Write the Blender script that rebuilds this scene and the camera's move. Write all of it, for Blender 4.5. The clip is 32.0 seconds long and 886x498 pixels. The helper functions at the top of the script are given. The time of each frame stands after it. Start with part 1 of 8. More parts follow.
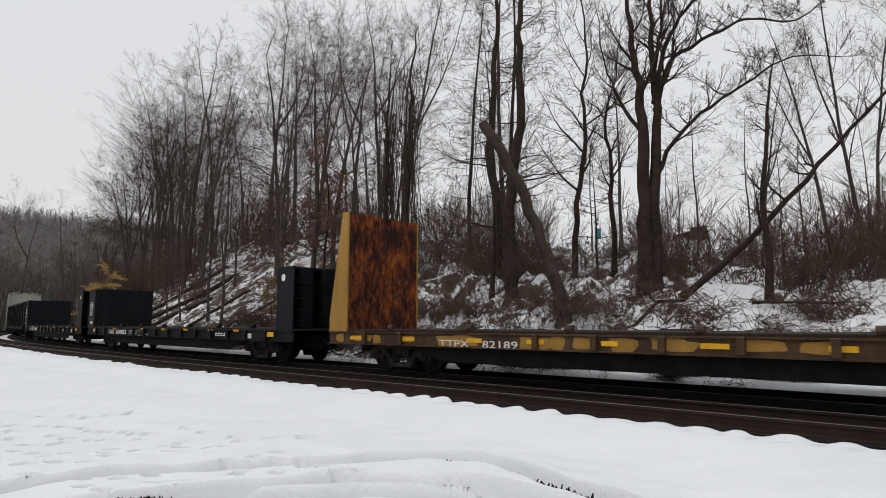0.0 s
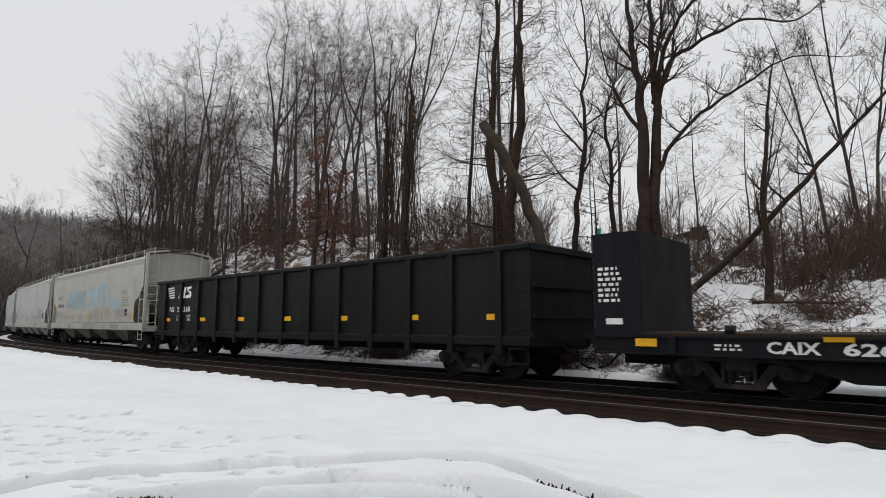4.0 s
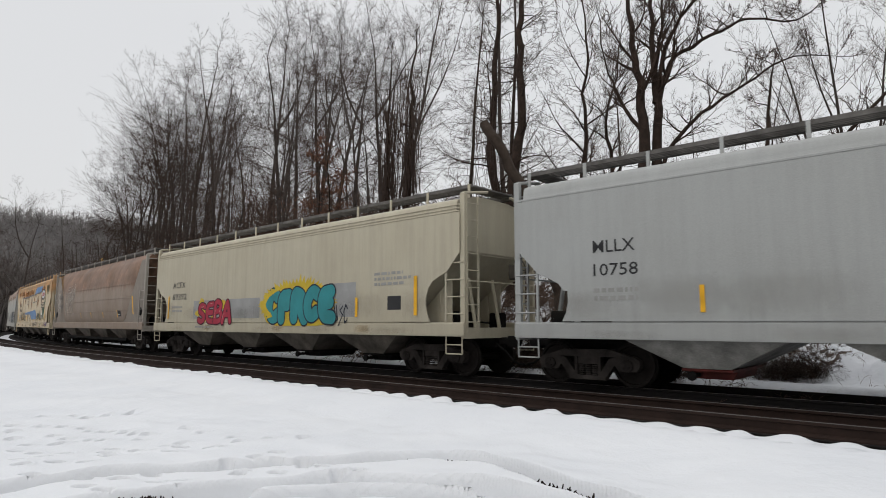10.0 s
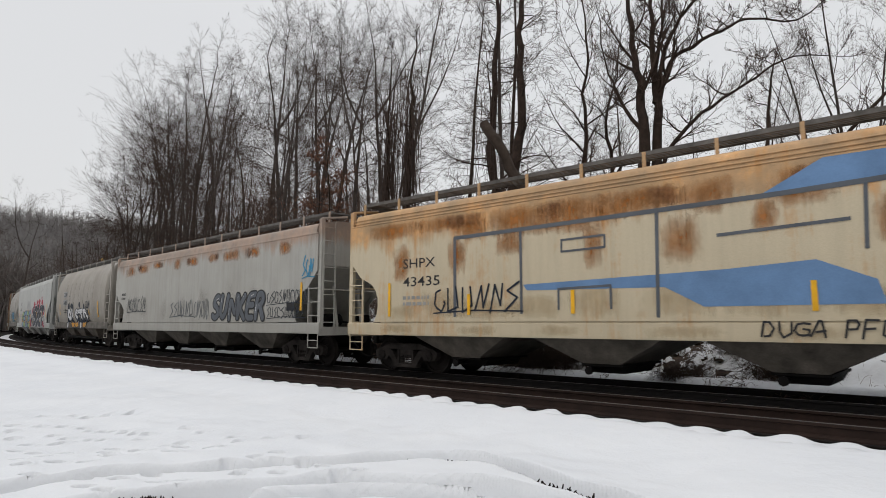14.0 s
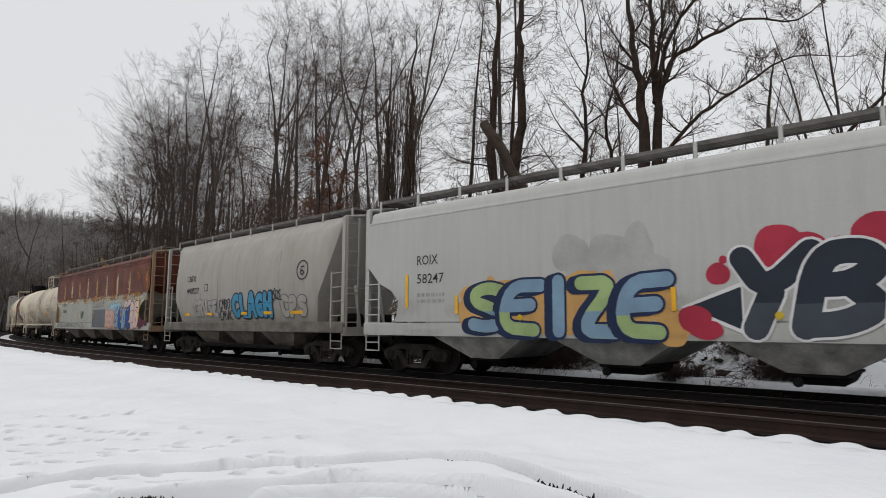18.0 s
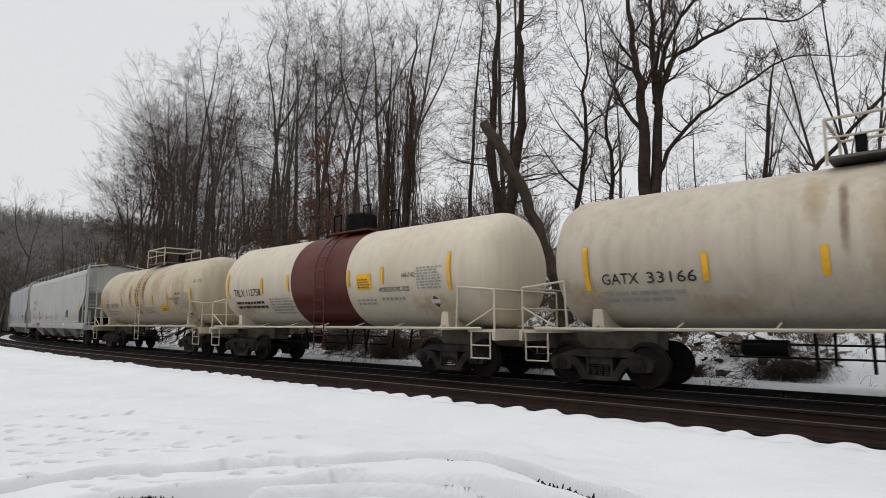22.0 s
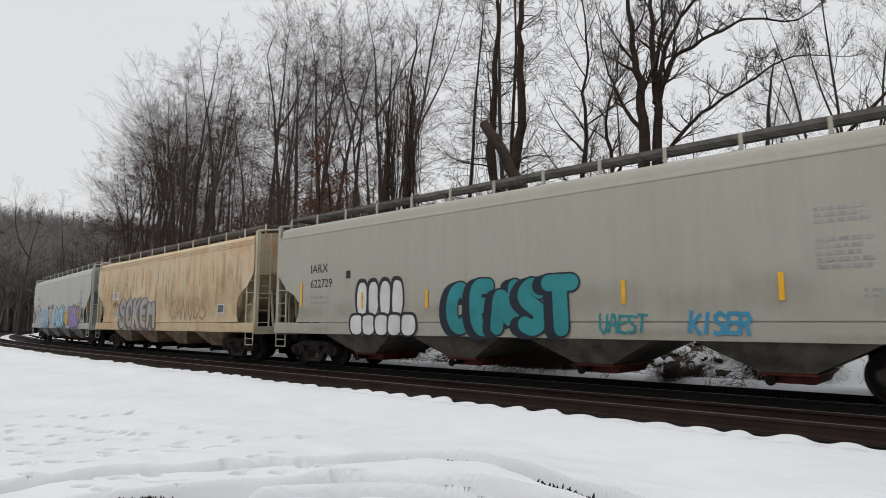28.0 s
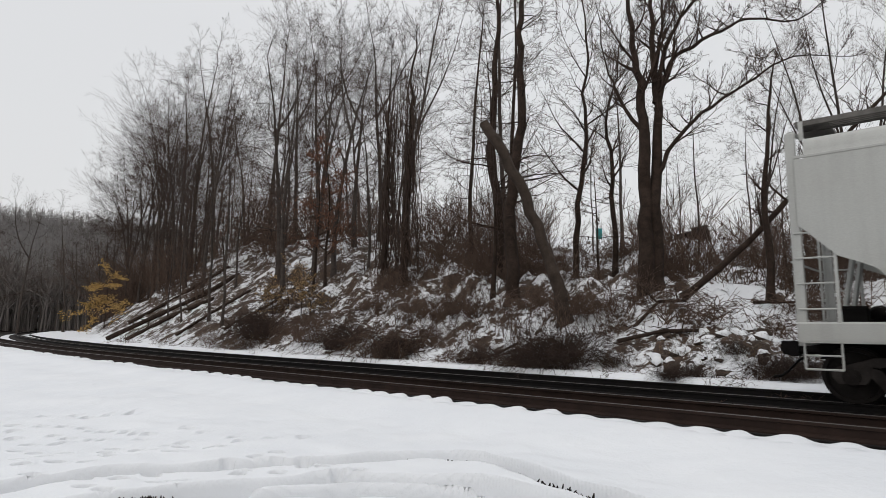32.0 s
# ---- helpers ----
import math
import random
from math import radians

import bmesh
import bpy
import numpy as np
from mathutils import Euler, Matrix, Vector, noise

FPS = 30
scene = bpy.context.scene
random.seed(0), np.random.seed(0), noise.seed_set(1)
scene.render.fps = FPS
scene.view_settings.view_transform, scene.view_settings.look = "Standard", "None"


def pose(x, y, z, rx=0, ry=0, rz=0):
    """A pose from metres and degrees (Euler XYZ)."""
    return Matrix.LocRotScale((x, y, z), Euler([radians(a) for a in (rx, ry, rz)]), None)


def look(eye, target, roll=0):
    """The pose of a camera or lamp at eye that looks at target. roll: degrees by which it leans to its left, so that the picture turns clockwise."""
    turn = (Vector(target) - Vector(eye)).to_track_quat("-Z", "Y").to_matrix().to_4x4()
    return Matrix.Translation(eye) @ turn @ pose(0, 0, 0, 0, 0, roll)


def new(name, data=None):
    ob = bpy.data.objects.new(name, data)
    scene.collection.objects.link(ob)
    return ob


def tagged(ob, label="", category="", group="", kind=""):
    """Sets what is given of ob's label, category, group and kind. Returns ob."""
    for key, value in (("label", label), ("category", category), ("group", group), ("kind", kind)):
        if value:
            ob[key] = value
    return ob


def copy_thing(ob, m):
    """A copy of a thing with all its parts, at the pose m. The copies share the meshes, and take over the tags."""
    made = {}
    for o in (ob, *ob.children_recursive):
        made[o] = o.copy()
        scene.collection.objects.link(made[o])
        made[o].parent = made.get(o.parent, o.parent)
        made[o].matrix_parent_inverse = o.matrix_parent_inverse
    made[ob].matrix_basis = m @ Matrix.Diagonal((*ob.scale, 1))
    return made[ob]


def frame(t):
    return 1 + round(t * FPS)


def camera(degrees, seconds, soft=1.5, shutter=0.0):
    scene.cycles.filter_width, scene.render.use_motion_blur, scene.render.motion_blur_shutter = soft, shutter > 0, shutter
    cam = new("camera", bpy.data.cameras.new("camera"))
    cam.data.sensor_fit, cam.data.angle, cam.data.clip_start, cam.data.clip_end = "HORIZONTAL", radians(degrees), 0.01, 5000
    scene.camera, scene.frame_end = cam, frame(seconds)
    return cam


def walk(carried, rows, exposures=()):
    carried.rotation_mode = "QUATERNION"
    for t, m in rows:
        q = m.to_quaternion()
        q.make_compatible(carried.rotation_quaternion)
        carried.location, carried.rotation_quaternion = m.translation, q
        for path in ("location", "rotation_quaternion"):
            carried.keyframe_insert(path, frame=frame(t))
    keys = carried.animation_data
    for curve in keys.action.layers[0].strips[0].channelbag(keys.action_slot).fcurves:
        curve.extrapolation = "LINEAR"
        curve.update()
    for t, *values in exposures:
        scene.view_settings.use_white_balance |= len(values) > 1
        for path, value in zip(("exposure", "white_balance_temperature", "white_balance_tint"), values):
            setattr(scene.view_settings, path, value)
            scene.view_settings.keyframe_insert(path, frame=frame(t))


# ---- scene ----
SPEED = 13.0726          # train, metres a second
EYE = 1.322
cam = camera(72.65, 32.0, soft=0.5, shutter=0.07)


def aim(yaw):
    return look((0, 0, EYE), (-100 * math.tan(radians(yaw)), 100, EYE + 100 * math.tan(radians(7.02))))


walk(cam, [(0, aim(0)), (7.4, aim(0)), (7.9, aim(0.08)), (32, aim(0.09))])

# ---------------------------------------------------------------- world and light
world = bpy.data.worlds.new("overcast_sky")
scene.world = world
world.use_nodes = True
wn, wl = world.node_tree.nodes, world.node_tree.links
wn.clear()
sky = wn.new("ShaderNodeTexSky")
sky.sky_type, sky.sun_disc = "NISHITA", False
sky.sun_elevation, sky.sun_rotation = radians(38), radians(200)
sky.dust_density, sky.air_density, sky.altitude = 6.0, 2.0, 200
veil = wn.new("ShaderNodeMixRGB")
veil.inputs[0].default_value = 0.93
veil.inputs[2].default_value = (6.75, 6.8, 6.95, 1)
# an overcast sky is brighter overhead than near the horizon
wtc, wsep, wrange = wn.new("ShaderNodeTexCoord"), wn.new("ShaderNodeSeparateXYZ"), wn.new("ShaderNodeMapRange")
wrange.interpolation_type = "SMOOTHSTEP"
wrange.inputs["From Min"].default_value, wrange.inputs["From Max"].default_value = 0.42, 1.0
wrange.inputs["To Min"].default_value, wrange.inputs["To Max"].default_value = 0.124, 0.226
wl.new(wtc.outputs["Generated"], wsep.inputs[0])
wl.new(wsep.outputs["Z"], wrange.inputs["Value"])
wbg = wn.new("ShaderNodeBackground")
wl.new(wrange.outputs[0], wbg.inputs[1])
wout = wn.new("ShaderNodeOutputWorld")
wl.new(sky.outputs[0], veil.inputs[1])
wl.new(veil.outputs[0], wbg.inputs[0])
wl.new(wbg.outputs[0], wout.inputs[0])
sun = new("sun", bpy.data.lights.new("sun", "SUN"))
sun.data.energy, sun.data.angle, sun.data.color = 0.5, radians(35), (1, 0.98, 0.95)
sun.matrix_world = look((-30, -15, 70), (0, 20, 0))
scene.view_settings.exposure = -0.13


# ---------------------------------------------------------------- materials
def shader(name):
    m = bpy.data.materials.new(name)
    m.use_nodes = True
    n, k = m.node_tree.nodes, m.node_tree.links
    return m, n, k, n["Principled BSDF"]


def coords(n, k, scale, kind="Object"):
    tc, mp = n.new("ShaderNodeTexCoord"), n.new("ShaderNodeMapping")
    mp.inputs["Scale"].default_value = scale
    k.new(tc.outputs[kind], mp.inputs[0])
    return mp.outputs[0]


def noisy(n, k, vec, scale, detail=5, rough=0.6):
    t = n.new("ShaderNodeTexNoise")
    t.inputs["Scale"].default_value, t.inputs["Detail"].default_value, t.inputs["Roughness"].default_value = scale, detail, rough
    k.new(vec, t.inputs["Vector"])
    return t.outputs["Fac"]


def ramp(n, k, fac, stops):
    r = n.new("ShaderNodeValToRGB")
    e = r.color_ramp.elements
    while len(e) < len(stops):
        e.new(0.5)
    for i, (p, c) in enumerate(stops):
        e[i].position, e[i].color = p, (c if len(c) == 4 else (*c, 1)) if not isinstance(c, (int, float)) else (c, c, c, 1)
    k.new(fac, r.inputs[0])
    return r.outputs[0]


def mixed(n, k, fac, a, b, mode="MIX"):
    m = n.new("ShaderNodeMixRGB")
    m.blend_type = mode
    for i, v in enumerate((fac, a, b)):
        if isinstance(v, (int, float)):
            m.inputs[i].default_value = v if i == 0 else (v, v, v, 1)
        elif isinstance(v, tuple):
            m.inputs[i].default_value = (*v, 1)
        else:
            k.new(v, m.inputs[i])
    return m.outputs[0]


def bumped(n, k, b, height, strength, dist=0.02):
    u = n.new("ShaderNodeBump")
    u.inputs["Strength"].default_value, u.inputs["Distance"].default_value = strength, dist
    k.new(height, u.inputs["Height"])
    k.new(u.outputs[0], b.inputs["Normal"])


def plain(name, col, rough=0.6, metal=0.0, var=0.35, scale=3.0, bump=0.15, fine=40.0):
    """A surface with stains at one scale and grain at another."""
    m, n, k, b = shader(name)
    v = coords(n, k, (1, 1, 1))
    big = ramp(n, k, noisy(n, k, v, scale, 6), [(0.3, 1 - var), (0.7, 1 + var * 0.4)])
    small = noisy(n, k, v, fine, 3)
    c = mixed(n, k, 1.0, col, big, "MULTIPLY")
    c = mixed(n, k, var * 0.6, c, ramp(n, k, small, [(0.3, 0.5), (0.7, 1.3)]), "MULTIPLY")
    k.new(c, b.inputs["Base Color"])
    b.inputs["Roughness"].default_value, b.inputs["Metallic"].default_value = rough, metal
    b.inputs["Specular IOR Level"].default_value = 0.2
    bumped(n, k, b, small, bump, 0.01)
    return m


def paint(name, col, grime=0.35, rust=0.1, rust_col=(0.30, 0.10, 0.03), top=0.0, top_z=2.9, rough=0.55, ragged=1.5):
    """Weathered car paint: grime, streaks that run down, rust in patches and, with top, a band of rust above top_z."""
    m, n, k, b = shader(name)
    b.inputs["Specular IOR Level"].default_value = 0.3
    v = coords(n, k, (1, 1, 1))
    down = coords(n, k, (2.2, 2.2, 0.16))
    streak = noisy(n, k, down, 2.0, 6, 0.65)
    cloud = noisy(n, k, v, 0.5, 5)
    c = mixed(n, k, ramp(n, k, streak, [(0.42, 0.0), (0.75, grime)]), col, tuple(x * 0.45 + 0.02 for x in col))
    c = mixed(n, k, ramp(n, k, cloud, [(0.35, 0.0), (0.75, grime * 0.8)]), c, tuple(x * y for x, y in zip(col, (0.62, 0.57, 0.5))))
    spots = noisy(n, k, v, 1.1, 9, 0.72)
    runs = noisy(n, k, down, 1.3, 7, 0.7)
    where = mixed(n, k, 0.55, spots, runs)
    c = mixed(n, k, ramp(n, k, where, [(0.66 - rust * 0.32, 0.0), (0.78 - rust * 0.25, min(1.0, rust * 2.2))]), c, rust_col)
    if top > 0:
        sep = n.new("ShaderNodeSeparateXYZ")
        k.new(v, sep.inputs[0])
        add = n.new("ShaderNodeMath")
        add.operation = "MULTIPLY_ADD"
        k.new(runs, add.inputs[0])
        add.inputs[1].default_value = ragged
        k.new(sep.outputs["Z"], add.inputs[2])
        mr = n.new("ShaderNodeMapRange")
        mr.inputs["From Min"].default_value, mr.inputs["From Max"].default_value = top_z + 0.42 * ragged, top_z + 0.42 * ragged + 0.21 * ragged + 0.02
        mr.inputs["To Max"].default_value = top
        k.new(add.outputs[0], mr.inputs["Value"])
        tint = ramp(n, k, spots, [(0.35, tuple(x * 0.45 for x in rust_col)), (0.55, rust_col), (0.75, tuple(min(1, x * 1.9) for x in rust_col))])
        c = mixed(n, k, mr.outputs[0], c, tint)
    fine = noisy(n, k, v, 60, 2)
    c = mixed(n, k, 0.18, c, ramp(n, k, fine, [(0.3, 0.55), (0.7, 1.25)]), "MULTIPLY")
    k.new(c, b.inputs["Base Color"])
    k.new(ramp(n, k, cloud, [(0.3, rough - 0.1), (0.7, rough + 0.2)]), b.inputs["Roughness"])
    bumped(n, k, b, mixed(n, k, 0.3, cloud, fine), 0.25, 0.02)
    return m


def stain(name, col, strength=1.0):
    """Dirt, rust or wash marks with ragged soft edges, streaked downwards."""
    m, n, k, b = shader(name)
    tc, sep = n.new("ShaderNodeTexCoord"), n.new("ShaderNodeSeparateXYZ")
    k.new(tc.outputs["Generated"], sep.inputs[0])

    def calc(op, a, c, d=None):
        q = n.new("ShaderNodeMath")
        q.operation = op
        for i, v in enumerate((a, c, d)):
            if isinstance(v, (int, float)):
                q.inputs[i].default_value = v
            elif v is not None:
                k.new(v, q.inputs[i])
        return q.outputs[0]

    fade = [calc("MULTIPLY", calc("MULTIPLY", sep.outputs[i], calc("SUBTRACT", 1.0, sep.outputs[i])), 4.0) for i in (0, 2)]
    rag = mixed(n, k, 0.5, noisy(n, k, coords(n, k, (3.2, 3.2, 0.35)), 2.5, 7, 0.7), noisy(n, k, coords(n, k, (1, 1, 1)), 3.0, 7, 0.7))
    a = calc("MULTIPLY_ADD", calc("MULTIPLY", fade[0], fade[1]), 0.9, calc("MULTIPLY_ADD", rag, 2.2, -1.35))
    a = calc("MULTIPLY", calc("MINIMUM", calc("MAXIMUM", a, 0.0), 1.0), strength)
    k.new(a, b.inputs["Alpha"])
    tone = ramp(n, k, noisy(n, k, coords(n, k, (2, 2, 0.5)), 4, 5), [(0.3, tuple(x * 0.6 for x in col)), (0.7, tuple(min(1, x * 1.25) for x in col))])
    k.new(tone, b.inputs["Base Color"])
    b.inputs["Roughness"].default_value, b.inputs["Specular IOR Level"].default_value = 0.8, 0.15
    return m


def snowy(name, bare):
    """Snow; with bare > 0 dead leaves and soil show through in patches."""
    m, n, k, b = shader(name)
    v = coords(n, k, (1, 1, 1))
    soft = noisy(n, k, v, 0.6, 5)
    grain = noisy(n, k, v, 35, 4)
    c = ramp(n, k, soft, [(0.3, (0.605, 0.62, 0.643)), (0.7, (0.66, 0.67, 0.685))])
    if bare > 0:
        patch = mixed(n, k, 0.38, noisy(n, k, coords(n, k, (1, 1, 0.55)), 0.9, 8, 0.7), noisy(n, k, v, 5.5, 8, 0.75))
        soil = ramp(n, k, noisy(n, k, v, 9, 6, 0.7), [(0.3, (0.017, 0.011, 0.008)), (0.55, (0.055, 0.034, 0.022)), (0.75, (0.12, 0.072, 0.042))])
        att = n.new("ShaderNodeAttribute")
        att.attribute_name = "bare"
        sum_ = n.new("ShaderNodeMath")
        sum_.operation = "ADD"
        k.new(patch, sum_.inputs[0])
        k.new(att.outputs["Fac"], sum_.inputs[1])
        mask = ramp(n, k, sum_.outputs[0], [(0.585, 0.0), (0.615, 1.0)])
        c = mixed(n, k, mask, c, soil)
        hgt = mixed(n, k, mask, mixed(n, k, 0.05, mixed(n, k, 0.16, soft, noisy(n, k, v, 5, 3)), grain), mixed(n, k, 1.0, patch, 0.35, "MULTIPLY"))
        bumped(n, k, b, hgt, 0.7, 0.12)
    else:
        bumped(n, k, b, mixed(n, k, 0.25, soft, grain), 0.35, 0.05)
    k.new(c, b.inputs["Base Color"])
    b.inputs["Roughness"].default_value = 0.75
    b.inputs["Specular IOR Level"].default_value = 0.25
    return m


SNOW = snowy("snow", 1)
BALLAST = plain("dark_ballast", (0.014, 0.010, 0.0085), 0.95, var=0.7, scale=6, bump=1.0, fine=25)
RAIL = plain("rusty_rail", (0.022, 0.0125, 0.0095), 0.85, 0.0, 0.4, 4)
RAIL_DARK = plain("black_rail", (0.007, 0.006, 0.006), 0.85, 0.0, 0.4, 4)
RAILTOP = plain("worn_steel", (0.10, 0.09, 0.085), 0.45, 0.7, 0.2, 8, 0.05)
TIE = plain("creosoted_wood", (0.016, 0.011, 0.009), 0.9, var=0.5, scale=8, bump=0.6)
BARK = plain("bark", (0.036, 0.024, 0.018), 0.95, var=0.5, scale=4, bump=1.0, fine=30)
# bark for the wood, lightened and greyed to carry the haze
BARK_HAZED = plain("hazed_bark", (0.066, 0.053, 0.046), 0.95, var=0.5, scale=4, bump=1.0, fine=30)
BARK_PALE = plain("pale_bark", (0.05, 0.037, 0.029), 0.95, var=0.5, scale=3, bump=1.0, fine=25)
TWIG = plain("twig_bark", (0.058, 0.039, 0.030), 0.95, var=0.4, scale=2, bump=0.0)
BRUSH = plain("brush_stems", (0.105, 0.070, 0.053), 0.95, var=0.5, scale=2, bump=0.0)
BRUSH_DARK = plain("dark_cane_bark", (0.05, 0.033, 0.026), 0.95, var=0.5, scale=2, bump=0.0)
STRAW = plain("dry_straw", (0.16, 0.115, 0.07), 0.95, var=0.5, scale=2, bump=0.0)
LEAF_TAN = plain("dry_tan_leaf", (0.42, 0.275, 0.13), 0.8, var=0.5, scale=5, bump=0.0)
LEAF_GOLD = plain("dry_golden_leaf", (0.52, 0.34, 0.12), 0.8, var=0.4, scale=5, bump=0.0)
LEAF_RUST = plain("dry_rust_leaf", (0.16, 0.075, 0.045), 0.8, var=0.5, scale=5, bump=0.0)
# haze is put into these colours: the woods pale with distance
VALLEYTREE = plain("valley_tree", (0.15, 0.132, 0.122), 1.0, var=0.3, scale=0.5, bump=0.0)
FARTREE = plain("hazed_far_tree", (0.27, 0.258, 0.252), 1.0, var=0.3, scale=0.5, bump=0.0)
IRON = plain("black_iron", (0.010, 0.0092, 0.009), 0.75, 0.2, 0.5, 3, 0.3)
TRUCKGREY = plain("dusty_cast_steel", (0.032, 0.028, 0.026), 0.85, 0.0, 0.6, 3, 0.4)
WHEEL = plain("dark_wheel_steel", (0.018, 0.0155, 0.0145), 0.7, 0.1, 0.4, 5)
for _m in (IRON, TRUCKGREY, WHEEL):
    _m.node_tree.nodes["Principled BSDF"].inputs["Specular IOR Level"].default_value = 0.06
YELLOW = plain("reflective_yellow", (0.75, 0.40, 0.02), 0.45, var=0.25)
INK = plain("black_lettering", (0.03, 0.03, 0.032), 0.6, var=0.2)
WHITE = plain("white_lettering", (0.72, 0.72, 0.70), 0.6, var=0.2)
GREYINK = plain("grey_stencil", (0.28, 0.28, 0.27), 0.7, var=0.2)
GRATING = plain("galvanised_grating", (0.12, 0.112, 0.104), 0.7, 0.1, 0.5, 3)


# ---------------------------------------------------------------- mesh building
class Build:
    """Collects corners and faces of one mesh."""

    def __init__(self):
        self.v, self.f = [], []

    def face_set(self, verts, faces):
        o = len(self.v)
        self.v += [tuple(p) for p in verts]
        self.f += [tuple(i + o for i in f) for f in faces]
        return self

    def box(self, c, s, turn=None, ch=0.0):
        """A box, its edges across the long way chamfered by ch."""
        x, y, z = (a / 2 for a in s)
        if ch:
            a, b = y - ch, z - ch
            ring = [(-a, -z), (a, -z), (y, -b), (y, b), (a, z), (-a, z), (-y, b), (-y, -b)]
            vs = [(-x, p, q) for p, q in ring] + [(x, p, q) for p, q in ring]
            fs = [tuple(range(7, -1, -1)), tuple(range(8, 16))] + [(i, (i + 1) % 8, 8 + (i + 1) % 8, 8 + i) for i in range(8)]
        else:
            vs = [(i, j, l) for i in (-x, x) for j in (-y, y) for l in (-z, z)]
            fs = [(0, 1, 3, 2), (4, 6, 7, 5), (0, 4, 5, 1), (2, 3, 7, 6), (0, 2, 6, 4), (1, 5, 7, 3)]
        if turn is not None:
            vs = [turn @ Vector(p) for p in vs]
        return self.face_set([(p[0] + c[0], p[1] + c[1], p[2] + c[2]) for p in vs], fs)

    def bar(self, a, b, r, n=6, r2=None):
        """A round bar from a to b."""
        a, b = Vector(a), Vector(b)
        d = (b - a).normalized()
        u = d.orthogonal().normalized()
        w = d.cross(u)
        r2 = r if r2 is None else r2
        vs = [a + (u * math.cos(6.28319 * i / n) + w * math.sin(6.28319 * i / n)) * r for i in range(n)]
        vs += [b + (u * math.cos(6.28319 * i / n) + w * math.sin(6.28319 * i / n)) * r2 for i in range(n)]
        fs = [(i, (i + 1) % n, n + (i + 1) % n, n + i) for i in range(n)] + [tuple(range(n - 1, -1, -1)), tuple(range(n, 2 * n))]
        return self.face_set(vs, fs)

    def pipe(self, pts, r, n=6):
        for a, b in zip(pts, pts[1:]):
            self.bar(a, b, r, n)
        return self

    def prism(self, poly, y0, y1):
        """An outline in x, z (anticlockwise seen from -y) drawn out from y0 to y1."""
        n = len(poly)
        vs = [(x, y0, z) for x, z in poly] + [(x, y1, z) for x, z in poly]
        fs = [tuple(range(n)), tuple(range(2 * n - 1, n - 1, -1))] + [((i + 1) % n, i, n + i, n + (i + 1) % n) for i in range(n)]
        return self.face_set(vs, fs)

    def lathe(self, prof, c, axis="y", n=24):
        """A profile of (along, radius) turned about an axis through c."""
        vs, m = [], len(prof)
        for i in range(n):
            a = 6.283185 * i / n
            for q, r in prof:
                p, s = r * math.cos(a), r * math.sin(a)
                vs.append({"y": (p, q, s), "x": (q, p, s), "z": (p, s, q)}[axis])
        fs = [(i * m + j, ((i + 1) % n) * m + j, ((i + 1) % n) * m + j + 1, i * m + j + 1) for i in range(n) for j in range(m - 1)]
        if axis != "y":
            fs = [f[::-1] for f in fs]
        return self.face_set([(p[0] + c[0], p[1] + c[1], p[2] + c[2]) for p in vs], fs)

    def loft(self, rings, close=True, caps=True):
        n = len(rings[0])
        vs = [p for r in rings for p in r]
        fs = []
        for k in range(len(rings) - 1):
            for i in range(n if close else n - 1):
                j = (i + 1) % n
                fs.append((k * n + i, k * n + j, (k + 1) * n + j, (k + 1) * n + i))
        if caps:
            fs += [tuple(range(n - 1, -1, -1)), tuple(range((len(rings) - 1) * n, len(rings) * n))]
        return self.face_set(vs, fs)

    def mesh(self, name, mat, smooth=0):
        me = bpy.data.meshes.new(name)
        me.from_pydata(self.v, [], self.f)
        me.materials.append(mat)
        if smooth:
            me.shade_smooth()
            me.set_sharp_from_angle(angle=radians(smooth))
        me.update()
        return me


def part(name, made, mat, parent, label="", smooth=0, m=None):
    """Links one mesh as a part of a thing, or of a part."""
    me = made.mesh(name, mat, smooth) if isinstance(made, Build) else made
    ob = new(name, me)
    ob.parent = parent
    if m is not None:
        ob.matrix_basis = m
    if label:
        ob["label"] = label
    return ob


def thing(name, label, category, group="", at=None):
    ob = tagged(new(name), label, category, group)
    if at is not None:
        ob.matrix_basis = at
    return ob


def solo(name, made, mat, label, category="", group="", kind="", smooth=0):
    return tagged(new(name, made.mesh(name, mat, smooth) if isinstance(made, Build) else made), label, category, group, kind)


def tubes(name, mat, a, b, ra, rb, n=3):
    """Many tapered sticks as one mesh."""
    a, b = np.asarray(a, float), np.asarray(b, float)
    ra, rb = np.asarray(ra, float)[:, None], np.asarray(rb, float)[:, None]
    d = b - a
    d /= np.linalg.norm(d, axis=1)[:, None] + 1e-9
    h = np.where(np.abs(d[:, 2:3]) < 0.9, [[0, 0, 1.0]], [[1.0, 0, 0]])
    u = np.cross(d, h)
    u /= np.linalg.norm(u, axis=1)[:, None] + 1e-9
    w = np.cross(d, u)
    N = len(a)
    V = np.empty((N, 2 * n, 3))
    for i in range(n):
        c, s = math.cos(6.28319 * i / n), math.sin(6.28319 * i / n)
        V[:, i] = a + (u * c + w * s) * ra
        V[:, n + i] = b + (u * c + w * s) * rb
    F = np.empty((N, n, 4), int)
    base = np.arange(N) * 2 * n
    for i in range(n):
        j = (i + 1) % n
        F[:, i, 0], F[:, i, 1], F[:, i, 2], F[:, i, 3] = base + i, base + j, base + n + j, base + n + i
    return sheet(name, mat, V.reshape(-1, 3), F.reshape(-1, 4), smooth=True)


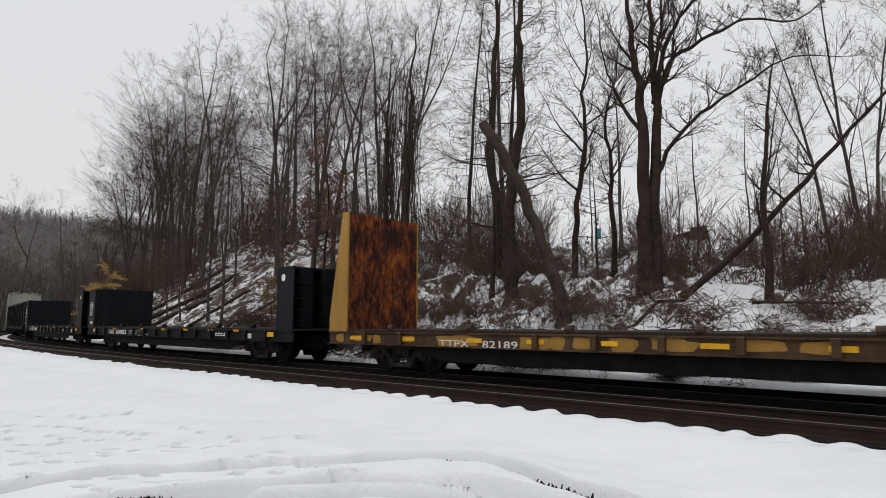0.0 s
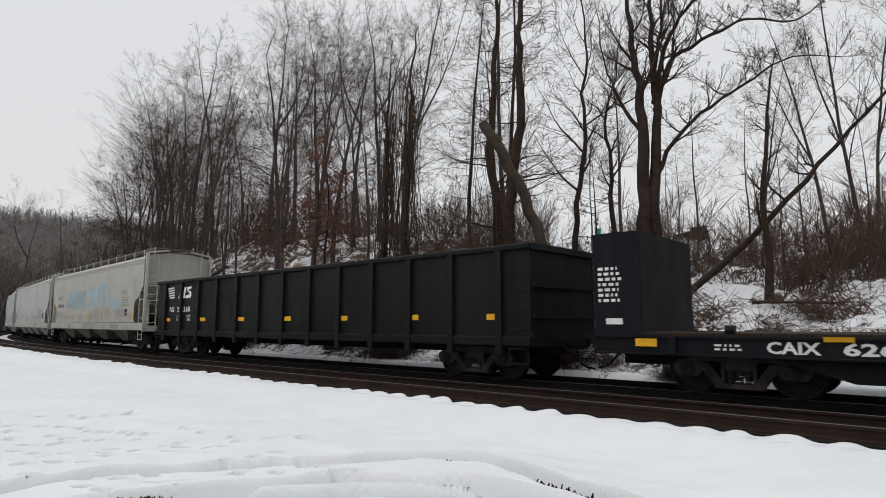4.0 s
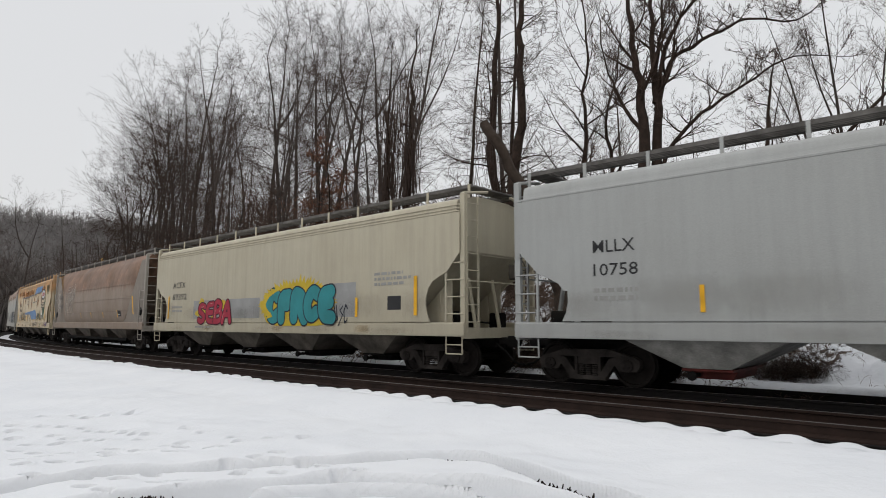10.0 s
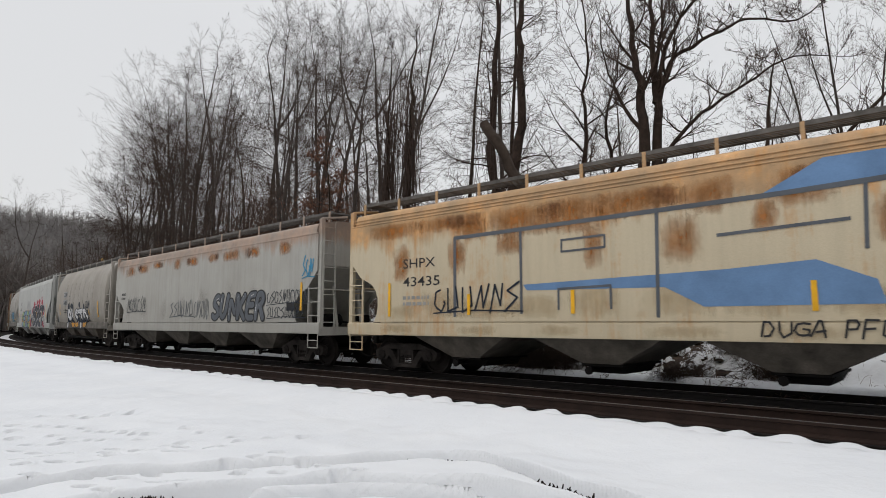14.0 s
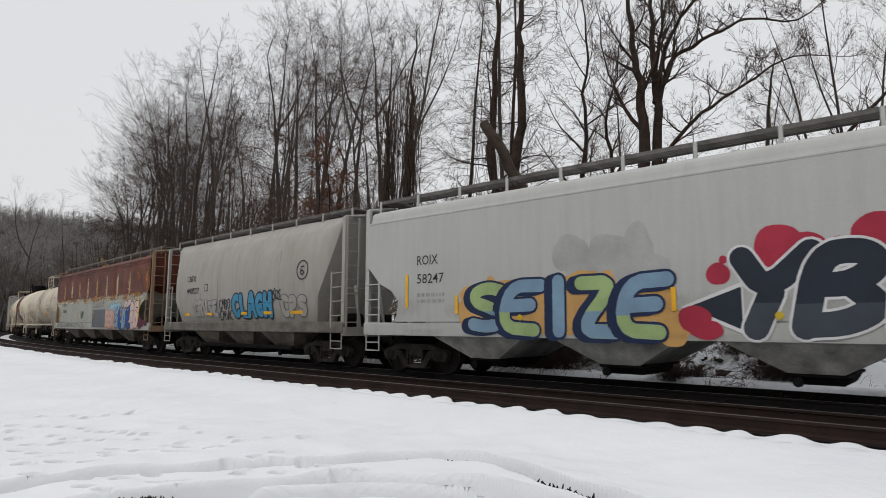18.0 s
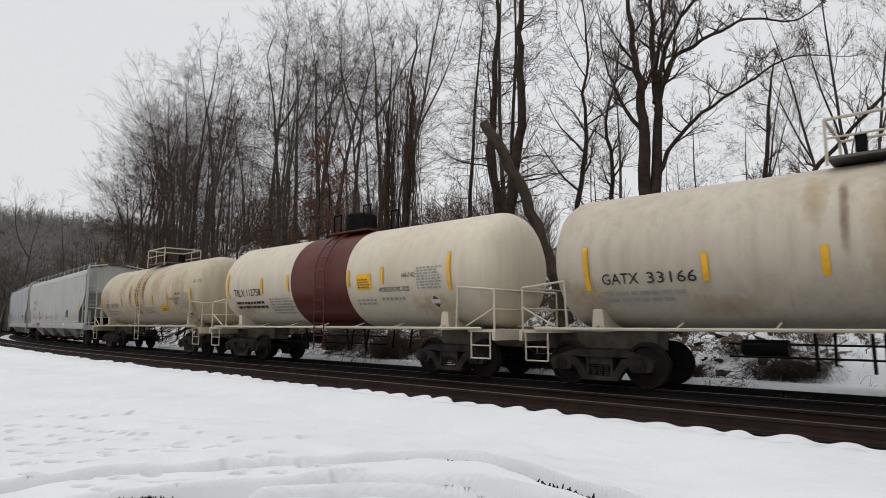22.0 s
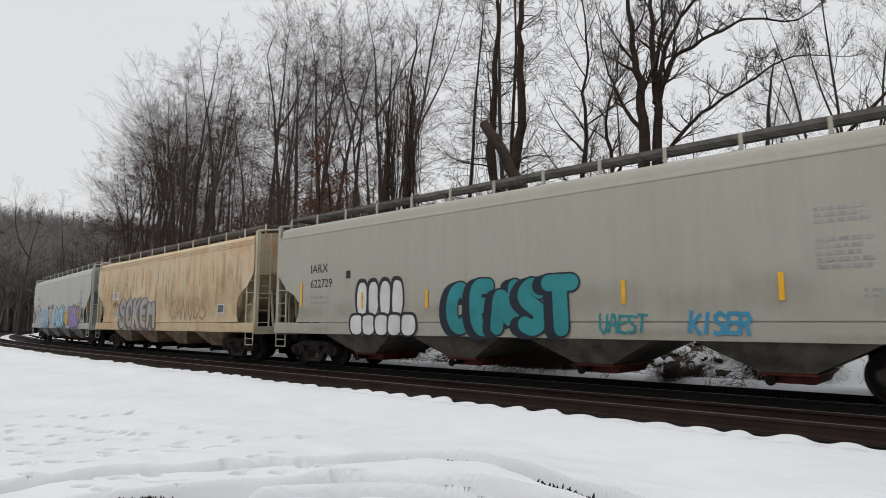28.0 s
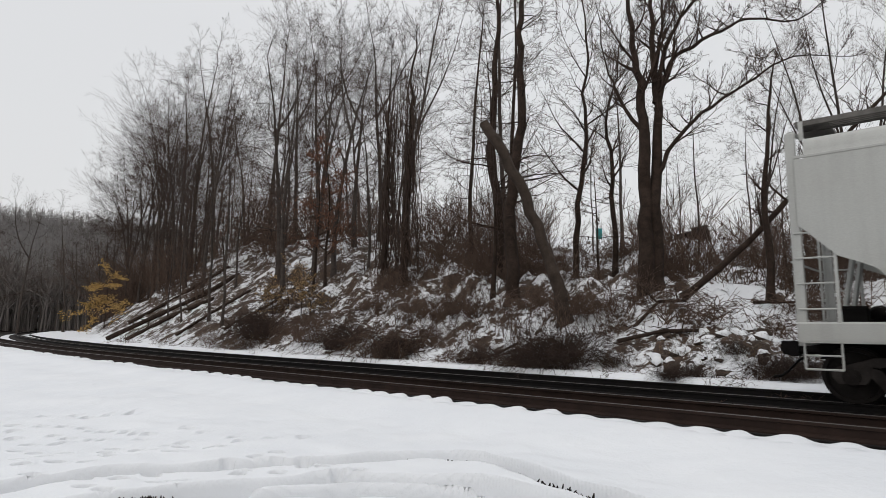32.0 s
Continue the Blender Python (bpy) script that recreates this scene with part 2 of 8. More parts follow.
def sheet(name, mat, V, F, smooth=False):
    me = bpy.data.meshes.new(name)
    k = F.shape[1]
    me.vertices.add(len(V))
    me.vertices.foreach_set("co", np.ascontiguousarray(V, dtype=np.float32).ravel())
    me.loops.add(F.size)
    me.loops.foreach_set("vertex_index", np.ascontiguousarray(F, dtype=np.int32).ravel())
    me.polygons.add(len(F))
    me.polygons.foreach_set("loop_start", np.arange(0, F.size, k, dtype=np.int32))
    me.polygons.foreach_set("loop_total", np.full(len(F), k, dtype=np.int32))
    me.materials.append(mat)
    me.update(calc_edges=True)
    if smooth:
        me.shade_smooth()
    return me


# ---------------------------------------------------------------- the line of the track
STEP = 0.5
LINE_S = np.arange(-560, 520, STEP)
_k = np.interp(LINE_S, [-300, -220, -160, -90, -60, -30, 0, 30, 60], [0, 0.002, 0.00425, 0.00406, 0.0023, 0.0038, 0.00027, 0.0012, 0])
_i0 = int(np.searchsorted(LINE_S, 0))
LINE_H = np.cumsum(_k) * STEP
LINE_H += radians(-40.897) - LINE_H[_i0]
LINE_X, LINE_Y = np.cumsum(np.cos(LINE_H)) * STEP, np.cumsum(np.sin(LINE_H)) * STEP
LINE_X += 9.230 - LINE_X[_i0]
LINE_Y += 9.138 - LINE_Y[_i0]


def on_line(s, side=0.0):
    """A place s metres along the train's track, side metres off it towards the hill, and the heading."""
    x, y, h = (np.interp(s, LINE_S, q) for q in (LINE_X, LINE_Y, LINE_H))
    return x - np.sin(h) * side, y + np.cos(h) * side, h


def line_pose(s):
    x, y, h = on_line(s)
    return pose(float(x), float(y), 0, 0, 0, math.degrees(float(h)))


def off_line(x, y):
    """How far along and beside the track places are."""
    x, y = np.ravel(x), np.ravel(y)
    use = slice(int((-300 + 560) / STEP), int((140 + 560) / STEP), 2)
    lx, ly, lh, ls = LINE_X[use], LINE_Y[use], LINE_H[use], LINE_S[use]
    s, d = np.empty(len(x)), np.empty(len(x))
    for o in range(0, len(x), 4000):
        e = slice(o, o + 4000)
        q = (x[e, None] - lx) ** 2 + (y[e, None] - ly) ** 2
        i = q.argmin(1)
        dx, dy = x[e] - lx[i], y[e] - ly[i]
        s[e] = ls[i] + dx * np.cos(lh[i]) + dy * np.sin(lh[i])
        d[e] = -dx * np.sin(lh[i]) + dy * np.cos(lh[i])
        far = np.abs(d[e]) > 60
        d[e] = np.where(far, np.sign(d[e]) * np.sqrt(q[np.arange(len(i)), i]), d[e])
    return s, d


_r = np.random.RandomState(5)
_W = [(_r.uniform(0, 6.28), _r.uniform(0, 6.28), _r.uniform(0, 6.28)) for _ in range(24)]


def rough_land(x, y, size):
    """Smooth uneven land of waves of about that size, within about 1 either way."""
    z = 0
    for i, (a, p, q) in enumerate(_W):
        w = 6.28 / size * (0.6 + i * 0.09)
        z = z + np.sin((x * math.cos(a) + y * math.sin(a)) * w + p + 1.3 * np.sin((x * math.sin(q) + y * math.cos(q)) * w * 0.6))
    return z / 6.0


def smooth01(t):
    t = np.clip(t, 0, 1)
    return t * t * (3 - 2 * t)


NEAR = -4.1   # the nearer track, beside the train's


def land(x, y):
    """Height of the ground."""
    x, y = np.asarray(x, float), np.asarray(y, float)
    s, d = off_line(x, y)
    s, d = s.reshape(x.shape), d.reshape(x.shape)
    toe = np.interp(s, [-130, -85, -58, -42, -20, 0], [14, 6.0, 3.3, 2.8, 2.4, 2.3])
    k = np.interp(s, [-60, -45, -25, -10, 5], [0.72, 0.62, 0.52, 0.40, 0.36])
    c = np.interp(s, [-80, -45, -30, -18, -6], [13, 13, 11, 7.5, 6.3])
    fade = np.interp(s, [-170, -120, -85], [0.1, 0.55, 1])
    e = np.maximum(d - toe, 0)
    up = np.minimum(e, c) * k + np.interp(e, [0, 4, 60, 120], [0, 0, 7.2, 8]) * smooth01((e - c) / 8) * np.interp(s, [-40, -15], [0.6, 1.0])
    bank = fade * up + smooth01(e / 3) * 0.22 * rough_land(x, y, 2.6) + smooth01(e / 10) * 0.5 * rough_land(x, y, 11)
    # a hummock of spoil at the foot of the bank, and smaller ones beside it
    for s0, d0, hh, ws, wd in ((-5.7, 3.7, 0.42, 1.2, 0.9), (-3.0, 3.3, 0.25, 0.9, 0.7), (-9.4, 3.4, 0.30, 1.1, 0.7), (-13.2, 3.6, 0.30, 1.2, 0.8)):
        bank = bank + hh * np.exp(-((s - s0) / ws) ** 2 - ((d - d0) / wd) ** 2)
    bank = bank + smooth01(e / 0.8) * 0.10 * rough_land(x + 3, y - 5, 0.95) * np.interp(s, [-30, -16, 0, 4], [0.3, 1, 1, 0.5])
    flat = -0.06 + 0.018 * rough_land(x, y, 1.6) + 0.035 * rough_land(x, y, 7)
    # the bed of the two tracks lies lower than the snow beside it
    edge = -5.30
    bed = smooth01((d - edge) / 0.10) * smooth01((1.5 - d) / 0.22)
    flat = np.where(d > -8, flat + (0.045 - flat) * smooth01((d + 7.0) / 1.6), flat)
    z = np.where(d > toe, -0.05 + bank, flat) * (1 - bed) - 0.32 * bed
    # distant wooded ridge
    r = np.hypot(x, y)
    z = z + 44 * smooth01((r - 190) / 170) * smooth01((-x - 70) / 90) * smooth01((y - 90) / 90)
    return z


# ---------------------------------------------------------------- ground
def spread(lo, hi, a, b, fine, grow):
    """Grid lines: fine between a and b, then ever wider."""
    mid = list(np.arange(a, b, fine))
    p, st = b, fine
    while p < hi:
        mid.append(p)
        st *= grow
        p += st
    p, st, low = a, fine, []
    while p > lo:
        st *= grow
        p -= st
        low.append(p)
    return np.array(low[::-1] + mid)


def ground_sheet():
    gx = spread(-700, 500, -26, 22, 0.25, 1.05)
    gx = np.sort(np.concatenate([gx[(gx < -6.6) | (gx > 2.6)], np.arange(-6.5, 2.5, 0.026)]))
    gy = spread(-260, 800, 1.5, 34, 0.2, 1.06)
    gy = np.sort(np.concatenate([gy[(gy < 3.9) | (gy > 9.6)], np.arange(4.0, 7.2, 0.022), np.arange(7.2, 9.5, 0.07)]))
    X, Y = np.meshgrid(gx, gy)
    Z = land(X, Y)
    # grooves that wheels left in the snow, and foot prints
    for pts in TRACKS:
        q = np.array(pts, float)
        for (ax, ay), (bx, by) in zip(q, q[1:]):
            t = np.clip(((X - ax) * (bx - ax) + (Y - ay) * (by - ay)) / ((bx - ax) ** 2 + (by - ay) ** 2), 0, 1)
            g = np.hypot(X - ax - t * (bx - ax), Y - ay - t * (by - ay))
            Z = np.where(g < 0.5, np.minimum(Z, LOW - 0.24 * (1 - smooth01((g - 0.135 - 0.012 * np.sin(5 * X) - 0.006 * np.sin(13 * X)) / 0.09)) + 0.3 * smooth01((g - 0.19) / 0.1)), Z)
    for px, py, pr in PRINTS:
        g = np.hypot((X - px) * 0.75, Y - py) / pr
        Z = Z - 0.15 * (1 - smooth01((g - 0.6) / 0.3)) + 0.012 * np.exp(-((g - 1.25) / 0.25) ** 2)
    ny, nx = X.shape
    V = np.stack([X, Y, Z], -1).reshape(-1, 3)
    i = np.arange(ny * nx).reshape(ny, nx)
    F = np.stack([i[:-1, :-1], i[:-1, 1:], i[1:, 1:], i[1:, :-1]], -1).reshape(-1, 4)
    me = sheet("ground", SNOW, V, F, True)
    s, d = off_line(V[:, 0], V[:, 1])
    toe = np.interp(s, [-130, -85, -58, -42, -20, 0], [14, 6.0, 3.3, 2.8, 2.4, 2.3])
    bare = np.where(d < toe - 0.5, -1.0, np.interp(d - toe, [0, 1.0, 6, 18, 30], [-0.01, 0.05, 0.07, 0.05, -0.05]) + np.interp(s, [-95, -60, -35, -16, -8, 0], [0.05, 0.055, 0.06, 0.045, 0.0, -0.04]))
    bare = bare + 0.09 * np.exp(-((s + 5.6) / 1.7) ** 2 - ((d - 4.0) / 1.1) ** 2) + 0.05 * np.exp(-((s + 12) / 4) ** 2 - ((d - 3.2) / 0.8) ** 2)
    bare = np.where(V[:, 1] > 120, 0.3, bare)
    att = me.attributes.new("bare", "FLOAT", "POINT")
    att.data.foreach_set("value", bare.astype(np.float32))
    return tagged(new("ground", me), "snow-covered ground with a wooded bank beside the tracks", kind="structure")


LOW = -0.05
TRACKS = [[(-5.6, 4.6), (-3.82, 5.41), (-3.09, 5.86), (-2.1, 6.3), (-1.38, 6.4), (-0.52, 6.7), (0.0, 6.78), (0.28, 6.7), (0.75, 6.06), (1.06, 5.46), (1.36, 4.95), (1.8, 4.0)],
          [(-3.6, 4.5), (-2.5, 5.11), (-1.73, 5.57), (-1.17, 5.77), (-0.43, 5.66), (0.23, 5.51), (0.68, 5.16), (1.2, 4.3)],
          [(-2.6, 4.7), (-1.68, 5.22), (-0.87, 5.26), (-0.11, 5.16), (0.52, 4.85), (0.9, 4.2)]]
_p = random.Random(31)
PRINTS = [(x + dx, y + dy, 0.068) for x, y in ((-3.2, 5.55), (-2.0, 6.6), (-1.2, 6.15), (-4.4, 6.7), (-3.75, 7.9), (-5.0, 6.2), (-2.4, 7.3), (-3.88, 6.22), (-4.65, 8.19), (-3.42, 6.93), (-5.31, 9.2), (-4.85, 7.23), (-2.7, 5.77), (-5.73, 8.23), (-1.59, 5.97), (-2.25, 5.36), (-2.95, 6.72), (-4.3, 7.6)) for dx, dy in ((0, 0), (_p.uniform(0.15, 0.4), _p.uniform(-0.3, 0.3)), (_p.uniform(-0.4, -0.15), _p.uniform(-0.2, 0.3)), (_p.uniform(0.3, 0.7), _p.uniform(-0.4, 0.4)), (_p.uniform(-0.7, -0.3), _p.uniform(-0.4, 0.4)))]
ground_sheet()

RAIL_SHAPE = [(-0.07, 0), (0.07, 0), (0.07, 0.02), (0.012, 0.045), (0.012, 0.13), (0.036, 0.14), (0.036, 0.172), (-0.036, 0.172), (-0.036, 0.14), (-0.012, 0.13), (-0.012, 0.045), (-0.07, 0.02)]


def strip(name, mat, label, s0, s1, step, outline, parent=None, kind="structure"):
    """An outline of (side, height) drawn along the track."""
    rings = []
    for s in np.arange(s0, s1 + 0.01, step):
        b = Build()
        ring = []
        for o, z in outline:
            x, y, h = on_line(s, o)
            ring.append((float(x), float(y), z))
        rings.append(ring)
    b = Build().loft(rings[::-1])
    if parent is None:
        return solo(name, b, mat, label, kind=kind)
    return part(name, b, mat, parent, label)


def railway(name, label, mid, z, lift, rail_mat, ties, drop=0.0):
    top = tagged(new(name), label, kind="structure")
    strip("ballast_bed", BALLAST, "", -290, 130, 2.0, [(mid + 2.3, -0.5), (mid + 1.35, z - 0.19), (mid - 1.30, z - 0.21 + lift), (mid - 1.5, z - 0.45)], top)
    for o, e in ((0.7175, 0.0), (-0.7175, lift)):
        r = strip("rail", rail_mat, "", -290, 130, 1.0, [(mid + o - a, z + e - 0.176 + q) for a, q in RAIL_SHAPE], top)
        strip("running_surface", RAILTOP, "worn bright steel rail head", -290, 130, 1.0, [(mid + o - 0.03, z + e - 0.004), (mid + o - 0.03, z + e), (mid + o + 0.03, z + e), (mid + o + 0.03, z + e - 0.004)][::-1], r)
    tie = Build().box((0, 0, 0), (2.6, 0.23, 0.16), ch=0.012).mesh("tie", TIE)
    for s in ties:
        x, y, h = on_line(s, mid)
        part("tie", tie, TIE, top, m=pose(float(x), float(y), z - 0.225 + lift / 2 - drop, 0, random.uniform(-0.4, 0.4), math.degrees(float(h)) + 90 + random.uniform(-1, 1)))
    return top


def hills():
    """Bare woods on the distant ridge: a fine upright fuzz of stems."""
    rs = np.random.RandomState(3)
    n = 6500
    a = rs.uniform(-0.80, -0.40, n)
    r = np.where(rs.rand(n) < 0.25, rs.uniform(118, 200, n), rs.uniform(190, 420, n))
    x, y = r * np.sin(a), r * np.cos(a)
    z = land(x, y)
    keep = np.ones(n, bool)
    P = np.stack([x, y, z], -1)[keep]
    hgt = rs.uniform(7, 14, len(P))
    T = P + np.stack([rs.normal(0, 0.5, len(P)), rs.normal(0, 0.5, len(P)), hgt], -1)
    A, B, RA, RB = [P], [T], [np.full(len(P), 0.22)], [np.full(len(P), 0.05)]
    for j in range(7):
        t = rs.uniform(0.3, 0.9, len(P))[:, None]
        m = P + (T - P) * t
        e = m + np.stack([rs.normal(0, 1.6, len(P)), rs.normal(0, 1.6, len(P)), rs.uniform(1, 4, len(P))], -1)
        A.append(m), B.append(e), RA.append(np.full(len(P), 0.12)), RB.append(np.full(len(P), 0.03))
    A, B, RA, RB = (np.concatenate(q) for q in (A, B, RA, RB))
    # woods beyond 215 m take the paler, haze-tinted colour
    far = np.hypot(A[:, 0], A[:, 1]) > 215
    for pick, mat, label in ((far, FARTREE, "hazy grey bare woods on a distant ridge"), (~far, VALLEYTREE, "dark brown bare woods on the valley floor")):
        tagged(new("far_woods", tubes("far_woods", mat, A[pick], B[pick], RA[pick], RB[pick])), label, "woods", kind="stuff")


def snow_lip():
    """The soft edge of the snow along the nearer track, humped where it covers the ends of the ties."""
    g = np.random.RandomState(8)
    s = np.arange(-75, 9, 0.05)
    k = np.arange(-90, 12, 0.52)
    amp = g.uniform(0.25, 1.0, len(k))
    wid = g.uniform(0.11, 0.19, len(k))
    hump = np.zeros(len(s))
    for c, a, w in zip(k + g.normal(0, 0.05, len(k)), amp, wid):
        hump += a * np.exp(-(np.abs(s - c) / w) ** 3)
    wave = 0.03 * np.sin(s * 1.1) + 0.02 * np.sin(s * 2.9 + 1)
    rows = []
    for d, z0, z1, e in ((-6.6, -0.03, 0, 0), (-6.2, 0.004, 0, 0), (-5.8, 0.03, 0, 0), (-5.5, 0.040, 0.1, 0.3), (-5.28, 0.045, 0.4, 0.6), (-5.12, 0.045, 1, 1), (-5.04, 0.040, 1, 1), (-5.0, 0.025, 0.9, 1), (-4.975, -0.01, 0.5, 1), (-4.96, -0.10, 0, 1), (-4.955, -0.4, 0, 1)):
        x, y, _ = on_line(s, d + e * (wave + 0.11 * hump))
        z = z0 + z1 * 0.07 * (hump - 0.45)
        if d < -5.9:
            z = np.maximum(land(x, y) + (0.002 if d > -6.5 else -0.01), 0 * s - 1)
        rows.append(np.stack([x, y, z + 0 * x], -1))
    V = np.stack(rows, 1)
    n, m = V.shape[:2]
    i = np.arange(n * m).reshape(n, m)
    F = np.stack([i[:-1, :-1], i[1:, :-1], i[1:, 1:], i[:-1, 1:]], -1).reshape(-1, 4)
    me = sheet("snow_edge", SNOW, V.reshape(-1, 3), F, True)
    att = me.attributes.new("bare", "FLOAT", "POINT")
    att.data.foreach_set("value", np.full(n * m, -1.0, np.float32))
    tagged(new("snow_edge", me), "soft humped edge of the snow along the near track", kind="structure")


snow_lip()
hills()
railway("train_track", "dark track with black rails under the freight train", 0.0, 0.0, 0.0, RAIL_DARK, np.arange(-62, 8, 0.52))
railway("near_track", "rusty track with worn rail heads beside the snow", NEAR, 0.15, 0.05, RAIL, np.arange(-62, 4, 0.52), 0.05)


# ---------------------------------------------------------------- trucks
def side_frame():
    b = Build()
    # the frame as beams round its openings
    b.prism([(-1.16, 0.44), (-1.08, 0.34), (-0.70, 0.34), (-0.62, 0.46), (-0.62, 0.66), (-1.02, 0.64), (-1.16, 0.56)], -1.10, -0.92)
    b.prism([(0.62, 0.46), (0.70, 0.34), (1.08, 0.34), (1.16, 0.44), (1.16, 0.56), (1.02, 0.64), (0.62, 0.66)], -1.10, -0.92)
    b.prism([(-1.02, 0.62), (1.02, 0.62), (0.55, 0.77), (-0.55, 0.77)], -1.11, -0.91)
    b.prism([(-0.66, 0.50), (-0.40, 0.16), (-0.26, 0.16), (-0.26, 0.24), (-0.50, 0.58), (-0.66, 0.62)], -1.10, -0.93)
    b.prism([(0.40, 0.16), (0.66, 0.50), (0.66, 0.62), (0.50, 0.58), (0.26, 0.24), (0.26, 0.16)], -1.10, -0.93)
    b.prism([(-0.42, 0.14), (0.42, 0.14), (0.40, 0.23), (-0.40, 0.23)], -1.11, -0.91)
    b.prism([(-0.30, 0.22), (-0.24, 0.22), (-0.24, 0.63), (-0.30, 0.63)], -1.09, -0.93)
    b.prism([(0.24, 0.22), (0.30, 0.22), (0.30, 0.63), (0.24, 0.63)], -1.09, -0.93)
    return b


def spring_nest():
    b = Build()
    for x in (-0.15, 0.0, 0.15):
        for z in np.arange(0.24, 0.46, 0.045):
            b.lathe([(0, 0.02), (0, 0.068), (0.026, 0.068), (0.026, 0.02)], (x, -1.03, z), "z", 10)
    b.prism([(-0.23, 0.46), (0.23, 0.46), (0.23, 0.62), (-0.23, 0.62)], -1.07, -0.90)
    return b


def wheelset():
    b = Build()
    for sg in (-1, 1):
        q = [(0.66, 0.10), (0.68, 0.30), (0.665, 0.40), (0.665, 0.487), (0.70, 0.484), (0.712, 0.462), (0.79, 0.457), (0.795, 0.40), (0.745, 0.385), (0.74, 0.2), (0.80, 0.14), (0.82, 0.10)]
        b.lathe([(sg * y, r) for y, r in q], (0, 0, 0), "y", 28)
        b.lathe([(sg * 0.8, 0.09), (sg * 1.0, 0.08), (sg * 1.0, 0.13), (sg * 1.14, 0.13), (sg * 1.15, 0.10), (sg * 1.16, 0.0)], (0, 0, 0), "y", 14)
    b.lathe([(-0.75, 0.085), (0.75, 0.085)], (0, 0, 0), "y", 12)
    for i in range(3):
        a = i * 2.094
        b.box((0.06 * math.cos(a), -1.165, 0.06 * math.sin(a)), (0.03, 0.02, 0.03))
    return b


FRAME_M = side_frame().mesh("side_frame", TRUCKGREY)
NEST_M = spring_nest().mesh("spring_nest", TRUCKGREY, 40)
SET_M = wheelset().mesh("wheelset", WHEEL, 35)
BOLSTER_M = Build().box((0, 0, 0.60), (0.36, 2.0, 0.22), ch=0.05).box((0, 0, 0.78), (0.5, 0.5, 0.16), ch=0.03).mesh("bogie", IRON)
BEAM_M = Build().box((0.42, 0, 0.42), (0.10, 1.6, 0.12), ch=0.02).box((-0.42, 0, 0.42), (0.10, 1.6, 0.12), ch=0.02).bar((-0.4, 0.2, 0.4), (0.4, 0.2, 0.4), 0.03).mesh("brake_beam", IRON)
CLEAN = {}
WHEELSETS = []


def tinted(me, mat):
    """The mesh with another material, shared by all that ask for it."""
    key = (me.name, mat.name)
    if key not in CLEAN:
        c = me.copy()
        c.materials[0] = mat
        CLEAN[key] = c
    return CLEAN[key]


def bogie(car, x, mat=None):
    fm, nm = (FRAME_M, NEST_M) if mat is None else (tinted(FRAME_M, mat), tinted(NEST_M, mat))
    t = part("bogie", BOLSTER_M, IRON, car, m=pose(x, 0, 0))
    for turn in (0, 180):
        part("side_frame", fm, None, t, m=pose(0, 0, 0, 0, 0, turn))
        part("spring_nest", nm, None, t, m=pose(0, 0, 0, 0, 0, turn))
    part("brake_beam", BEAM_M, IRON, t)
    for dx in (-0.89, 0.89):
        w = part("wheelset", SET_M, WHEEL, t, m=pose(dx, 0, 0.457))
        WHEELSETS.append((w, car, x + dx, dx))
    return t


def coupler():
    b = Build().box((0.30, 0, 0.86), (0.7, 0.16, 0.20), ch=0.04)
    b.prism([(0.58, 0.72), (0.86, 0.74), (0.92, 0.84), (0.90, 0.99), (0.60, 1.0)], -0.15, 0.04)
    b.prism([(0.60, 0.72), (0.74, 0.72), (0.74, 1.0), (0.60, 1.0)], 0.03, 0.17)
    return b


def air_hose():
    b = Build()
    p = [Vector((0.15, -0.35, 0.80)), Vector((0.45, -0.36, 0.62)), Vector((0.62, -0.32, 0.42)), Vector((0.72, -0.22, 0.33)), Vector((0.85, -0.12, 0.30))]
    return b.pipe(p, 0.025, 7)


COUPLER_M = coupler().mesh("coupler", IRON, 40)
HOSE_M = air_hose().mesh("air_hose", IRON, 60)


def draft(car, half, reach=0.62):
    """Coupler and brake hose at both ends."""
    for turn in (0, 180):
        part("coupler", COUPLER_M, None, car, m=pose(0, 0, 0, 0, 0, turn) @ pose(half - 0.35, 0, 0))
        part("air_hose", HOSE_M, None, car, m=pose(0, 0, 0, 0, 0, turn) @ pose(half - 0.1, 0, 0))


# ---------------------------------------------------------------- covered hoppers
def hopper_side(round_):
    """Half width of the body by height."""
    if round_:
        return lambda z: float(np.interp(z, [0.9, 1.15, 1.5, 2.0, 2.6, 3.2, 3.8, 4.25, 4.58], [0.9, 1.30, 1.47, 1.57, 1.61, 1.60, 1.51, 1.33, 1.08]))
    return lambda z: float(np.interp(z, [0.9, 1.3, 1.34, 4.08, 4.10, 4.34, 4.46], [0.6, 1.50, 1.545, 1.545, 1.53, 1.49, 1.40]))


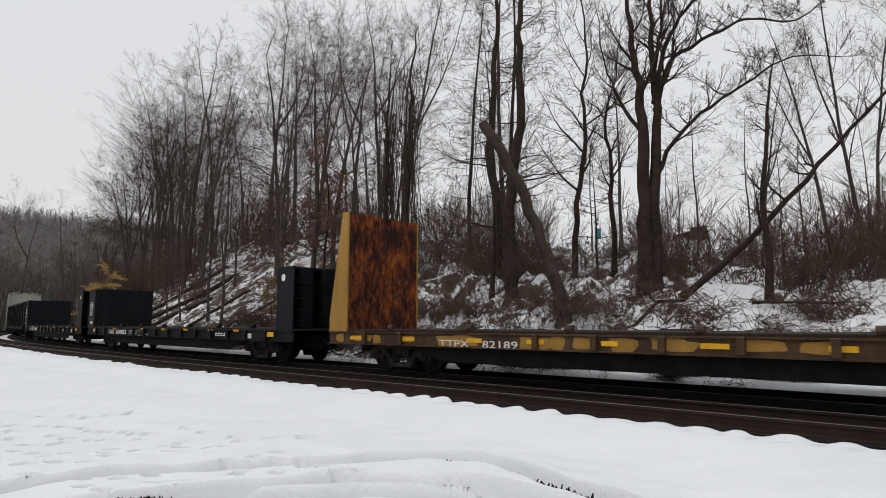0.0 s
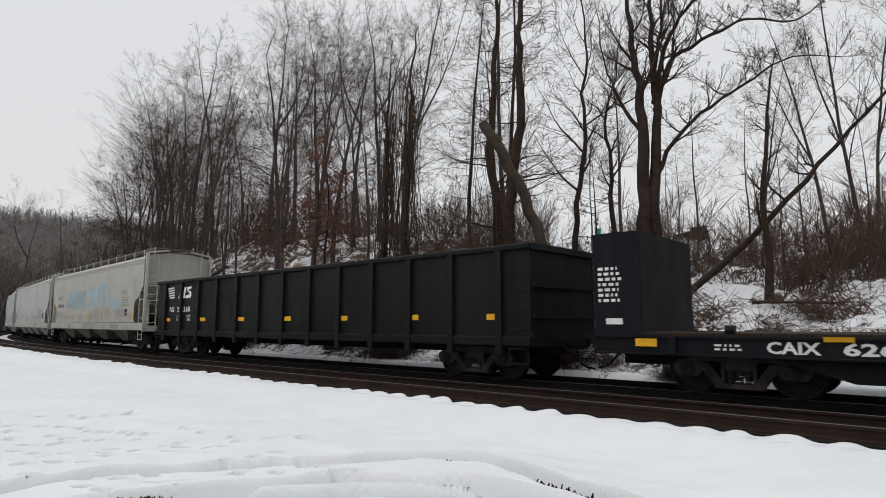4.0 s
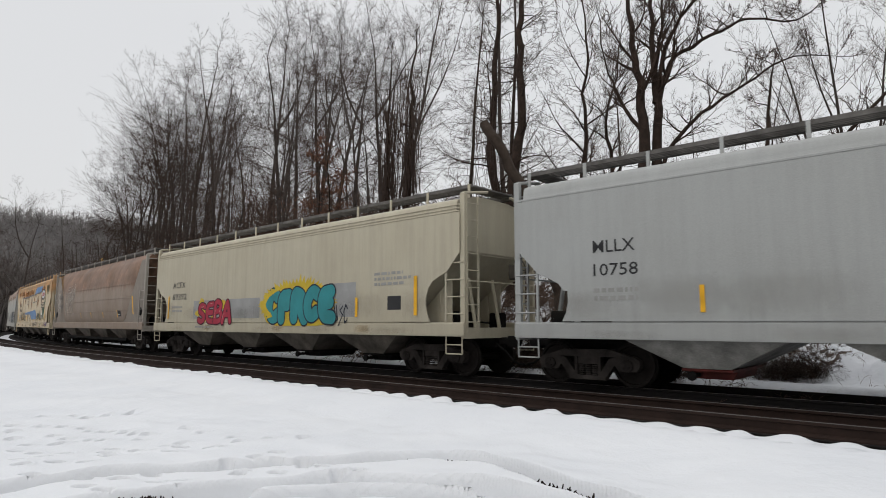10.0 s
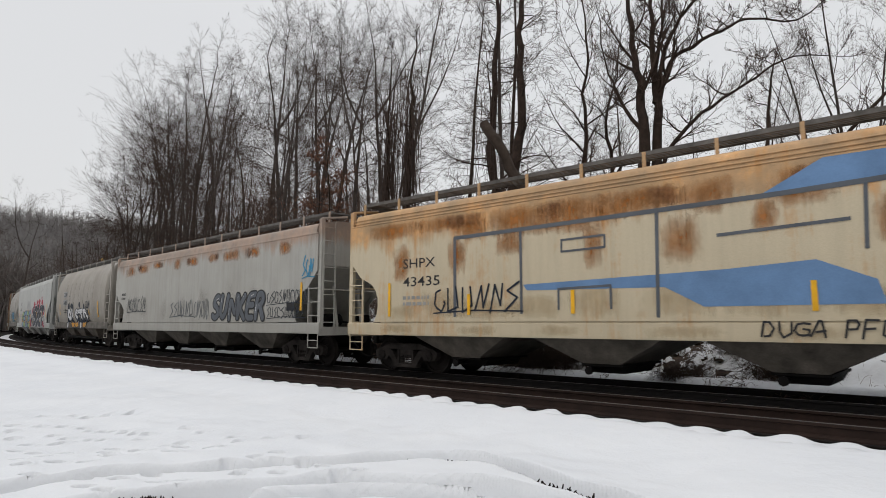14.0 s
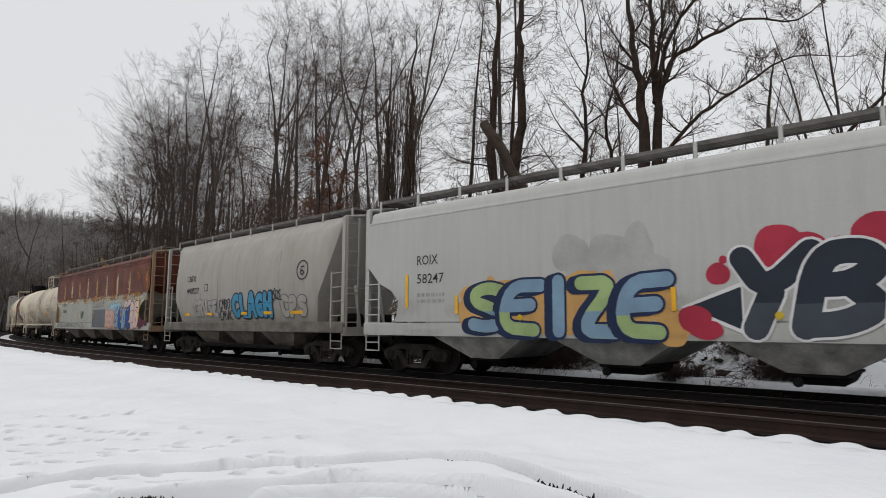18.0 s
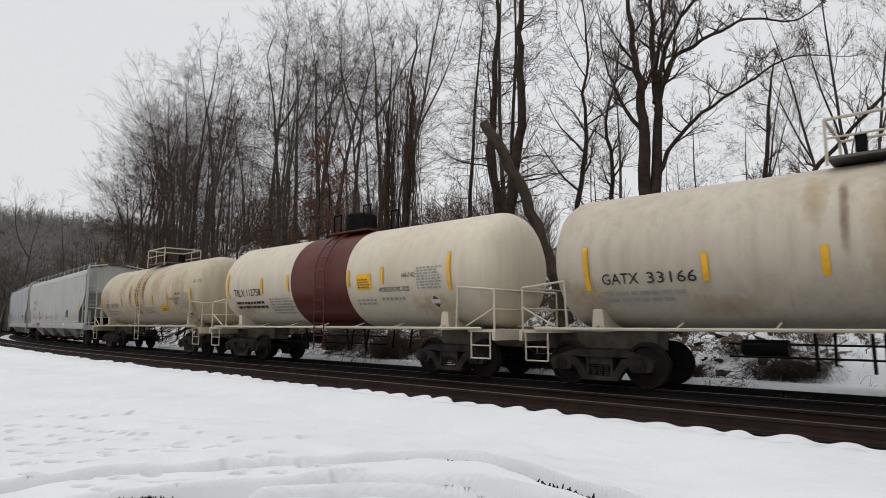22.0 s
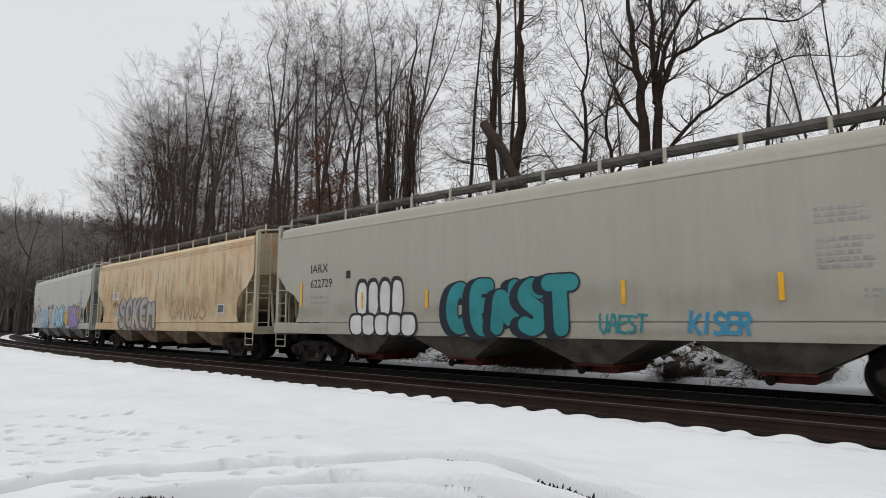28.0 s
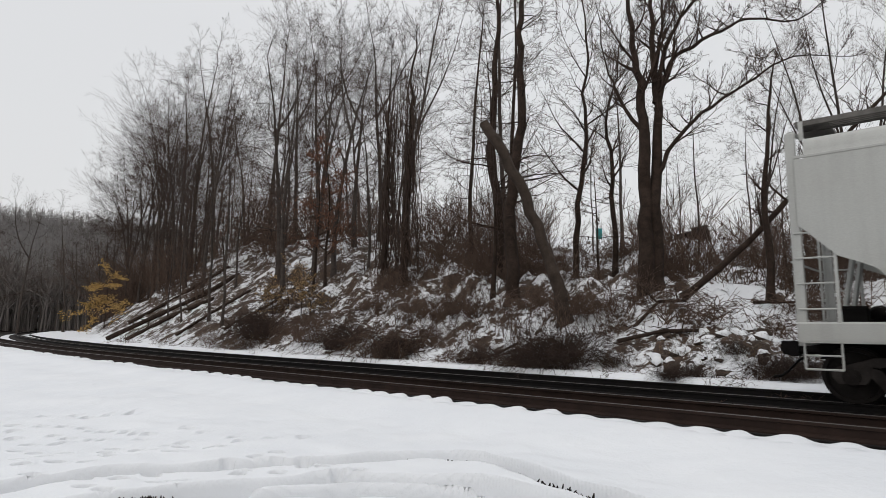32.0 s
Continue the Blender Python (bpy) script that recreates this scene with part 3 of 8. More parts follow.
def hopper(name, label, L, body_mat, sill_mat, bays, round_=False, cut=None, ribs=8, board=0.62, post_mat=None, under=None, flat_end=False, slope=None, gate=None, eaves=None, bands=(), chutes=4, truck=1.55):
    """A covered hopper car: body, side sheets, sill, ends with ladders, roof walk, chutes and running gear."""
    car = thing(name, label, "freight car", "cars of the freight train")
    H = L / 2
    cut = cut or ((3.05, 0.9, 2.4) if bays == 3 else (2.94, 1.0, 2.2))
    slope = slope or ((0.28, 3.14), (0.30, 3.10), (2.4, 1.31))
    post_mat = post_mat or sill_mat
    under = under or IRON
    width = hopper_side(round_)
    zs = [1.3, 1.36, 1.6, 1.9, 2.2, 2.6, 3.0, 3.4, 3.7, 4.0, 4.08, 4.10, 4.22, 4.34, 4.40]
    zs = [1.3 + (z - 1.3) * 1.06 for z in zs] if round_ else zs
    roof = [(1.15, 4.50), (0.7, 4.58), (0.0, 4.60)] if not round_ else [(0.8, 4.68), (0.4, 4.72), (0.0, 4.73)]
    # body: cross-sections along the car; the floor rises to the ends as the slope sheets do
    st = [(-H + q, z) for q, z in slope]
    st = st + [(-x, z) for x, z in st[::-1]]
    body = []
    for x, low in st:
        half = [(-width(max(z, low)), max(z, low)) for z in zs] + [(-y, z) for y, z in roof]
        ring = half + [(-y, z) for y, z in half[-2::-1]]
        body.append([(x, y, z) for y, z in ring])
    part("body", Build().loft(body[::-1]), body_mat, car, smooth=35)
    # dark underside of the end slopes, and the brake gear on the end platforms
    for ex in (-1, 1):
        (qa, za), (qb, zb) = slope[-2], slope[-1]
        wa, wb = width(za) - 0.06, width(zb) - 0.06
        pa, pb = ex * (H - qa), ex * (H - qb)
        b = Build().loft([[(pa, -wa, za - 0.012), (pa, wa, za - 0.012), (pa, wa, za - 0.03), (pa, -wa, za - 0.03)], [(pb, -wb, zb - 0.012), (pb, wb, zb - 0.012), (pb, wb, zb - 0.03), (pb, -wb, zb - 0.03)]])
        part("slope_sheet", b, body_mat, car)
        if bays == 3:
            for y in (-1.02, 1.02):
                o = [(H - 2.3, 1.15), (H - 0.85, 1.15), (H - 0.85, 2.5), (H - 2.3, 1.3)]
                part("end_web", Build().prism(o, y - 0.012, y + 0.012), body_mat, car, m=pose(0, 0, 0, 0, 0, 0 if ex > 0 else 180))
        if flat_end:
            for y in (-1.43, 1.43):
                o = [(H - 3.1, 1.28), (H - 0.16, 1.28), (H - 0.16, 3.75), (H - 0.42, 4.28), (H - 0.85, 4.28)]
                part("end_sheet", Build().prism(o, y - 0.015, y + 0.015), NAHXEND, car, m=pose(0, 0, 0, 0, 0, 0 if ex > 0 else 180))
                # a solid black disc stands in for the darkness inside the opening
                hole = Build().lathe([(-0.022, 0.0), (-0.022, 0.19), (0.022, 0.19), (0.022, 0.0)], (H - 0.62, y, 1.86), "y", 18)
                part("access_hole", hole, IRON, car, "black disc in place of a dark round opening", m=pose(0, 0, 0, 0, 0, 0 if ex > 0 else 180))
        b = Build().lathe([(-0.42, 0.0), (-0.42, 0.17), (-0.36, 0.21), (0.36, 0.21), (0.42, 0.17), (0.42, 0.0)], (ex * (H - 1.0), -0.45 * ex, 1.42), "y", 16)
        part("brake_reservoir", b, IRON, car, smooth=40)
        b = Build().box((ex * (H - 0.75), 0.75 * ex, 1.38), (0.35, 0.3, 0.45), ch=0.04).bar((ex * (H - 0.75), 0.75 * ex, 1.3), (ex * (H - 1.0), -0.3 * ex, 1.4), 0.025)
        part("brake_valve", b, IRON, car)
        if ex > 0:
            b = Build()
            for a in np.linspace(0, 6.283, 17)[:-1]:
                b.bar((H + 0.03, 0.75 + 0.26 * math.cos(a), 2.75 + 0.26 * math.sin(a)), (H + 0.03, 0.75 + 0.26 * math.cos(a + 0.3927), 2.75 + 0.26 * math.sin(a + 0.3927)), 0.015)
            for a in (0, 1.57, 3.14, 4.71):
                b.bar((H + 0.03, 0.75, 2.75), (H + 0.03, 0.75 + 0.26 * math.cos(a), 2.75 + 0.26 * math.sin(a)), 0.012)
            b.box((H - 0.12, 0.75, 2.7), (0.25, 0.3, 0.4), ch=0.04)
            part("brake_wheel", b, under, car)
    if not round_:
        a, b_, c_ = cut
        e = H - 0.14
        cv = [(0.10, 1.36), (0.20, 1.55), (0.25, 1.78), (0.24, 2.0), (0.16, c_ - 0.2), (0.02, c_ - 0.03), (-0.2, c_ + 0.08), (-0.48, c_ + 0.2)]
        out = [(-e + b_ + cv[0][0], 1.36)] + [(e - b_ - q, z) for q, z in cv] + [(e, a), (e, 4.06), (-e, 4.06), (-e, a)] + [(-e + b_ + q, z) for q, z in cv[:0:-1]]
        for sg in (-1, 1):
            pts = out if sg < 0 else out
            b = Build()
            b.prism(pts, -1.562, -1.535)
            part("side_sheet", b, body_mat, car, m=pose(0, 0, 0, 0, 0, 0 if sg < 0 else 180))
        b = Build()
        for sg in (-1, 1):
            for z in eaves or ((4.09, 4.17, 4.26) if bays == 3 else (4.10,)):
                b.box((0, sg * (width(z) + 0.012), z), (2 * H - 0.3, 0.03, 0.03 if bays == 3 else 0.05), ch=0.008)
        part("eave_mouldings", b, body_mat, car)
    # weld seams or ribs
    if ribs:
        for i in range(1, ribs):
            x = -H + 2.0 + (L - 4.0) * i / ribs
            for sg in (-1, 1):
                b = Build()
                pr = [(x, sg * (width(z) + (0.0 if round_ else 0.012)), z) for z in np.linspace(1.4, 4.0, 9)]
                for p, q in zip(pr, pr[1:]):
                    b.bar(p, q, 0.009 if round_ else 0.005, 4)
                part("weld_seam", b, body_mat, car)
    for z in bands:
        for sg in (-1, 1):
            part("weld_seam", Build().box((0, sg * (width(z) + 0.004), z), (L - 3.4, 0.02, 0.022), ch=0.006), body_mat, car)
    # side sill
    for sg in (-1, 1):
        b = Build()
        if round_:
            b.box((0, sg * 1.49, 1.20), (L - 0.1, 0.08, 0.34), ch=0.02)
            for ex in (-1, 1):
                b.box((ex * (H - 1.35), sg * 1.49, 1.20), (2.6, 0.09, 0.30), ch=0.02)
        else:
            b.box((0, sg * 1.50, 1.17), (L - 0.04, 0.10, 0.34), ch=0.025)
            b.box((0, sg * 1.46, 1.02), (L - 0.1, 0.18, 0.03))
        part("side_sill", b, sill_mat, car)
    # centre sill, platforms, struts of the ends
    for ex in (-1, 1):
        part("stub_sill", Build().box((ex * (H - 1.5), 0, 0.86), (2.8, 0.46, 0.36), ch=0.03), IRON, car)
    for ex in (-1, 1):
        b = Build()
        b.box((ex * (H - 0.75), 0, 1.12), (1.45, 2.9, 0.07), ch=0.02)
        b.box((ex * (H - 0.07), 0, 1.08), (0.10, 3.02, 0.26), ch=0.02)
        part("end_platform", b, post_mat, car)
        for y in (-1.0, 1.0):
            part("end_strut", Build().box((ex * (H - 1.3), y, 1.62), (0.10, 0.10, 0.95), ch=0.01), post_mat, car)
        for y in (-0.5, 0.5):
            part("end_strut", Build().bar((ex * (H - 0.5), y, 1.15), (ex * (H - 0.75), y, 2.5), 0.05), post_mat, car)
        for sg in (-1, 1):
            b = Build()
            zt = 4.55 if not round_ else 4.5
            b.box((ex * (H - 0.09), sg * 1.46, (1.3 + zt) / 2), (0.14, 0.10, zt - 1.3), ch=0.02)
            b.bar((ex * (H - 0.09), sg * 1.46, zt), (ex * (H - 0.09), sg * 0.5, zt + 0.16), 0.04)
            part("corner_post", b, post_mat, car)
            # ladder on the side
            b = Build()
            y = sg * 1.52
            b.box((ex * (H - 0.62), y, 2.02), (0.05, 0.04, 1.7))
            for i in range(4):
                b.bar((ex * (H - 0.62), y, 1.55 + 0.42 * i), (ex * (H - 0.06), y, 1.55 + 0.42 * i), 0.016)
            part("side_ladder", b, post_mat, car)
            # ladder on the end
            b = Build()
            for yy in (1.42, 0.98):
                b.box((ex * (H - 0.02), sg * yy, 2.8), (0.04, 0.05, 3.4))
            for i in range(8):
                b.bar((ex * (H + 0.01), sg * 1.42, 1.35 + 0.42 * i), (ex * (H + 0.01), sg * 0.98, 1.35 + 0.42 * i), 0.016)
            part("end_ladder", b, post_mat, car)
            # stirrup step
            b = Build().pipe([(ex * (H - 0.62), y, 1.02), (ex * (H - 0.62), y, 0.58), (ex * (H - 0.10), y, 0.58), (ex * (H - 0.10), y, 1.02)], 0.018)
            b.bar((ex * (H - 0.62), y, 0.80), (ex * (H - 0.10), y, 0.80), 0.016)
            part("stirrup_step", b, post_mat, car)
        b = Build().bar((ex * (H + 0.02), -1.4, 2.35), (ex * (H + 0.02), 1.4, 2.35), 0.02)
        part("grab_rail", b, post_mat, car)
    # roof walk: grating, posts, hatch line
    slat = Build().box((0, 0, 4.80), (L - 0.25, 0.05, 0.035)).mesh("walk_slat", GRATING)
    rim = Build().box((0, 0, 4.80), (L - 0.2, 0.02, 0.09)).mesh("walk_edge", GRATING)
    for sg in (-1, 1):
        for y in np.linspace(board, board + 0.42, 5):
            part("walk_slat", slat, None, car, m=pose(0, sg * float(y), 0))
        for y in (board + 0.45, board - 0.03):
            part("walk_edge", rim, None, car, m=pose(0, sg * y, 0))
    for ex in (-1, 1):
        part("end_walk", Build().box((ex * (H - 0.35), 0, 4.79), (0.5, 2 * board + 0.8, 0.04), ch=0.01), GRATING, car, "dark crosswise roof walk")
    n = int(L / 1.45)
    pm = Build().box((0, 0, 4.66), (0.07, 0.03, 0.34)).mesh("walk_bracket", post_mat)
    for i in range(n + 1):
        for sg in (-1, 1):
            part("walk_bracket", pm, None, car, m=pose(-H + 0.2 + (L - 0.4) * i / n, sg * (board + 0.49), 0))
    b = Build().box((0, 0, 4.64), (L - 2.2, 0.52, 0.12), ch=0.04)
    part("hatch_cover", b, body_mat, car)
    # discharge chutes
    free = L - (4.3 if not round_ else 4.8)
    w = free / chutes
    for i in range(chutes):
        x = -free / 2 + w * (i + 0.5)
        a, c = w * 0.40, 0.42
        rings_ = [[(x - a, -1.44, 1.06), (x + a, -1.44, 1.06), (x + a, 1.44, 1.06), (x - a, 1.44, 1.06)], [(x - a * 0.95, -1.40, 0.97), (x + a * 0.95, -1.40, 0.97), (x + a * 0.95, 1.40, 0.97), (x - a * 0.95, 1.40, 0.97)],
                  [(x - c, -1.06, 0.47), (x + c, -1.06, 0.47), (x + c, 1.06, 0.47), (x - c, 1.06, 0.47)]]
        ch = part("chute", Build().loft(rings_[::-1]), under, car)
        b = Build().box((x, 0, 0.44), (0.92, 2.1, 0.05), ch=0.015)
        b.prism([(x - 0.36, 0.26), (x + 0.36, 0.26), (x + 0.46, 0.42), (x - 0.46, 0.42)], -0.72, 0.72)
        part("outlet_gate", b, gate or IRON, ch)
        part("gate_shaft", Build().bar((x - 0.25, -1.12, 0.33), (x - 0.25, 1.12, 0.33), 0.045, 8).bar((x - 0.25, -1.16, 0.33), (x - 0.25, -1.10, 0.33), 0.09, 8), IRON, ch)
    if round_:
        b = Build()
        for sg in (-1, 1):
            b.bar((-H + 3.0, sg * 1.25, 0.52), (H - 3.0, sg * 1.25, 0.52), 0.07, 8)
            for i in range(chutes):
                x = -free / 2 + w * (i + 0.5)
                b.bar((x, sg * 1.25, 0.52), (x, sg * 0.5, 0.5), 0.05, 6)
        part("pneumatic_pipe", b, IRON, car, smooth=40)
    draft(car, H)
    bogie(car, H - truck)
    bogie(car, -H + truck)
    return car


# ---------------------------------------------------------------- tank cars
def tank(name, label, L, mat, r=1.47, band=None, longer=0.0, dome="platform"):
    car = thing(name, label, "freight car", "cars of the freight train")
    H, zc = L / 2, 1.20 + r
    T = H - 0.65
    cap = [(T - 0.62, r), (T - 0.48, r * 0.985), (T - 0.30, r * 0.92), (T - 0.14, r * 0.76), (T - 0.04, r * 0.5), (T, r * 0.2), (T + 0.004, 0.0)]
    prof = [(-x, q) for x, q in cap[::-1]] + [(x + longer, q) for x, q in cap]
    part("tank_shell", Build().lathe(prof, (0, 0, zc), "x", 48), mat, car, smooth=40)
    if band:
        b = Build().lathe([(-1.42, r - 0.01), (-1.42, r + 0.012), (1.42, r + 0.012), (1.42, r - 0.01)], (0.0, 0, zc), "x", 48)
        part("centre_band", b, band, car, "dark red painted band", smooth=40)
    for x in (-T + 0.62, -1.5, 1.5, T - 0.62):
        part("weld_seam", Build().lathe([(-0.02, r), (0, r + 0.008), (0.02, r)], (x, 0, zc), "x", 48), mat, car)
    for ex in (-1, 1):
        b = Build()
        b.prism([(ex * (T - 1.30), 1.15), (ex * (T - 1.0), 1.15), (ex * (T - 1.05), 1.62), (ex * (T - 1.25), 1.62)][::ex], -1.18, 1.18)
        part("saddle", b, mat, car)
        b = Build().box((ex * (H - 1.35), 0, 0.95), (2.7, 0.6, 0.42), ch=0.03)
        part("stub_sill", b, TAUPEU, car)
        b = Build().box((ex * (H - 0.42), 0, 1.14), (0.82, 2.8, 0.06)).box((ex * (H - 0.03), 0, 1.04), (0.08, 2.9, 0.24), ch=0.02)
        part("end_platform", b, mat, car)
        b = Build()
        for sg in (-1, 1):
            b.pipe([(ex * (H - 0.05), sg * 1.38, 1.15), (ex * (H - 0.05), sg * 1.38, 2.12), (ex * (H - 1.15), sg * 1.42, 2.22), (ex * (H - 1.2), sg * 1.42, 1.2)], 0.025)
            b.bar((ex * (H - 0.05), sg * 1.38, 1.68), (ex * (H - 0.9), sg * 1.4, 1.25), 0.02)
        b.bar((ex * (H - 0.05), -1.38, 2.12), (ex * (H - 0.05), 1.38, 2.12), 0.025)
        b.bar((ex * (H - 0.05), -1.38, 1.65), (ex * (H - 0.05), 1.38, 1.65), 0.02)
        part("end_railing", b, mat, car)
        for sg in (-1, 1):
            b = Build().pipe([(ex * (H - 0.72), sg * 1.42, 1.1), (ex * (H - 0.72), sg * 1.42, 0.5), (ex * (H - 0.15), sg * 1.42, 0.5), (ex * (H - 0.15), sg * 1.42, 1.1)], 0.018)
            b.bar((ex * (H - 0.72), sg * 1.42, 0.8), (ex * (H - 0.15), sg * 1.42, 0.8), 0.016)
            part("stirrup_step", b, mat, car)
    for sg in (-1, 1):
        b = Build().bar((-H + 0.4, sg * 1.45, 1.20), (H - 0.4, sg * 1.45, 1.20), 0.035)
        for x in np.linspace(-H + 1.8, H - 1.8, 7):
            b.bar((x, sg * 1.45, 1.20), (x, sg * 1.0, 1.32), 0.02)
        part("side_rail", b, mat, car)
        b = Build()
        for x in (0.0, 0.48):
            b.bar((x, sg * 1.56, 0.55), (x, sg * 1.58, zc), 0.02)
            pts = [(x, sg * (r + 0.11) * math.cos(a), zc + (r + 0.11) * math.sin(a)) for a in np.linspace(0, 1.2, 6)]
            b.pipe(pts, 0.02)
        for i in range(6):
            b.bar((0, sg * 1.57, 0.6 + 0.36 * i), (0.48, sg * 1.57, 0.6 + 0.36 * i), 0.015)
        for a in np.linspace(0.15, 1.2, 5):
            p = (sg * (r + 0.11) * math.cos(a), zc + (r + 0.11) * math.sin(a))
            b.bar((0, *p), (0.48, *p), 0.015)
        part("ladder", b, band or mat, car)
    top = zc + r
    if dome == "platform":
        b = Build().box((0.2, 0, top + 0.03), (2.1, 1.7, 0.05))
        part("top_platform", b, GRATING, car)
        b = Build()
        for sg in (-1, 1):
            q = [(-0.85, sg * 0.85, top - 0.1), (-0.85, sg * 0.85, top + 0.72), (1.25, sg * 0.85, top + 0.72), (1.25, sg * 0.85, top - 0.1)]
            b.pipe(q, 0.028)
            b.bar((-0.85, sg * 0.85, top + 0.38), (1.25, sg * 0.85, top + 0.38), 0.02)
            b.bar((0.2, sg * 0.85, top), (0.2, sg * 0.85, top + 0.72), 0.022)
        for x in (-0.85, 1.25):
            b.bar((x, -0.85, top + 0.72), (x, 0.85, top + 0.72), 0.028)
        part("top_railing", b, mat, car)
        b = Build().lathe([(0, 0.0), (0, 0.36), (0.1, 0.36), (0.16, 0.28), (0.16, 0)][::-1], (0.1, 0, top + 0.05), "z", 20)
        b.lathe([(0, 0.16), (0.42, 0.16), (0.45, 0.0)][::-1], (0.75, 0.15, top + 0.05), "z", 14)
        b.lathe([(0, 0.1), (0.5, 0.1), (0.52, 0.0)][::-1], (-0.4, -0.2, top + 0.05), "z", 12)
        part("valve_cluster", b, IRON, car, smooth=40)
    else:
        b = Build().lathe([(-0.05, 0.52), (0.60, 0.52), (0.66, 0.46), (0.66, 0)][::-1], (0.3, 0, top), "z", 28)
        part("protective_dome", b, IRON, car, "black cylindrical valve housing", smooth=40)
        b = Build().box((0.5, 0, top + 0.01), (2.0, 1.5, 0.05))
        part("top_platform", b, band or mat, car)
        b = Build()
        for sg in (-1, 1):
            b.pipe([(-0.35, sg * 0.6, top), (-0.35, sg * 0.6, top + 0.6), (0.0, sg * 0.6, top + 0.62), (0.0, sg * 0.6, top)], 0.025)
            b.pipe([(1.1, sg * 0.6, top), (1.1, sg * 0.6, top + 0.8), (1.45, sg * 0.6, top + 0.8), (1.45, sg * 0.6, top)], 0.025)
        part("top_railing", b, IRON, car)
    b = Build()
    for x in (-1.2, -0.4, 0.9, 1.7):
        b.bar((x, -1.0, 1.15), (x, -0.9, 0.5), 0.03).bar((x, 1.0, 1.15), (x, 0.9, 0.5), 0.03)
    b.bar((-2.6, -0.95, 0.72), (2.6, -0.95, 0.72), 0.02).bar((-2.6, -0.95, 0.95), (2.6, -0.95, 0.95), 0.02)
    b.lathe([(-0.4, 0.0), (-0.4, 0.16), (0.4, 0.16), (0.4, 0.0)], (-2.2, 0, 0.85), "x", 14)
    part("brake_rigging", b, IRON, car)
    draft(car, H)
    bogie(car, H - 1.75)
    bogie(car, -H + 1.75)
    return car


# ---------------------------------------------------------------- gondola and bulkhead flats
def gondola(name, label, L, mat):
    car = thing(name, label, "freight car", "cars of the freight train")
    H = L / 2
    for sg in (-1, 1):
        part("side_wall", Build().box((0, sg * 1.43, 1.96), (L - 0.15, 0.05, 2.2)), mat, car)
        part("top_chord", Build().box((0, sg * 1.47, 3.05), (L - 0.1, 0.16, 0.14), ch=0.03), mat, car)
        part("bottom_chord", Build().box((0, sg * 1.47, 0.92), (L - 0.1, 0.14, 0.22), ch=0.03), mat, car)
    rib = Build().prism([(-0.09, 0.62), (0.09, 0.62), (0.09, 3.0), (-0.09, 3.0)], -1.56, -1.44).mesh("side_post", mat)
    n = 13
    for i in range(n):
        x = -H + 0.9 + (L - 1.8) * i / (n - 1)
        part("side_post", rib, None, car, m=pose(x, 0, 0))
        part("side_post", rib, None, car, m=pose(x, 0, 0, 0, 0, 180))
    for ex in (-1, 1):
        part("end_wall", Build().box((ex * (H - 0.12), 0, 1.96), (0.06, 2.8, 2.15)).box((ex * (H - 0.08), 0, 3.05), (0.16, 3.0, 0.14), ch=0.03)
             .box((ex * (H - 0.05), 0, 2.2), (0.1, 2.8, 0.12)).box((ex * (H - 0.05), 0, 1.5), (0.1, 2.8, 0.12)), mat, car)
        part("end_sill", Build().box((ex * (H - 0.06), 0, 0.95), (0.12, 2.9, 0.32), ch=0.03), mat, car)
        for sg in (-1, 1):
            b = Build()
            for i in range(5):
                b.pipe([(ex * (H - 0.12), sg * 1.52, 0.75 + 0.42 * i), (ex * (H - 0.12), sg * 1.58, 0.75 + 0.42 * i), (ex * (H - 0.6), sg * 1.58, 0.75 + 0.42 * i), (ex * (H - 0.6), sg * 1.52, 0.75 + 0.42 * i)], 0.014)
            b.pipe([(ex * (H - 0.62), sg * 1.5, 0.85), (ex * (H - 0.62), sg * 1.5, 0.42), (ex * (H - 0.12), sg * 1.5, 0.42), (ex * (H - 0.12), sg * 1.5, 0.85)], 0.018)
            part("grab_irons", b, mat, car)
    part("floor", Build().box((0, 0, 0.98), (L - 0.2, 2.8, 0.08)), mat, car)
    part("centre_sill", Build().box((0, 0, 0.76), (L - 0.2, 0.5, 0.36), ch=0.03), IRON, car)
    draft(car, H)
    bogie(car, H - 2.0)
    bogie(car, -H + 2.0)
    return car


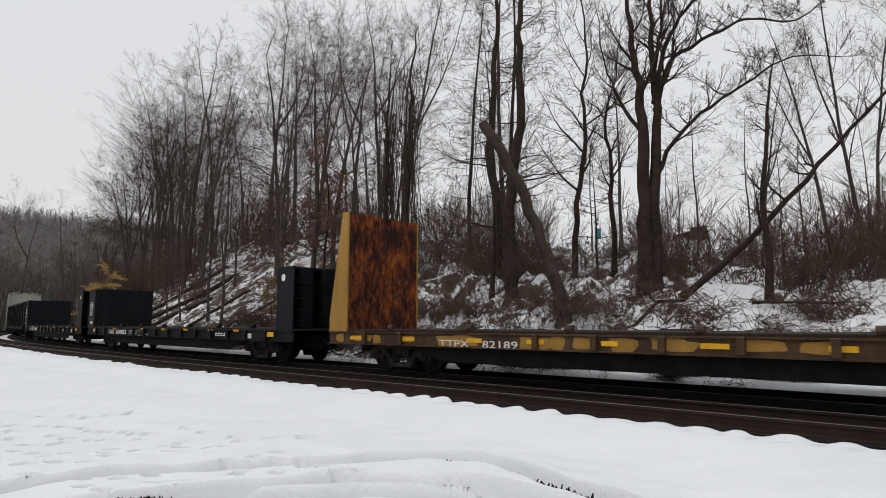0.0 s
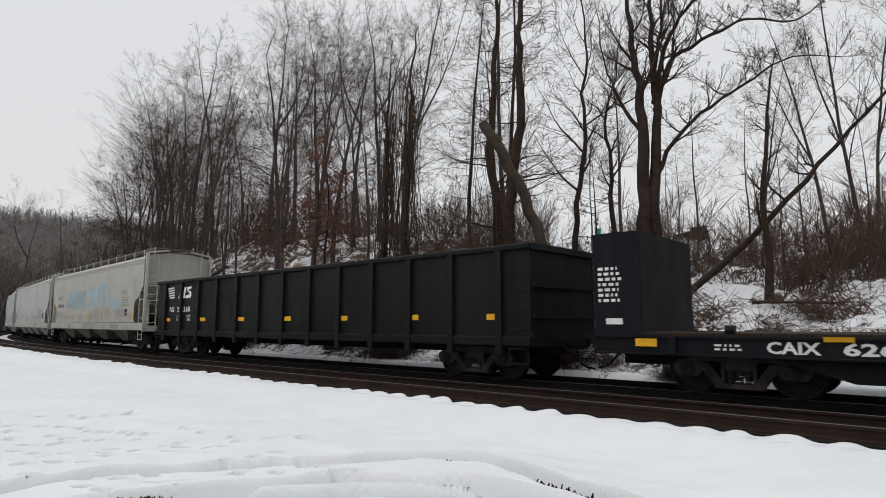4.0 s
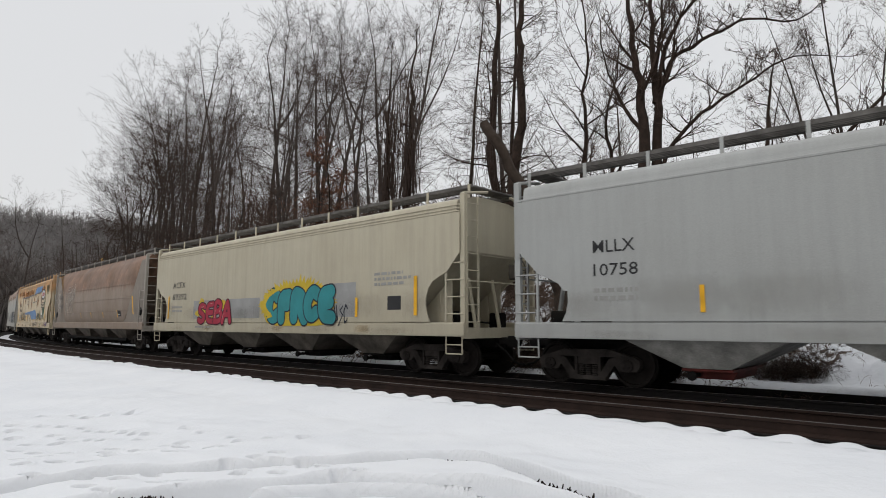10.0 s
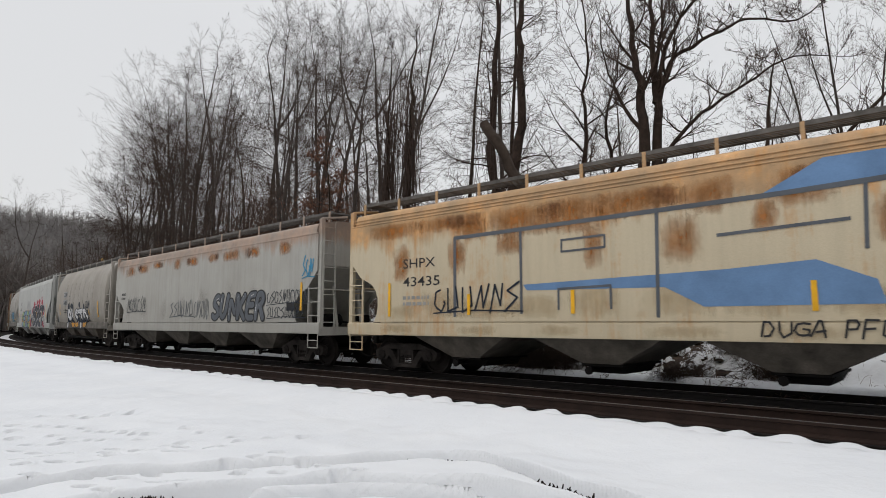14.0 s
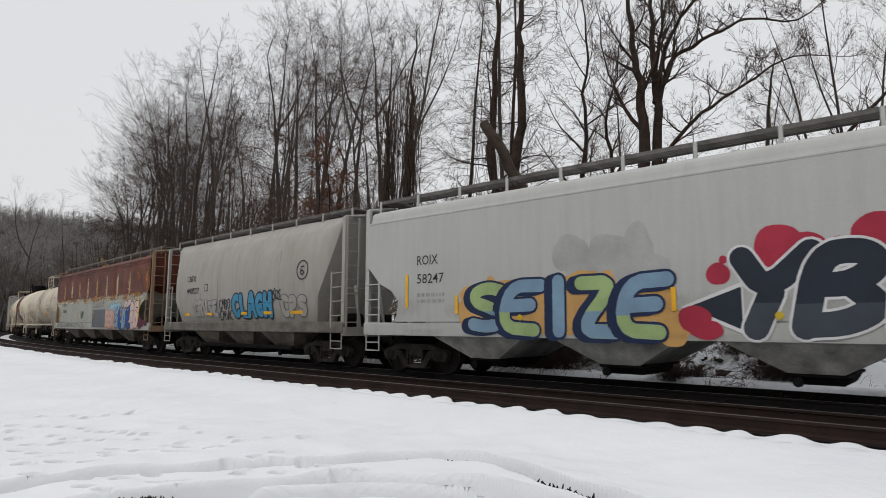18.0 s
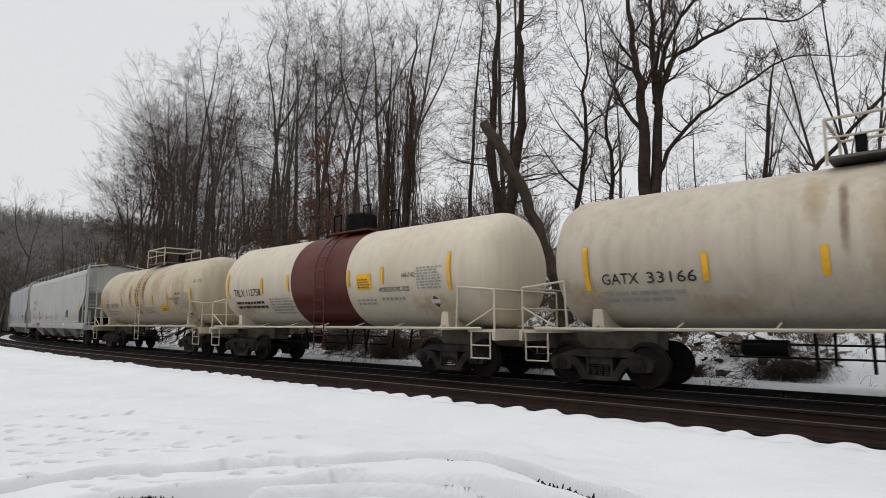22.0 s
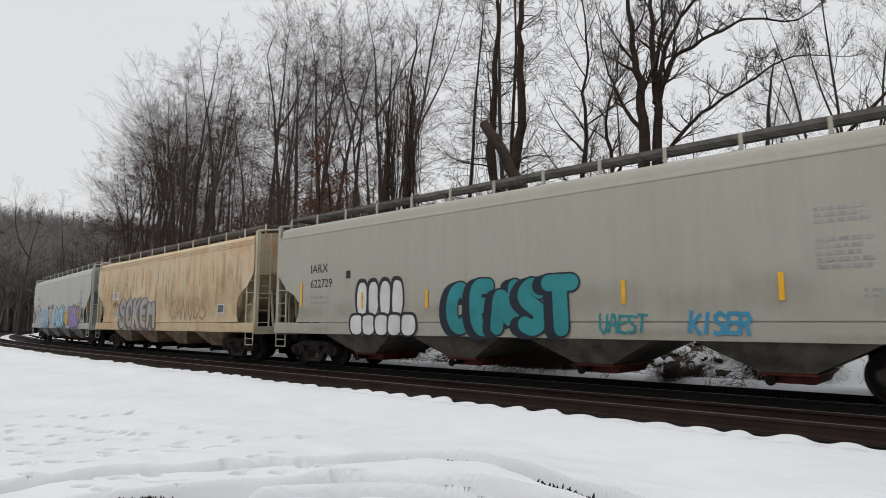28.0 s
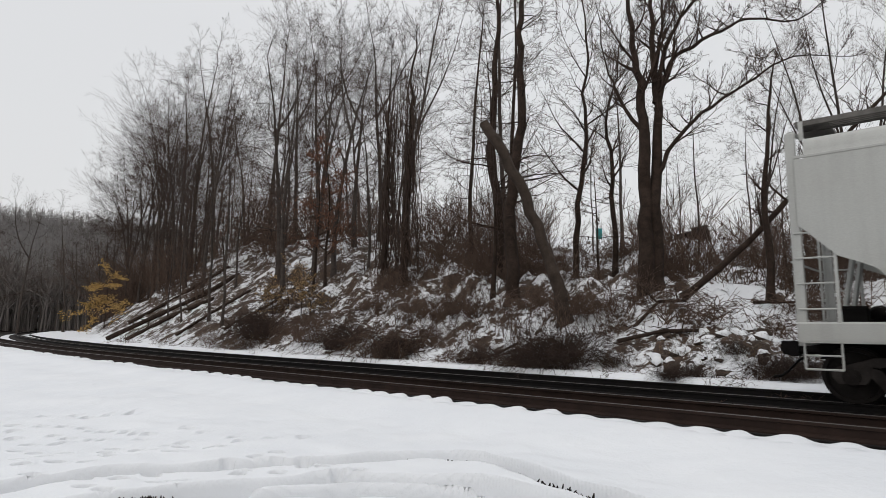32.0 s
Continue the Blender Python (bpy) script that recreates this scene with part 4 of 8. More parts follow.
def flatcar(name, label, L, mat, deck, tall, wall_mat=None, wedge=0.9, ends=(-1, 1)):
    """A flat car with a bulkhead at each end."""
    car = thing(name, label, "freight car", "cars of the freight train")
    H = L / 2
    for sg in (-1, 1):
        part("side_sill", Build().prism([(-H, 0.72), (H, 0.72), (H, 1.08), (-H, 1.08)], sg * 1.44 - 0.02, sg * 1.44 + 0.02), mat, car)
        part("fish_belly", Build().prism([(-H + 3.2, 0.72), (-H + 4.4, 0.36), (H - 4.4, 0.36), (H - 3.2, 0.72)], sg * 1.36 - 0.02, sg * 1.36 + 0.02), IRON, car)
        part("sill_flange", Build().box((0, sg * 1.47, 1.07), (L, 0.10, 0.04)).box((0, sg * 1.47, 0.74), (L, 0.08, 0.03)), mat, car)
    n = 26
    plank = Build().box((0, 0, 1.115), (L / n - 0.02, 2.94, 0.07), ch=0.01).mesh("deck_plank", deck)
    for i in range(n):
        part("deck_plank", plank, None, car, m=pose(-H + (i + 0.5) * L / n, 0, random.uniform(-0.006, 0.006)))
    stake = Build().box((0, -1.53, 0.92), (0.13, 0.10, 0.34), ch=0.02).mesh("stake_pocket", mat)
    for i in range(14):
        x = -H + 1.6 + (L - 3.2) * i / 13
        if not -7.2 < x < -3.7:      # none where the lettering stands
            part("stake_pocket", stake, None, car, m=pose(x, 0, 0))
        part("stake_pocket", stake, None, car, m=pose(x, 0, 0, 0, 0, 180))
    winch = Build().lathe([(-0.08, 0.0), (-0.08, 0.09), (0.08, 0.09), (0.08, 0.0)], (0, -1.42, 1.2), "x", 10).mesh("winch", mat)
    for i in range(7):
        part("winch", winch, None, car, m=pose(-H + 2.6 + (L - 5.2) * i / 6, 0, 0))
    for ex in ends:
        m = pose(0, 0, 0, 0, 0, 0 if ex > 0 else 180)
        b = Build()
        b.box((H - wedge, 0, (1.15 + tall) / 2), (0.10, 2.86, tall - 1.15))
        face = part("bulkhead_face", b, wall_mat or mat, car, m=m)
        for sg in (-1, 1):
            o = [(H - 0.02, 1.08), (H - 0.02, 1.5), (H - wedge * 0.72, tall), (H - wedge - 0.04, tall), (H - wedge - 0.04, 1.08)]
            if wedge > 0.8 and mat is not TTX:
                o = [(H - 0.02, 1.08), (H - 0.02, tall), (H - wedge - 0.04, tall), (H - wedge - 0.04, 1.08)]
            part("bulkhead_side", Build().prism(o[::-1], sg * 1.47 - 0.03, sg * 1.47 + 0.03), OLDYELLOW if mat is TTX else mat, car, m=m)
        b = Build().box((H - wedge / 2 - 0.1, 0, tall - 0.04), (wedge * 0.8, 2.9, 0.08))
        for y in (-0.9, -0.3, 0.3, 0.9):
            b.box((H - wedge + 0.18, y, (1.15 + tall) / 2), (0.26, 0.10, tall - 1.3), ch=0.02)
        for z in np.linspace(1.5, tall - 0.4, 4):
            b.box((H - wedge + 0.2, 0, z), (0.3, 2.8, 0.07))
        if mat is not TTX:       # stout upright posts close to the end
            for y in (-0.95, -0.1, 0.75):
                part("bulkhead_post", Build().box((H - 0.16, y, (1.15 + tall) / 2), (0.26, 0.42, tall - 1.2), ch=0.04), mat, car, m=m)
        part("bulkhead_ribs", b, mat, car, m=m)
        part("brake_rod", Build().bar((H - 0.01, -1.4, tall - 0.5), (H - 0.01, 1.0, tall - 0.75), 0.02), mat, car, m=m)
        part("brake_rod", Build().bar((H - 0.01, -0.4, 1.6), (H - 0.01, 1.3, 1.45), 0.025), mat, car, m=m)
        for i in range(5):
            part("grab_iron", Build().bar((H - 0.02, -1.4, 1.4 + 0.35 * i), (H - 0.02, -0.95, 1.4 + 0.35 * i), 0.015), mat, car, m=m)
    part("centre_sill", Build().box((0, 0, 0.72), (L - 0.2, 0.6, 0.5), ch=0.03), IRON, car)
    b = Build()
    for x in np.linspace(-H + 3, H - 3, 9):
        b.box((x, 0, 0.92), (0.12, 2.8, 0.22))
    part("cross_bearers", b, IRON, car)
    draft(car, H)
    bogie(car, H - 2.6)
    bogie(car, -H + 2.6)
    return car


OLDYELLOW = paint("old_yellow_paint", (0.34, 0.185, 0.035), 0.6, 0.34, (0.05, 0.022, 0.012))
TTX = paint("weathered_yellow_paint", (0.085, 0.045, 0.014), 0.8, 0.75, (0.028, 0.013, 0.008))


def flaked(name):
    """Dark sheet steel with bright flaking rust in upright flecks."""
    m, n, k, b = shader(name)
    v = coords(n, k, (1, 1, 0.45))
    f = noisy(n, k, v, 7, 8, 0.7)
    big = noisy(n, k, coords(n, k, (1, 1, 1)), 0.9, 4)
    c = ramp(n, k, mixed(n, k, 0.4, f, big), [(0.40, (0.012, 0.007, 0.006)), (0.48, (0.045, 0.014, 0.008)), (0.56, (0.16, 0.042, 0.010)), (0.66, (0.34, 0.105, 0.02))])
    k.new(c, b.inputs["Base Color"])
    b.inputs["Roughness"].default_value, b.inputs["Specular IOR Level"].default_value = 0.9, 0.15
    bumped(n, k, b, f, 0.6, 0.02)
    return m


TTX_RUST = flaked("rusted_bulkhead_sheet")
DECK = plain("dark_wood_deck", (0.028, 0.020, 0.015), 0.9, var=0.5, scale=3, bump=0.6)
CAIX = paint("black_gloss_paint", (0.007, 0.008, 0.011), 0.3, 0.02, rough=0.5)
CAIX.node_tree.nodes["Principled BSDF"].inputs["Specular IOR Level"].default_value = 0.1
NSB = paint("black_paint", (0.008, 0.0083, 0.009), 0.3, 0.02, rough=0.5)
NSB.node_tree.nodes["Principled BSDF"].inputs["Specular IOR Level"].default_value = 0.1
PALE = paint("pale_grey_paint", (0.37, 0.368, 0.335), 0.30, 0.06)
WHITISH = paint("off_white_paint", (0.385, 0.390, 0.374), 0.22, 0.02)
COOL = paint("cool_grey_paint", (0.335, 0.345, 0.338), 0.22, 0.02)
BLUEGREY = paint("blue_grey_paint", (0.308, 0.315, 0.332), 0.25, 0.03)
CREAM = paint("cream_paint", (0.42, 0.385, 0.295), 0.30, 0.10)
BROWNED = paint("brown_dusted_paint", (0.255, 0.20, 0.158), 0.35, 0.26, (0.185, 0.098, 0.06), top=0.7, top_z=3.1)
SHPXP = paint("rust_streaked_cream_paint", (0.53, 0.455, 0.325), 0.25, 0.42, (0.44, 0.21, 0.06), top=0.65, top_z=3.45)
SANV = paint("stained_pale_paint", (0.364, 0.357, 0.329), 0.35, 0.14, (0.27, 0.12, 0.05), top=0.5, top_z=3.85)
NAHXEND = paint("brown_grey_paint", (0.215, 0.185, 0.155), 0.4, 0.12, (0.17, 0.088, 0.052))
TAUPE = paint("taupe_grey_paint", (0.294, 0.273, 0.241), 0.35, 0.05)
TAUPE2 = paint("dusty_grey_paint", (0.301, 0.287, 0.262), 0.40, 0.05)
REDRUST = paint("rusted_grey_paint", (0.308, 0.315, 0.28), 0.35, 0.20, (0.095, 0.021, 0.011), top=1.0, top_z=2.66, ragged=0.5)
TANKW = paint("stained_white_tank_paint", (0.475, 0.425, 0.345), 0.45, 0.12, (0.36, 0.20, 0.08))
TANKW2 = paint("white_tank_paint", (0.55, 0.495, 0.395), 0.32, 0.08, (0.40, 0.25, 0.11))
TANKY = paint("yellow_stained_tank_paint", (0.46, 0.405, 0.30), 0.45, 0.26, (0.46, 0.22, 0.065))
BAND = paint("dark_red_paint", (0.080, 0.014, 0.009), 0.35, 0.06, (0.11, 0.035, 0.02), rough=0.45)
BEIGE = paint("beige_grey_paint", (0.336, 0.326, 0.28), 0.20, 0.02)
ORANGE = paint("orange_stained_paint", (0.52, 0.42, 0.285), 0.25, 0.52, (0.44, 0.235, 0.085), top=0.0, top_z=2.6)
REDGATE = plain("dark_red_gate_paint", (0.10, 0.022, 0.018), 0.7, var=0.5, scale=3)
# dusty orange body colour with the shade beneath the car put in
ORANGEU = plain("shaded_dusty_chute", (0.20, 0.145, 0.095), 0.8, var=0.6, scale=2)
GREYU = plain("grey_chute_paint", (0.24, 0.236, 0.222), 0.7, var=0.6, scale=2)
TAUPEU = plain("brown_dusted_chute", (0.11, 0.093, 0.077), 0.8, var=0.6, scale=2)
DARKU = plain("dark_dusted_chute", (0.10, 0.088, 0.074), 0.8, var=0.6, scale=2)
RUSTPOST = paint("rusty_post_paint", (0.22, 0.145, 0.09), 0.5, 0.5, (0.16, 0.06, 0.03))
DUSTY = plain("dusty_sill", (0.15, 0.138, 0.122), 0.8, var=0.5, scale=2)

# each car: front and rear end along the track at the clip's start, and how it is built
CARS, SKIN = {}, {}


def placed(key, front, rear, build, *args, **kw):
    car = build(*args[:2], front - rear, *args[2:], **kw)
    CARS[key] = (car, (front + rear) / 2, front - rear)
    if build is hopper:
        w = hopper_side(True)
        SKIN[key] = (lambda z: max(w(z), 1.532 if z < 1.385 else 0.0) + 0.008) if kw.get("round_") else (lambda z: 1.563)
    elif build is tank:
        r = kw.get("r", 1.47)
        SKIN[key] = lambda z: math.sqrt(max((r + 0.012) ** 2 - (z - 1.20 - r) ** 2, 0.01))
    else:
        SKIN[key] = (lambda z: 1.458) if build is gondola else (lambda z: 1.462 if z < 1.1 else 1.502)
    return car


placed("ttpx", 6.0, -15.43, flatcar, "bulkhead_flatcar", "weathered yellow bulkhead flat car with a rusted bulkhead", TTX, DECK, 4.6, wall_mat=TTX_RUST, wedge=0.75)
placed("caix1", -17.1, -37.55, flatcar, "bulkhead_flatcar", "empty black bulkhead flat car with yellow reflectors", CAIX, DECK, 3.15, wedge=0.95)
placed("caix2", -38.95, -59.1, flatcar, "bulkhead_flatcar", "empty black bulkhead flat car with white lettering", CAIX, DECK, 3.15, wedge=0.95)
placed("ns", -60.5, -80.1, gondola, "gondola_car", "black steel gondola car with white lettering and ribs", NSB)
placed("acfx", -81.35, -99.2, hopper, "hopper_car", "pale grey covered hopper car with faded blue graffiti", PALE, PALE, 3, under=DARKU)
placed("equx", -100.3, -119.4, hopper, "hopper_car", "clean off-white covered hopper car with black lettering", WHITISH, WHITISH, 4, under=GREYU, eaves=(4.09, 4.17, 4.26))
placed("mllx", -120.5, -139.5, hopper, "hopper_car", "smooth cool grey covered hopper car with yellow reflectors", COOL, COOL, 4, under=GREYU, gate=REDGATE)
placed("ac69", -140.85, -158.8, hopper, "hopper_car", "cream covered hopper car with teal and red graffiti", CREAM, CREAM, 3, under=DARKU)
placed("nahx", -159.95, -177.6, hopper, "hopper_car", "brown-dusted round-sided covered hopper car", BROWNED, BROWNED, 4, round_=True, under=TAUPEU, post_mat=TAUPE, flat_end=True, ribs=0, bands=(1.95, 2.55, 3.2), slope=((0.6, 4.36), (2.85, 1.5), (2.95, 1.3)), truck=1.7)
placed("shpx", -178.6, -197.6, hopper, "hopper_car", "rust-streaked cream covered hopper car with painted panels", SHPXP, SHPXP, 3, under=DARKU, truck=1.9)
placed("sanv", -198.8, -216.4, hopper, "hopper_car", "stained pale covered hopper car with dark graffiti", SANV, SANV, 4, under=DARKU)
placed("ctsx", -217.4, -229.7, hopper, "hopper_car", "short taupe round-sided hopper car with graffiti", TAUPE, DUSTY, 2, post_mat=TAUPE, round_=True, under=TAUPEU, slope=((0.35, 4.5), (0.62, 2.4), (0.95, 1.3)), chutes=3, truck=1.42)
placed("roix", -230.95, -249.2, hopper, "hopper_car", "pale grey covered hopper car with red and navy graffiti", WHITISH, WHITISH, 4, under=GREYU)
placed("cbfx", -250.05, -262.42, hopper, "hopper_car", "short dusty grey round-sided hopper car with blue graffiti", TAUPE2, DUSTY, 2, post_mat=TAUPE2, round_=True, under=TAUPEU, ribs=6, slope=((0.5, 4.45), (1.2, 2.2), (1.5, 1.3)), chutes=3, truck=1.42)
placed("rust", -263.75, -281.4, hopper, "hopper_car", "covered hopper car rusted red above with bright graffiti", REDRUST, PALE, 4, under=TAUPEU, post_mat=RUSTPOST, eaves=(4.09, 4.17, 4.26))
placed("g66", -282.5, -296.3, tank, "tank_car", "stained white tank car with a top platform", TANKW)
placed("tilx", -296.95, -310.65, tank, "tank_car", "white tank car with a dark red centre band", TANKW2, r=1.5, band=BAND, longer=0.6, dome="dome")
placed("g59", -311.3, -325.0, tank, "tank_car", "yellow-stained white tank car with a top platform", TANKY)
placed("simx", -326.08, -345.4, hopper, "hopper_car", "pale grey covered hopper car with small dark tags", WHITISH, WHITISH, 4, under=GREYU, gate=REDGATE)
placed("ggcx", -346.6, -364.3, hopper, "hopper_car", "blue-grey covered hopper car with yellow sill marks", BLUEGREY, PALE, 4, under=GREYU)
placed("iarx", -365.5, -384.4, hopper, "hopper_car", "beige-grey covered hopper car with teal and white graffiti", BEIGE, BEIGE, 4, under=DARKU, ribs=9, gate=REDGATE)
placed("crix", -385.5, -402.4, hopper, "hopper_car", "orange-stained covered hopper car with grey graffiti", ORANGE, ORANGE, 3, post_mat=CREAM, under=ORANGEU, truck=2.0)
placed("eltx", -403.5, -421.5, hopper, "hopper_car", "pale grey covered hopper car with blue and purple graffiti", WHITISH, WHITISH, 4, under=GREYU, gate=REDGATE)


# ---------------------------------------------------------------- trees
def twig_tree(seed, height, r, limbs=15, first=0.3, up=0.75, reach=0.30, path=None, wander=0.035, forks=0, depth=4, rmin=0.007, rise=0.06, dense=1.0, limb=0.5, bend=0.12):
    """Sticks of a bare tree: thick ones (trunk and limbs) and thin ones (crown), as lists of (a, b, ra, rb)."""
    g = random.Random(seed)
    thick, thin = [], []

    def rand_dir(d, spread):
        v = Vector((g.gauss(0, 1), g.gauss(0, 1), g.gauss(0, 1)))
        return (d + (v - d * v.dot(d)).normalized() * spread).normalized()

    def branch(p, d, length, ra, level):
        n = (0, 7, 4, 2, 1)[level]
        seg, rr = length / n, ra
        for i in range(n):
            d = (d + Vector((g.gauss(0, bend), g.gauss(0, bend), g.gauss(rise if level < 3 else rise * 0.6, bend * 0.8)))).normalized()
            q = p + d * seg
            rn = max(ra * (1 - (i + 1) / n * 0.75), rmin * 0.7)
            if level == depth:
                rn = rmin * 0.3
            (thick if level == 1 and i < 3 else thin).append((p.copy(), q.copy(), rr, rn))
            if level < depth and (i or level > 1):
                k = (0, 1.1, 1.0, 1.3)[level] * dense
                for _ in range(int(k) + (1 if g.random() < k % 1 else 0)):
                    t = g.random()
                    branch(p + (q - p) * t, rand_dir(d, g.uniform(0.5, 1.0)), length * (1 - 0.35 * i / n) * g.uniform(0.36, 0.62), max(rn * 0.6, rmin), level + 1)
            p, rr = q, rn

    if path is None:
        path = [Vector((0, 0, 0))]
        d = Vector((0, 0, 1))
        for i in range(12):
            d = (d + Vector((g.gauss(0, wander), g.gauss(0, wander), 0.02))).normalized()
            path.append(path[-1] + d * height / 12)
    else:
        # round the path off and let it waver
        fine = []
        for i in range(len(path) - 1):
            p0, p1, p2, p3 = path[max(i - 1, 0)], path[i], path[i + 1], path[min(i + 2, len(path) - 1)]
            for t in (0, 1 / 3, 2 / 3):
                q = 0.5 * ((2 * p1) + (p2 - p0) * t + (2 * p0 - 5 * p1 + 4 * p2 - p3) * t * t + (3 * p1 - p0 - 3 * p2 + p3) * t ** 3)
                s = (p2 - p1).length * 0.02
                fine.append(q + Vector((g.gauss(0, s), g.gauss(0, s), g.gauss(0, s))) if fine else q)
        path = fine + [path[-1]]
    stems = [(path, r)]
    for k in range(forks):
        i0 = g.randint(5, 8)
        a = g.uniform(0, 6.28)
        d = Vector((0.55 * math.cos(a), 0.55 * math.sin(a), 1)).normalized()
        q = [path[i0]]
        for i in range(9):
            d = (d + Vector((g.gauss(0, 0.06), g.gauss(0, 0.06), 0.05))).normalized()
            q.append(q[-1] + d * height / 19)
        stems.append((q, r * 0.5))
    for pth, r0 in stems:
        n = len(pth) - 1
        for i in range(n):
            ra, rb = r0 * (1 - 0.86 * i / n), r0 * (1 - 0.86 * (i + 1) / n)
            if i == 0 and pth is path:
                ra *= 1.35
            thick.append((pth[i], pth[i + 1], ra, rb))
        if limbs:
            branch(pth[-1], (pth[-1] - pth[-2]).normalized(), height * reach * 0.5, max(r0 * 0.14, rmin), 1)
        m = max(1, int(limbs / len(stems) ** 0.7))
        for j in range(m if limbs else 0):
            t = first + (1 - first) * (j + g.random()) / m
            t = min(t, 0.995)
            i = int(t * n)
            p = pth[i].lerp(pth[i + 1], t * n - i)
            a = g.uniform(0, 6.28)
            d = Vector((math.cos(a), math.sin(a), up * g.uniform(0.5, 1.5))).normalized()
            branch(p, d, height * reach * (1.15 - 0.7 * t) * g.uniform(0.55, 1.25), max(r0 * (1 - 0.86 * t) * limb, rmin), 1)
    return thick, thin


def sticks(name, mat, segs, n):
    if n > 5:     # let stout pieces overlap, so that no joint gapes
        segs = [(a, b + (b - a).normalized() * rb * 0.35, ra, rb) for a, b, ra, rb in segs]
    return tubes(name, mat, [s[0] for s in segs], [s[1] for s in segs], [s[2] for s in segs], [s[3] for s in segs], n)


def tree(label, thick, thin, bark=None, group="", name="bare_tree", at=None):
    t = thing(name, label, "tree", group, at)
    part("trunk", sticks("trunk", bark or BARK, thick, 7), None, t)
    if thin:
        part("crown", sticks("crown", TWIG, thin, 3), None, t)
    return t


def facing(x, y, sink=0.15, turn=0.0, scale=1.0):
    """A pose on the ground whose x runs across the line of sight."""
    z = float(land(np.array([x]), np.array([y]))[0])
    return pose(x, y, z - sink, 0, 0, -math.degrees(math.atan2(x, y)) + turn) @ Matrix.Scale(scale, 4)


# standing trees that can be told apart: place, then how they grow
def stem(*pts):
    return [Vector((a, 0.06 * math.sin(3 * c) if b == 0 else b, c)) for a, b, c in pts]


def grown(*stems):
    """One tree out of several stems, each (seed, height, radius, limbs, first, reach, path)."""
    thick, thin = [], []
    for seed, h, r, limbs, first, reach, pth in stems:
        a, b = twig_tree(seed, h, r, limbs=limbs, first=first, up=0.8, reach=reach, path=pth, rmin=0.007, rise=0.09)
        thick += a
        thin += b
    return thick, thin


tree("tall bare tree with a double dark trunk on the bank", *grown(
    (11, 14, 0.31, 9, 0.5, 0.20, stem((0, 0, 0), (0.02, 0, 2), (0.05, 0, 4), (0.10, 0, 6), (0.02, 0, 7.5), (-0.1, 0, 9), (-0.3, 0, 11), (-0.4, 0, 14))),
    (12, 14, 0.26, 9, 0.5, 0.20, stem((0.38, 0.1, 0), (0.40, 0.1, 2.5), (0.43, 0.1, 5), (0.58, 0.1, 7), (0.5, 0.1, 9), (0.55, 0.1, 11), (0.7, 0.2, 14))),
    (14, 6.5, 0.085, 20, 0.12, 0.26, stem((0.5, 0.1, 4.5), (1.2, 0, 5.7), (2.1, 0, 6.6), (3.2, 0, 7.3), (4.2, 0, 7.9), (5.1, 0, 8.3), (6.4, 0, 8.1))),
    (15, 6.5, 0.095, 20, 0.12, 0.28, stem((0.58, 0.1, 6.9), (1.1, 0, 8.6), (1.9, 0, 9.2), (2.9, 0, 9.6), (3.8, 0, 9.85), (5.3, 0, 9.6), (6.3, 0, 10.3))),
    (16, 6, 0.10, 16, 0.2, 0.32, stem((0.55, 0.1, 7.2), (0.95, 0, 9.2), (1.6, 0, 10.3), (2.3, 0, 11.3), (3.2, 0, 12.6))),
    (17, 6, 0.085, 16, 0.2, 0.30, stem((0.05, 0, 6.2), (-0.5, 0, 7.0), (-0.85, 0, 7.9), (-1.2, 0, 9.0), (-1.5, 0, 11.5))),
    (18, 6, 0.085, 16, 0.25, 0.30, stem((0.5, 0.1, 8.2), (0.8, 0, 9.6), (1.0, 0, 11.0), (1.2, 0, 13.5)))), at=facing(7.3, 21.6))

st = twig_tree(13, 7.6, 0.28, limbs=0, path=stem((0, 0, 0), (-0.2, 0, 1.2), (-0.75, 0, 3.0), (-1.35, 0, 4.6), (-2.05, 0, 6.1), (-2.75, 0, 7.35)))
st = ([(a, b, max(ra, 0.2), max(rb, 0.19)) for a, b, ra, rb in st[0]], [])
tree("leaning broken tree trunk without branches", *st, bark=BARK_PALE, at=facing(4.2, 20.8))

for x, y, seed, h, r, pth in ((2.75, 24.4, 21, 18, 0.31, stem((0, 0, 0), (0.05, 0, 1.5), (-0.05, 0, 4), (0.25, 0, 6), (0.5, 0, 8.5), (0.45, 0, 11), (0.6, 0, 13), (0.9, 0, 15.5), (1.0, 0, 18))),
                              (2.5, 28.0, 22, 19, 0.26, stem((0, 0, 0), (0.1, 0, 3), (-0.2, 0, 6), (-0.1, 0, 9), (0.1, 0, 12), (0.15, 0, 15), (0.3, 0, 19))),
                              (3.0, 29.5, 23, 18, 0.15, None), (1.6, 33.0, 25, 17, 0.14, None)):
    tree("tall bare tree with many thin side branches", *twig_tree(seed, h, r, limbs=25, limb=0.20, first=0.20, up=0.15, reach=0.17, path=pth, rmin=0.0065, dense=1.0, rise=0.0, bend=0.16), group="tall bare trees on the bank", at=facing(x, y))
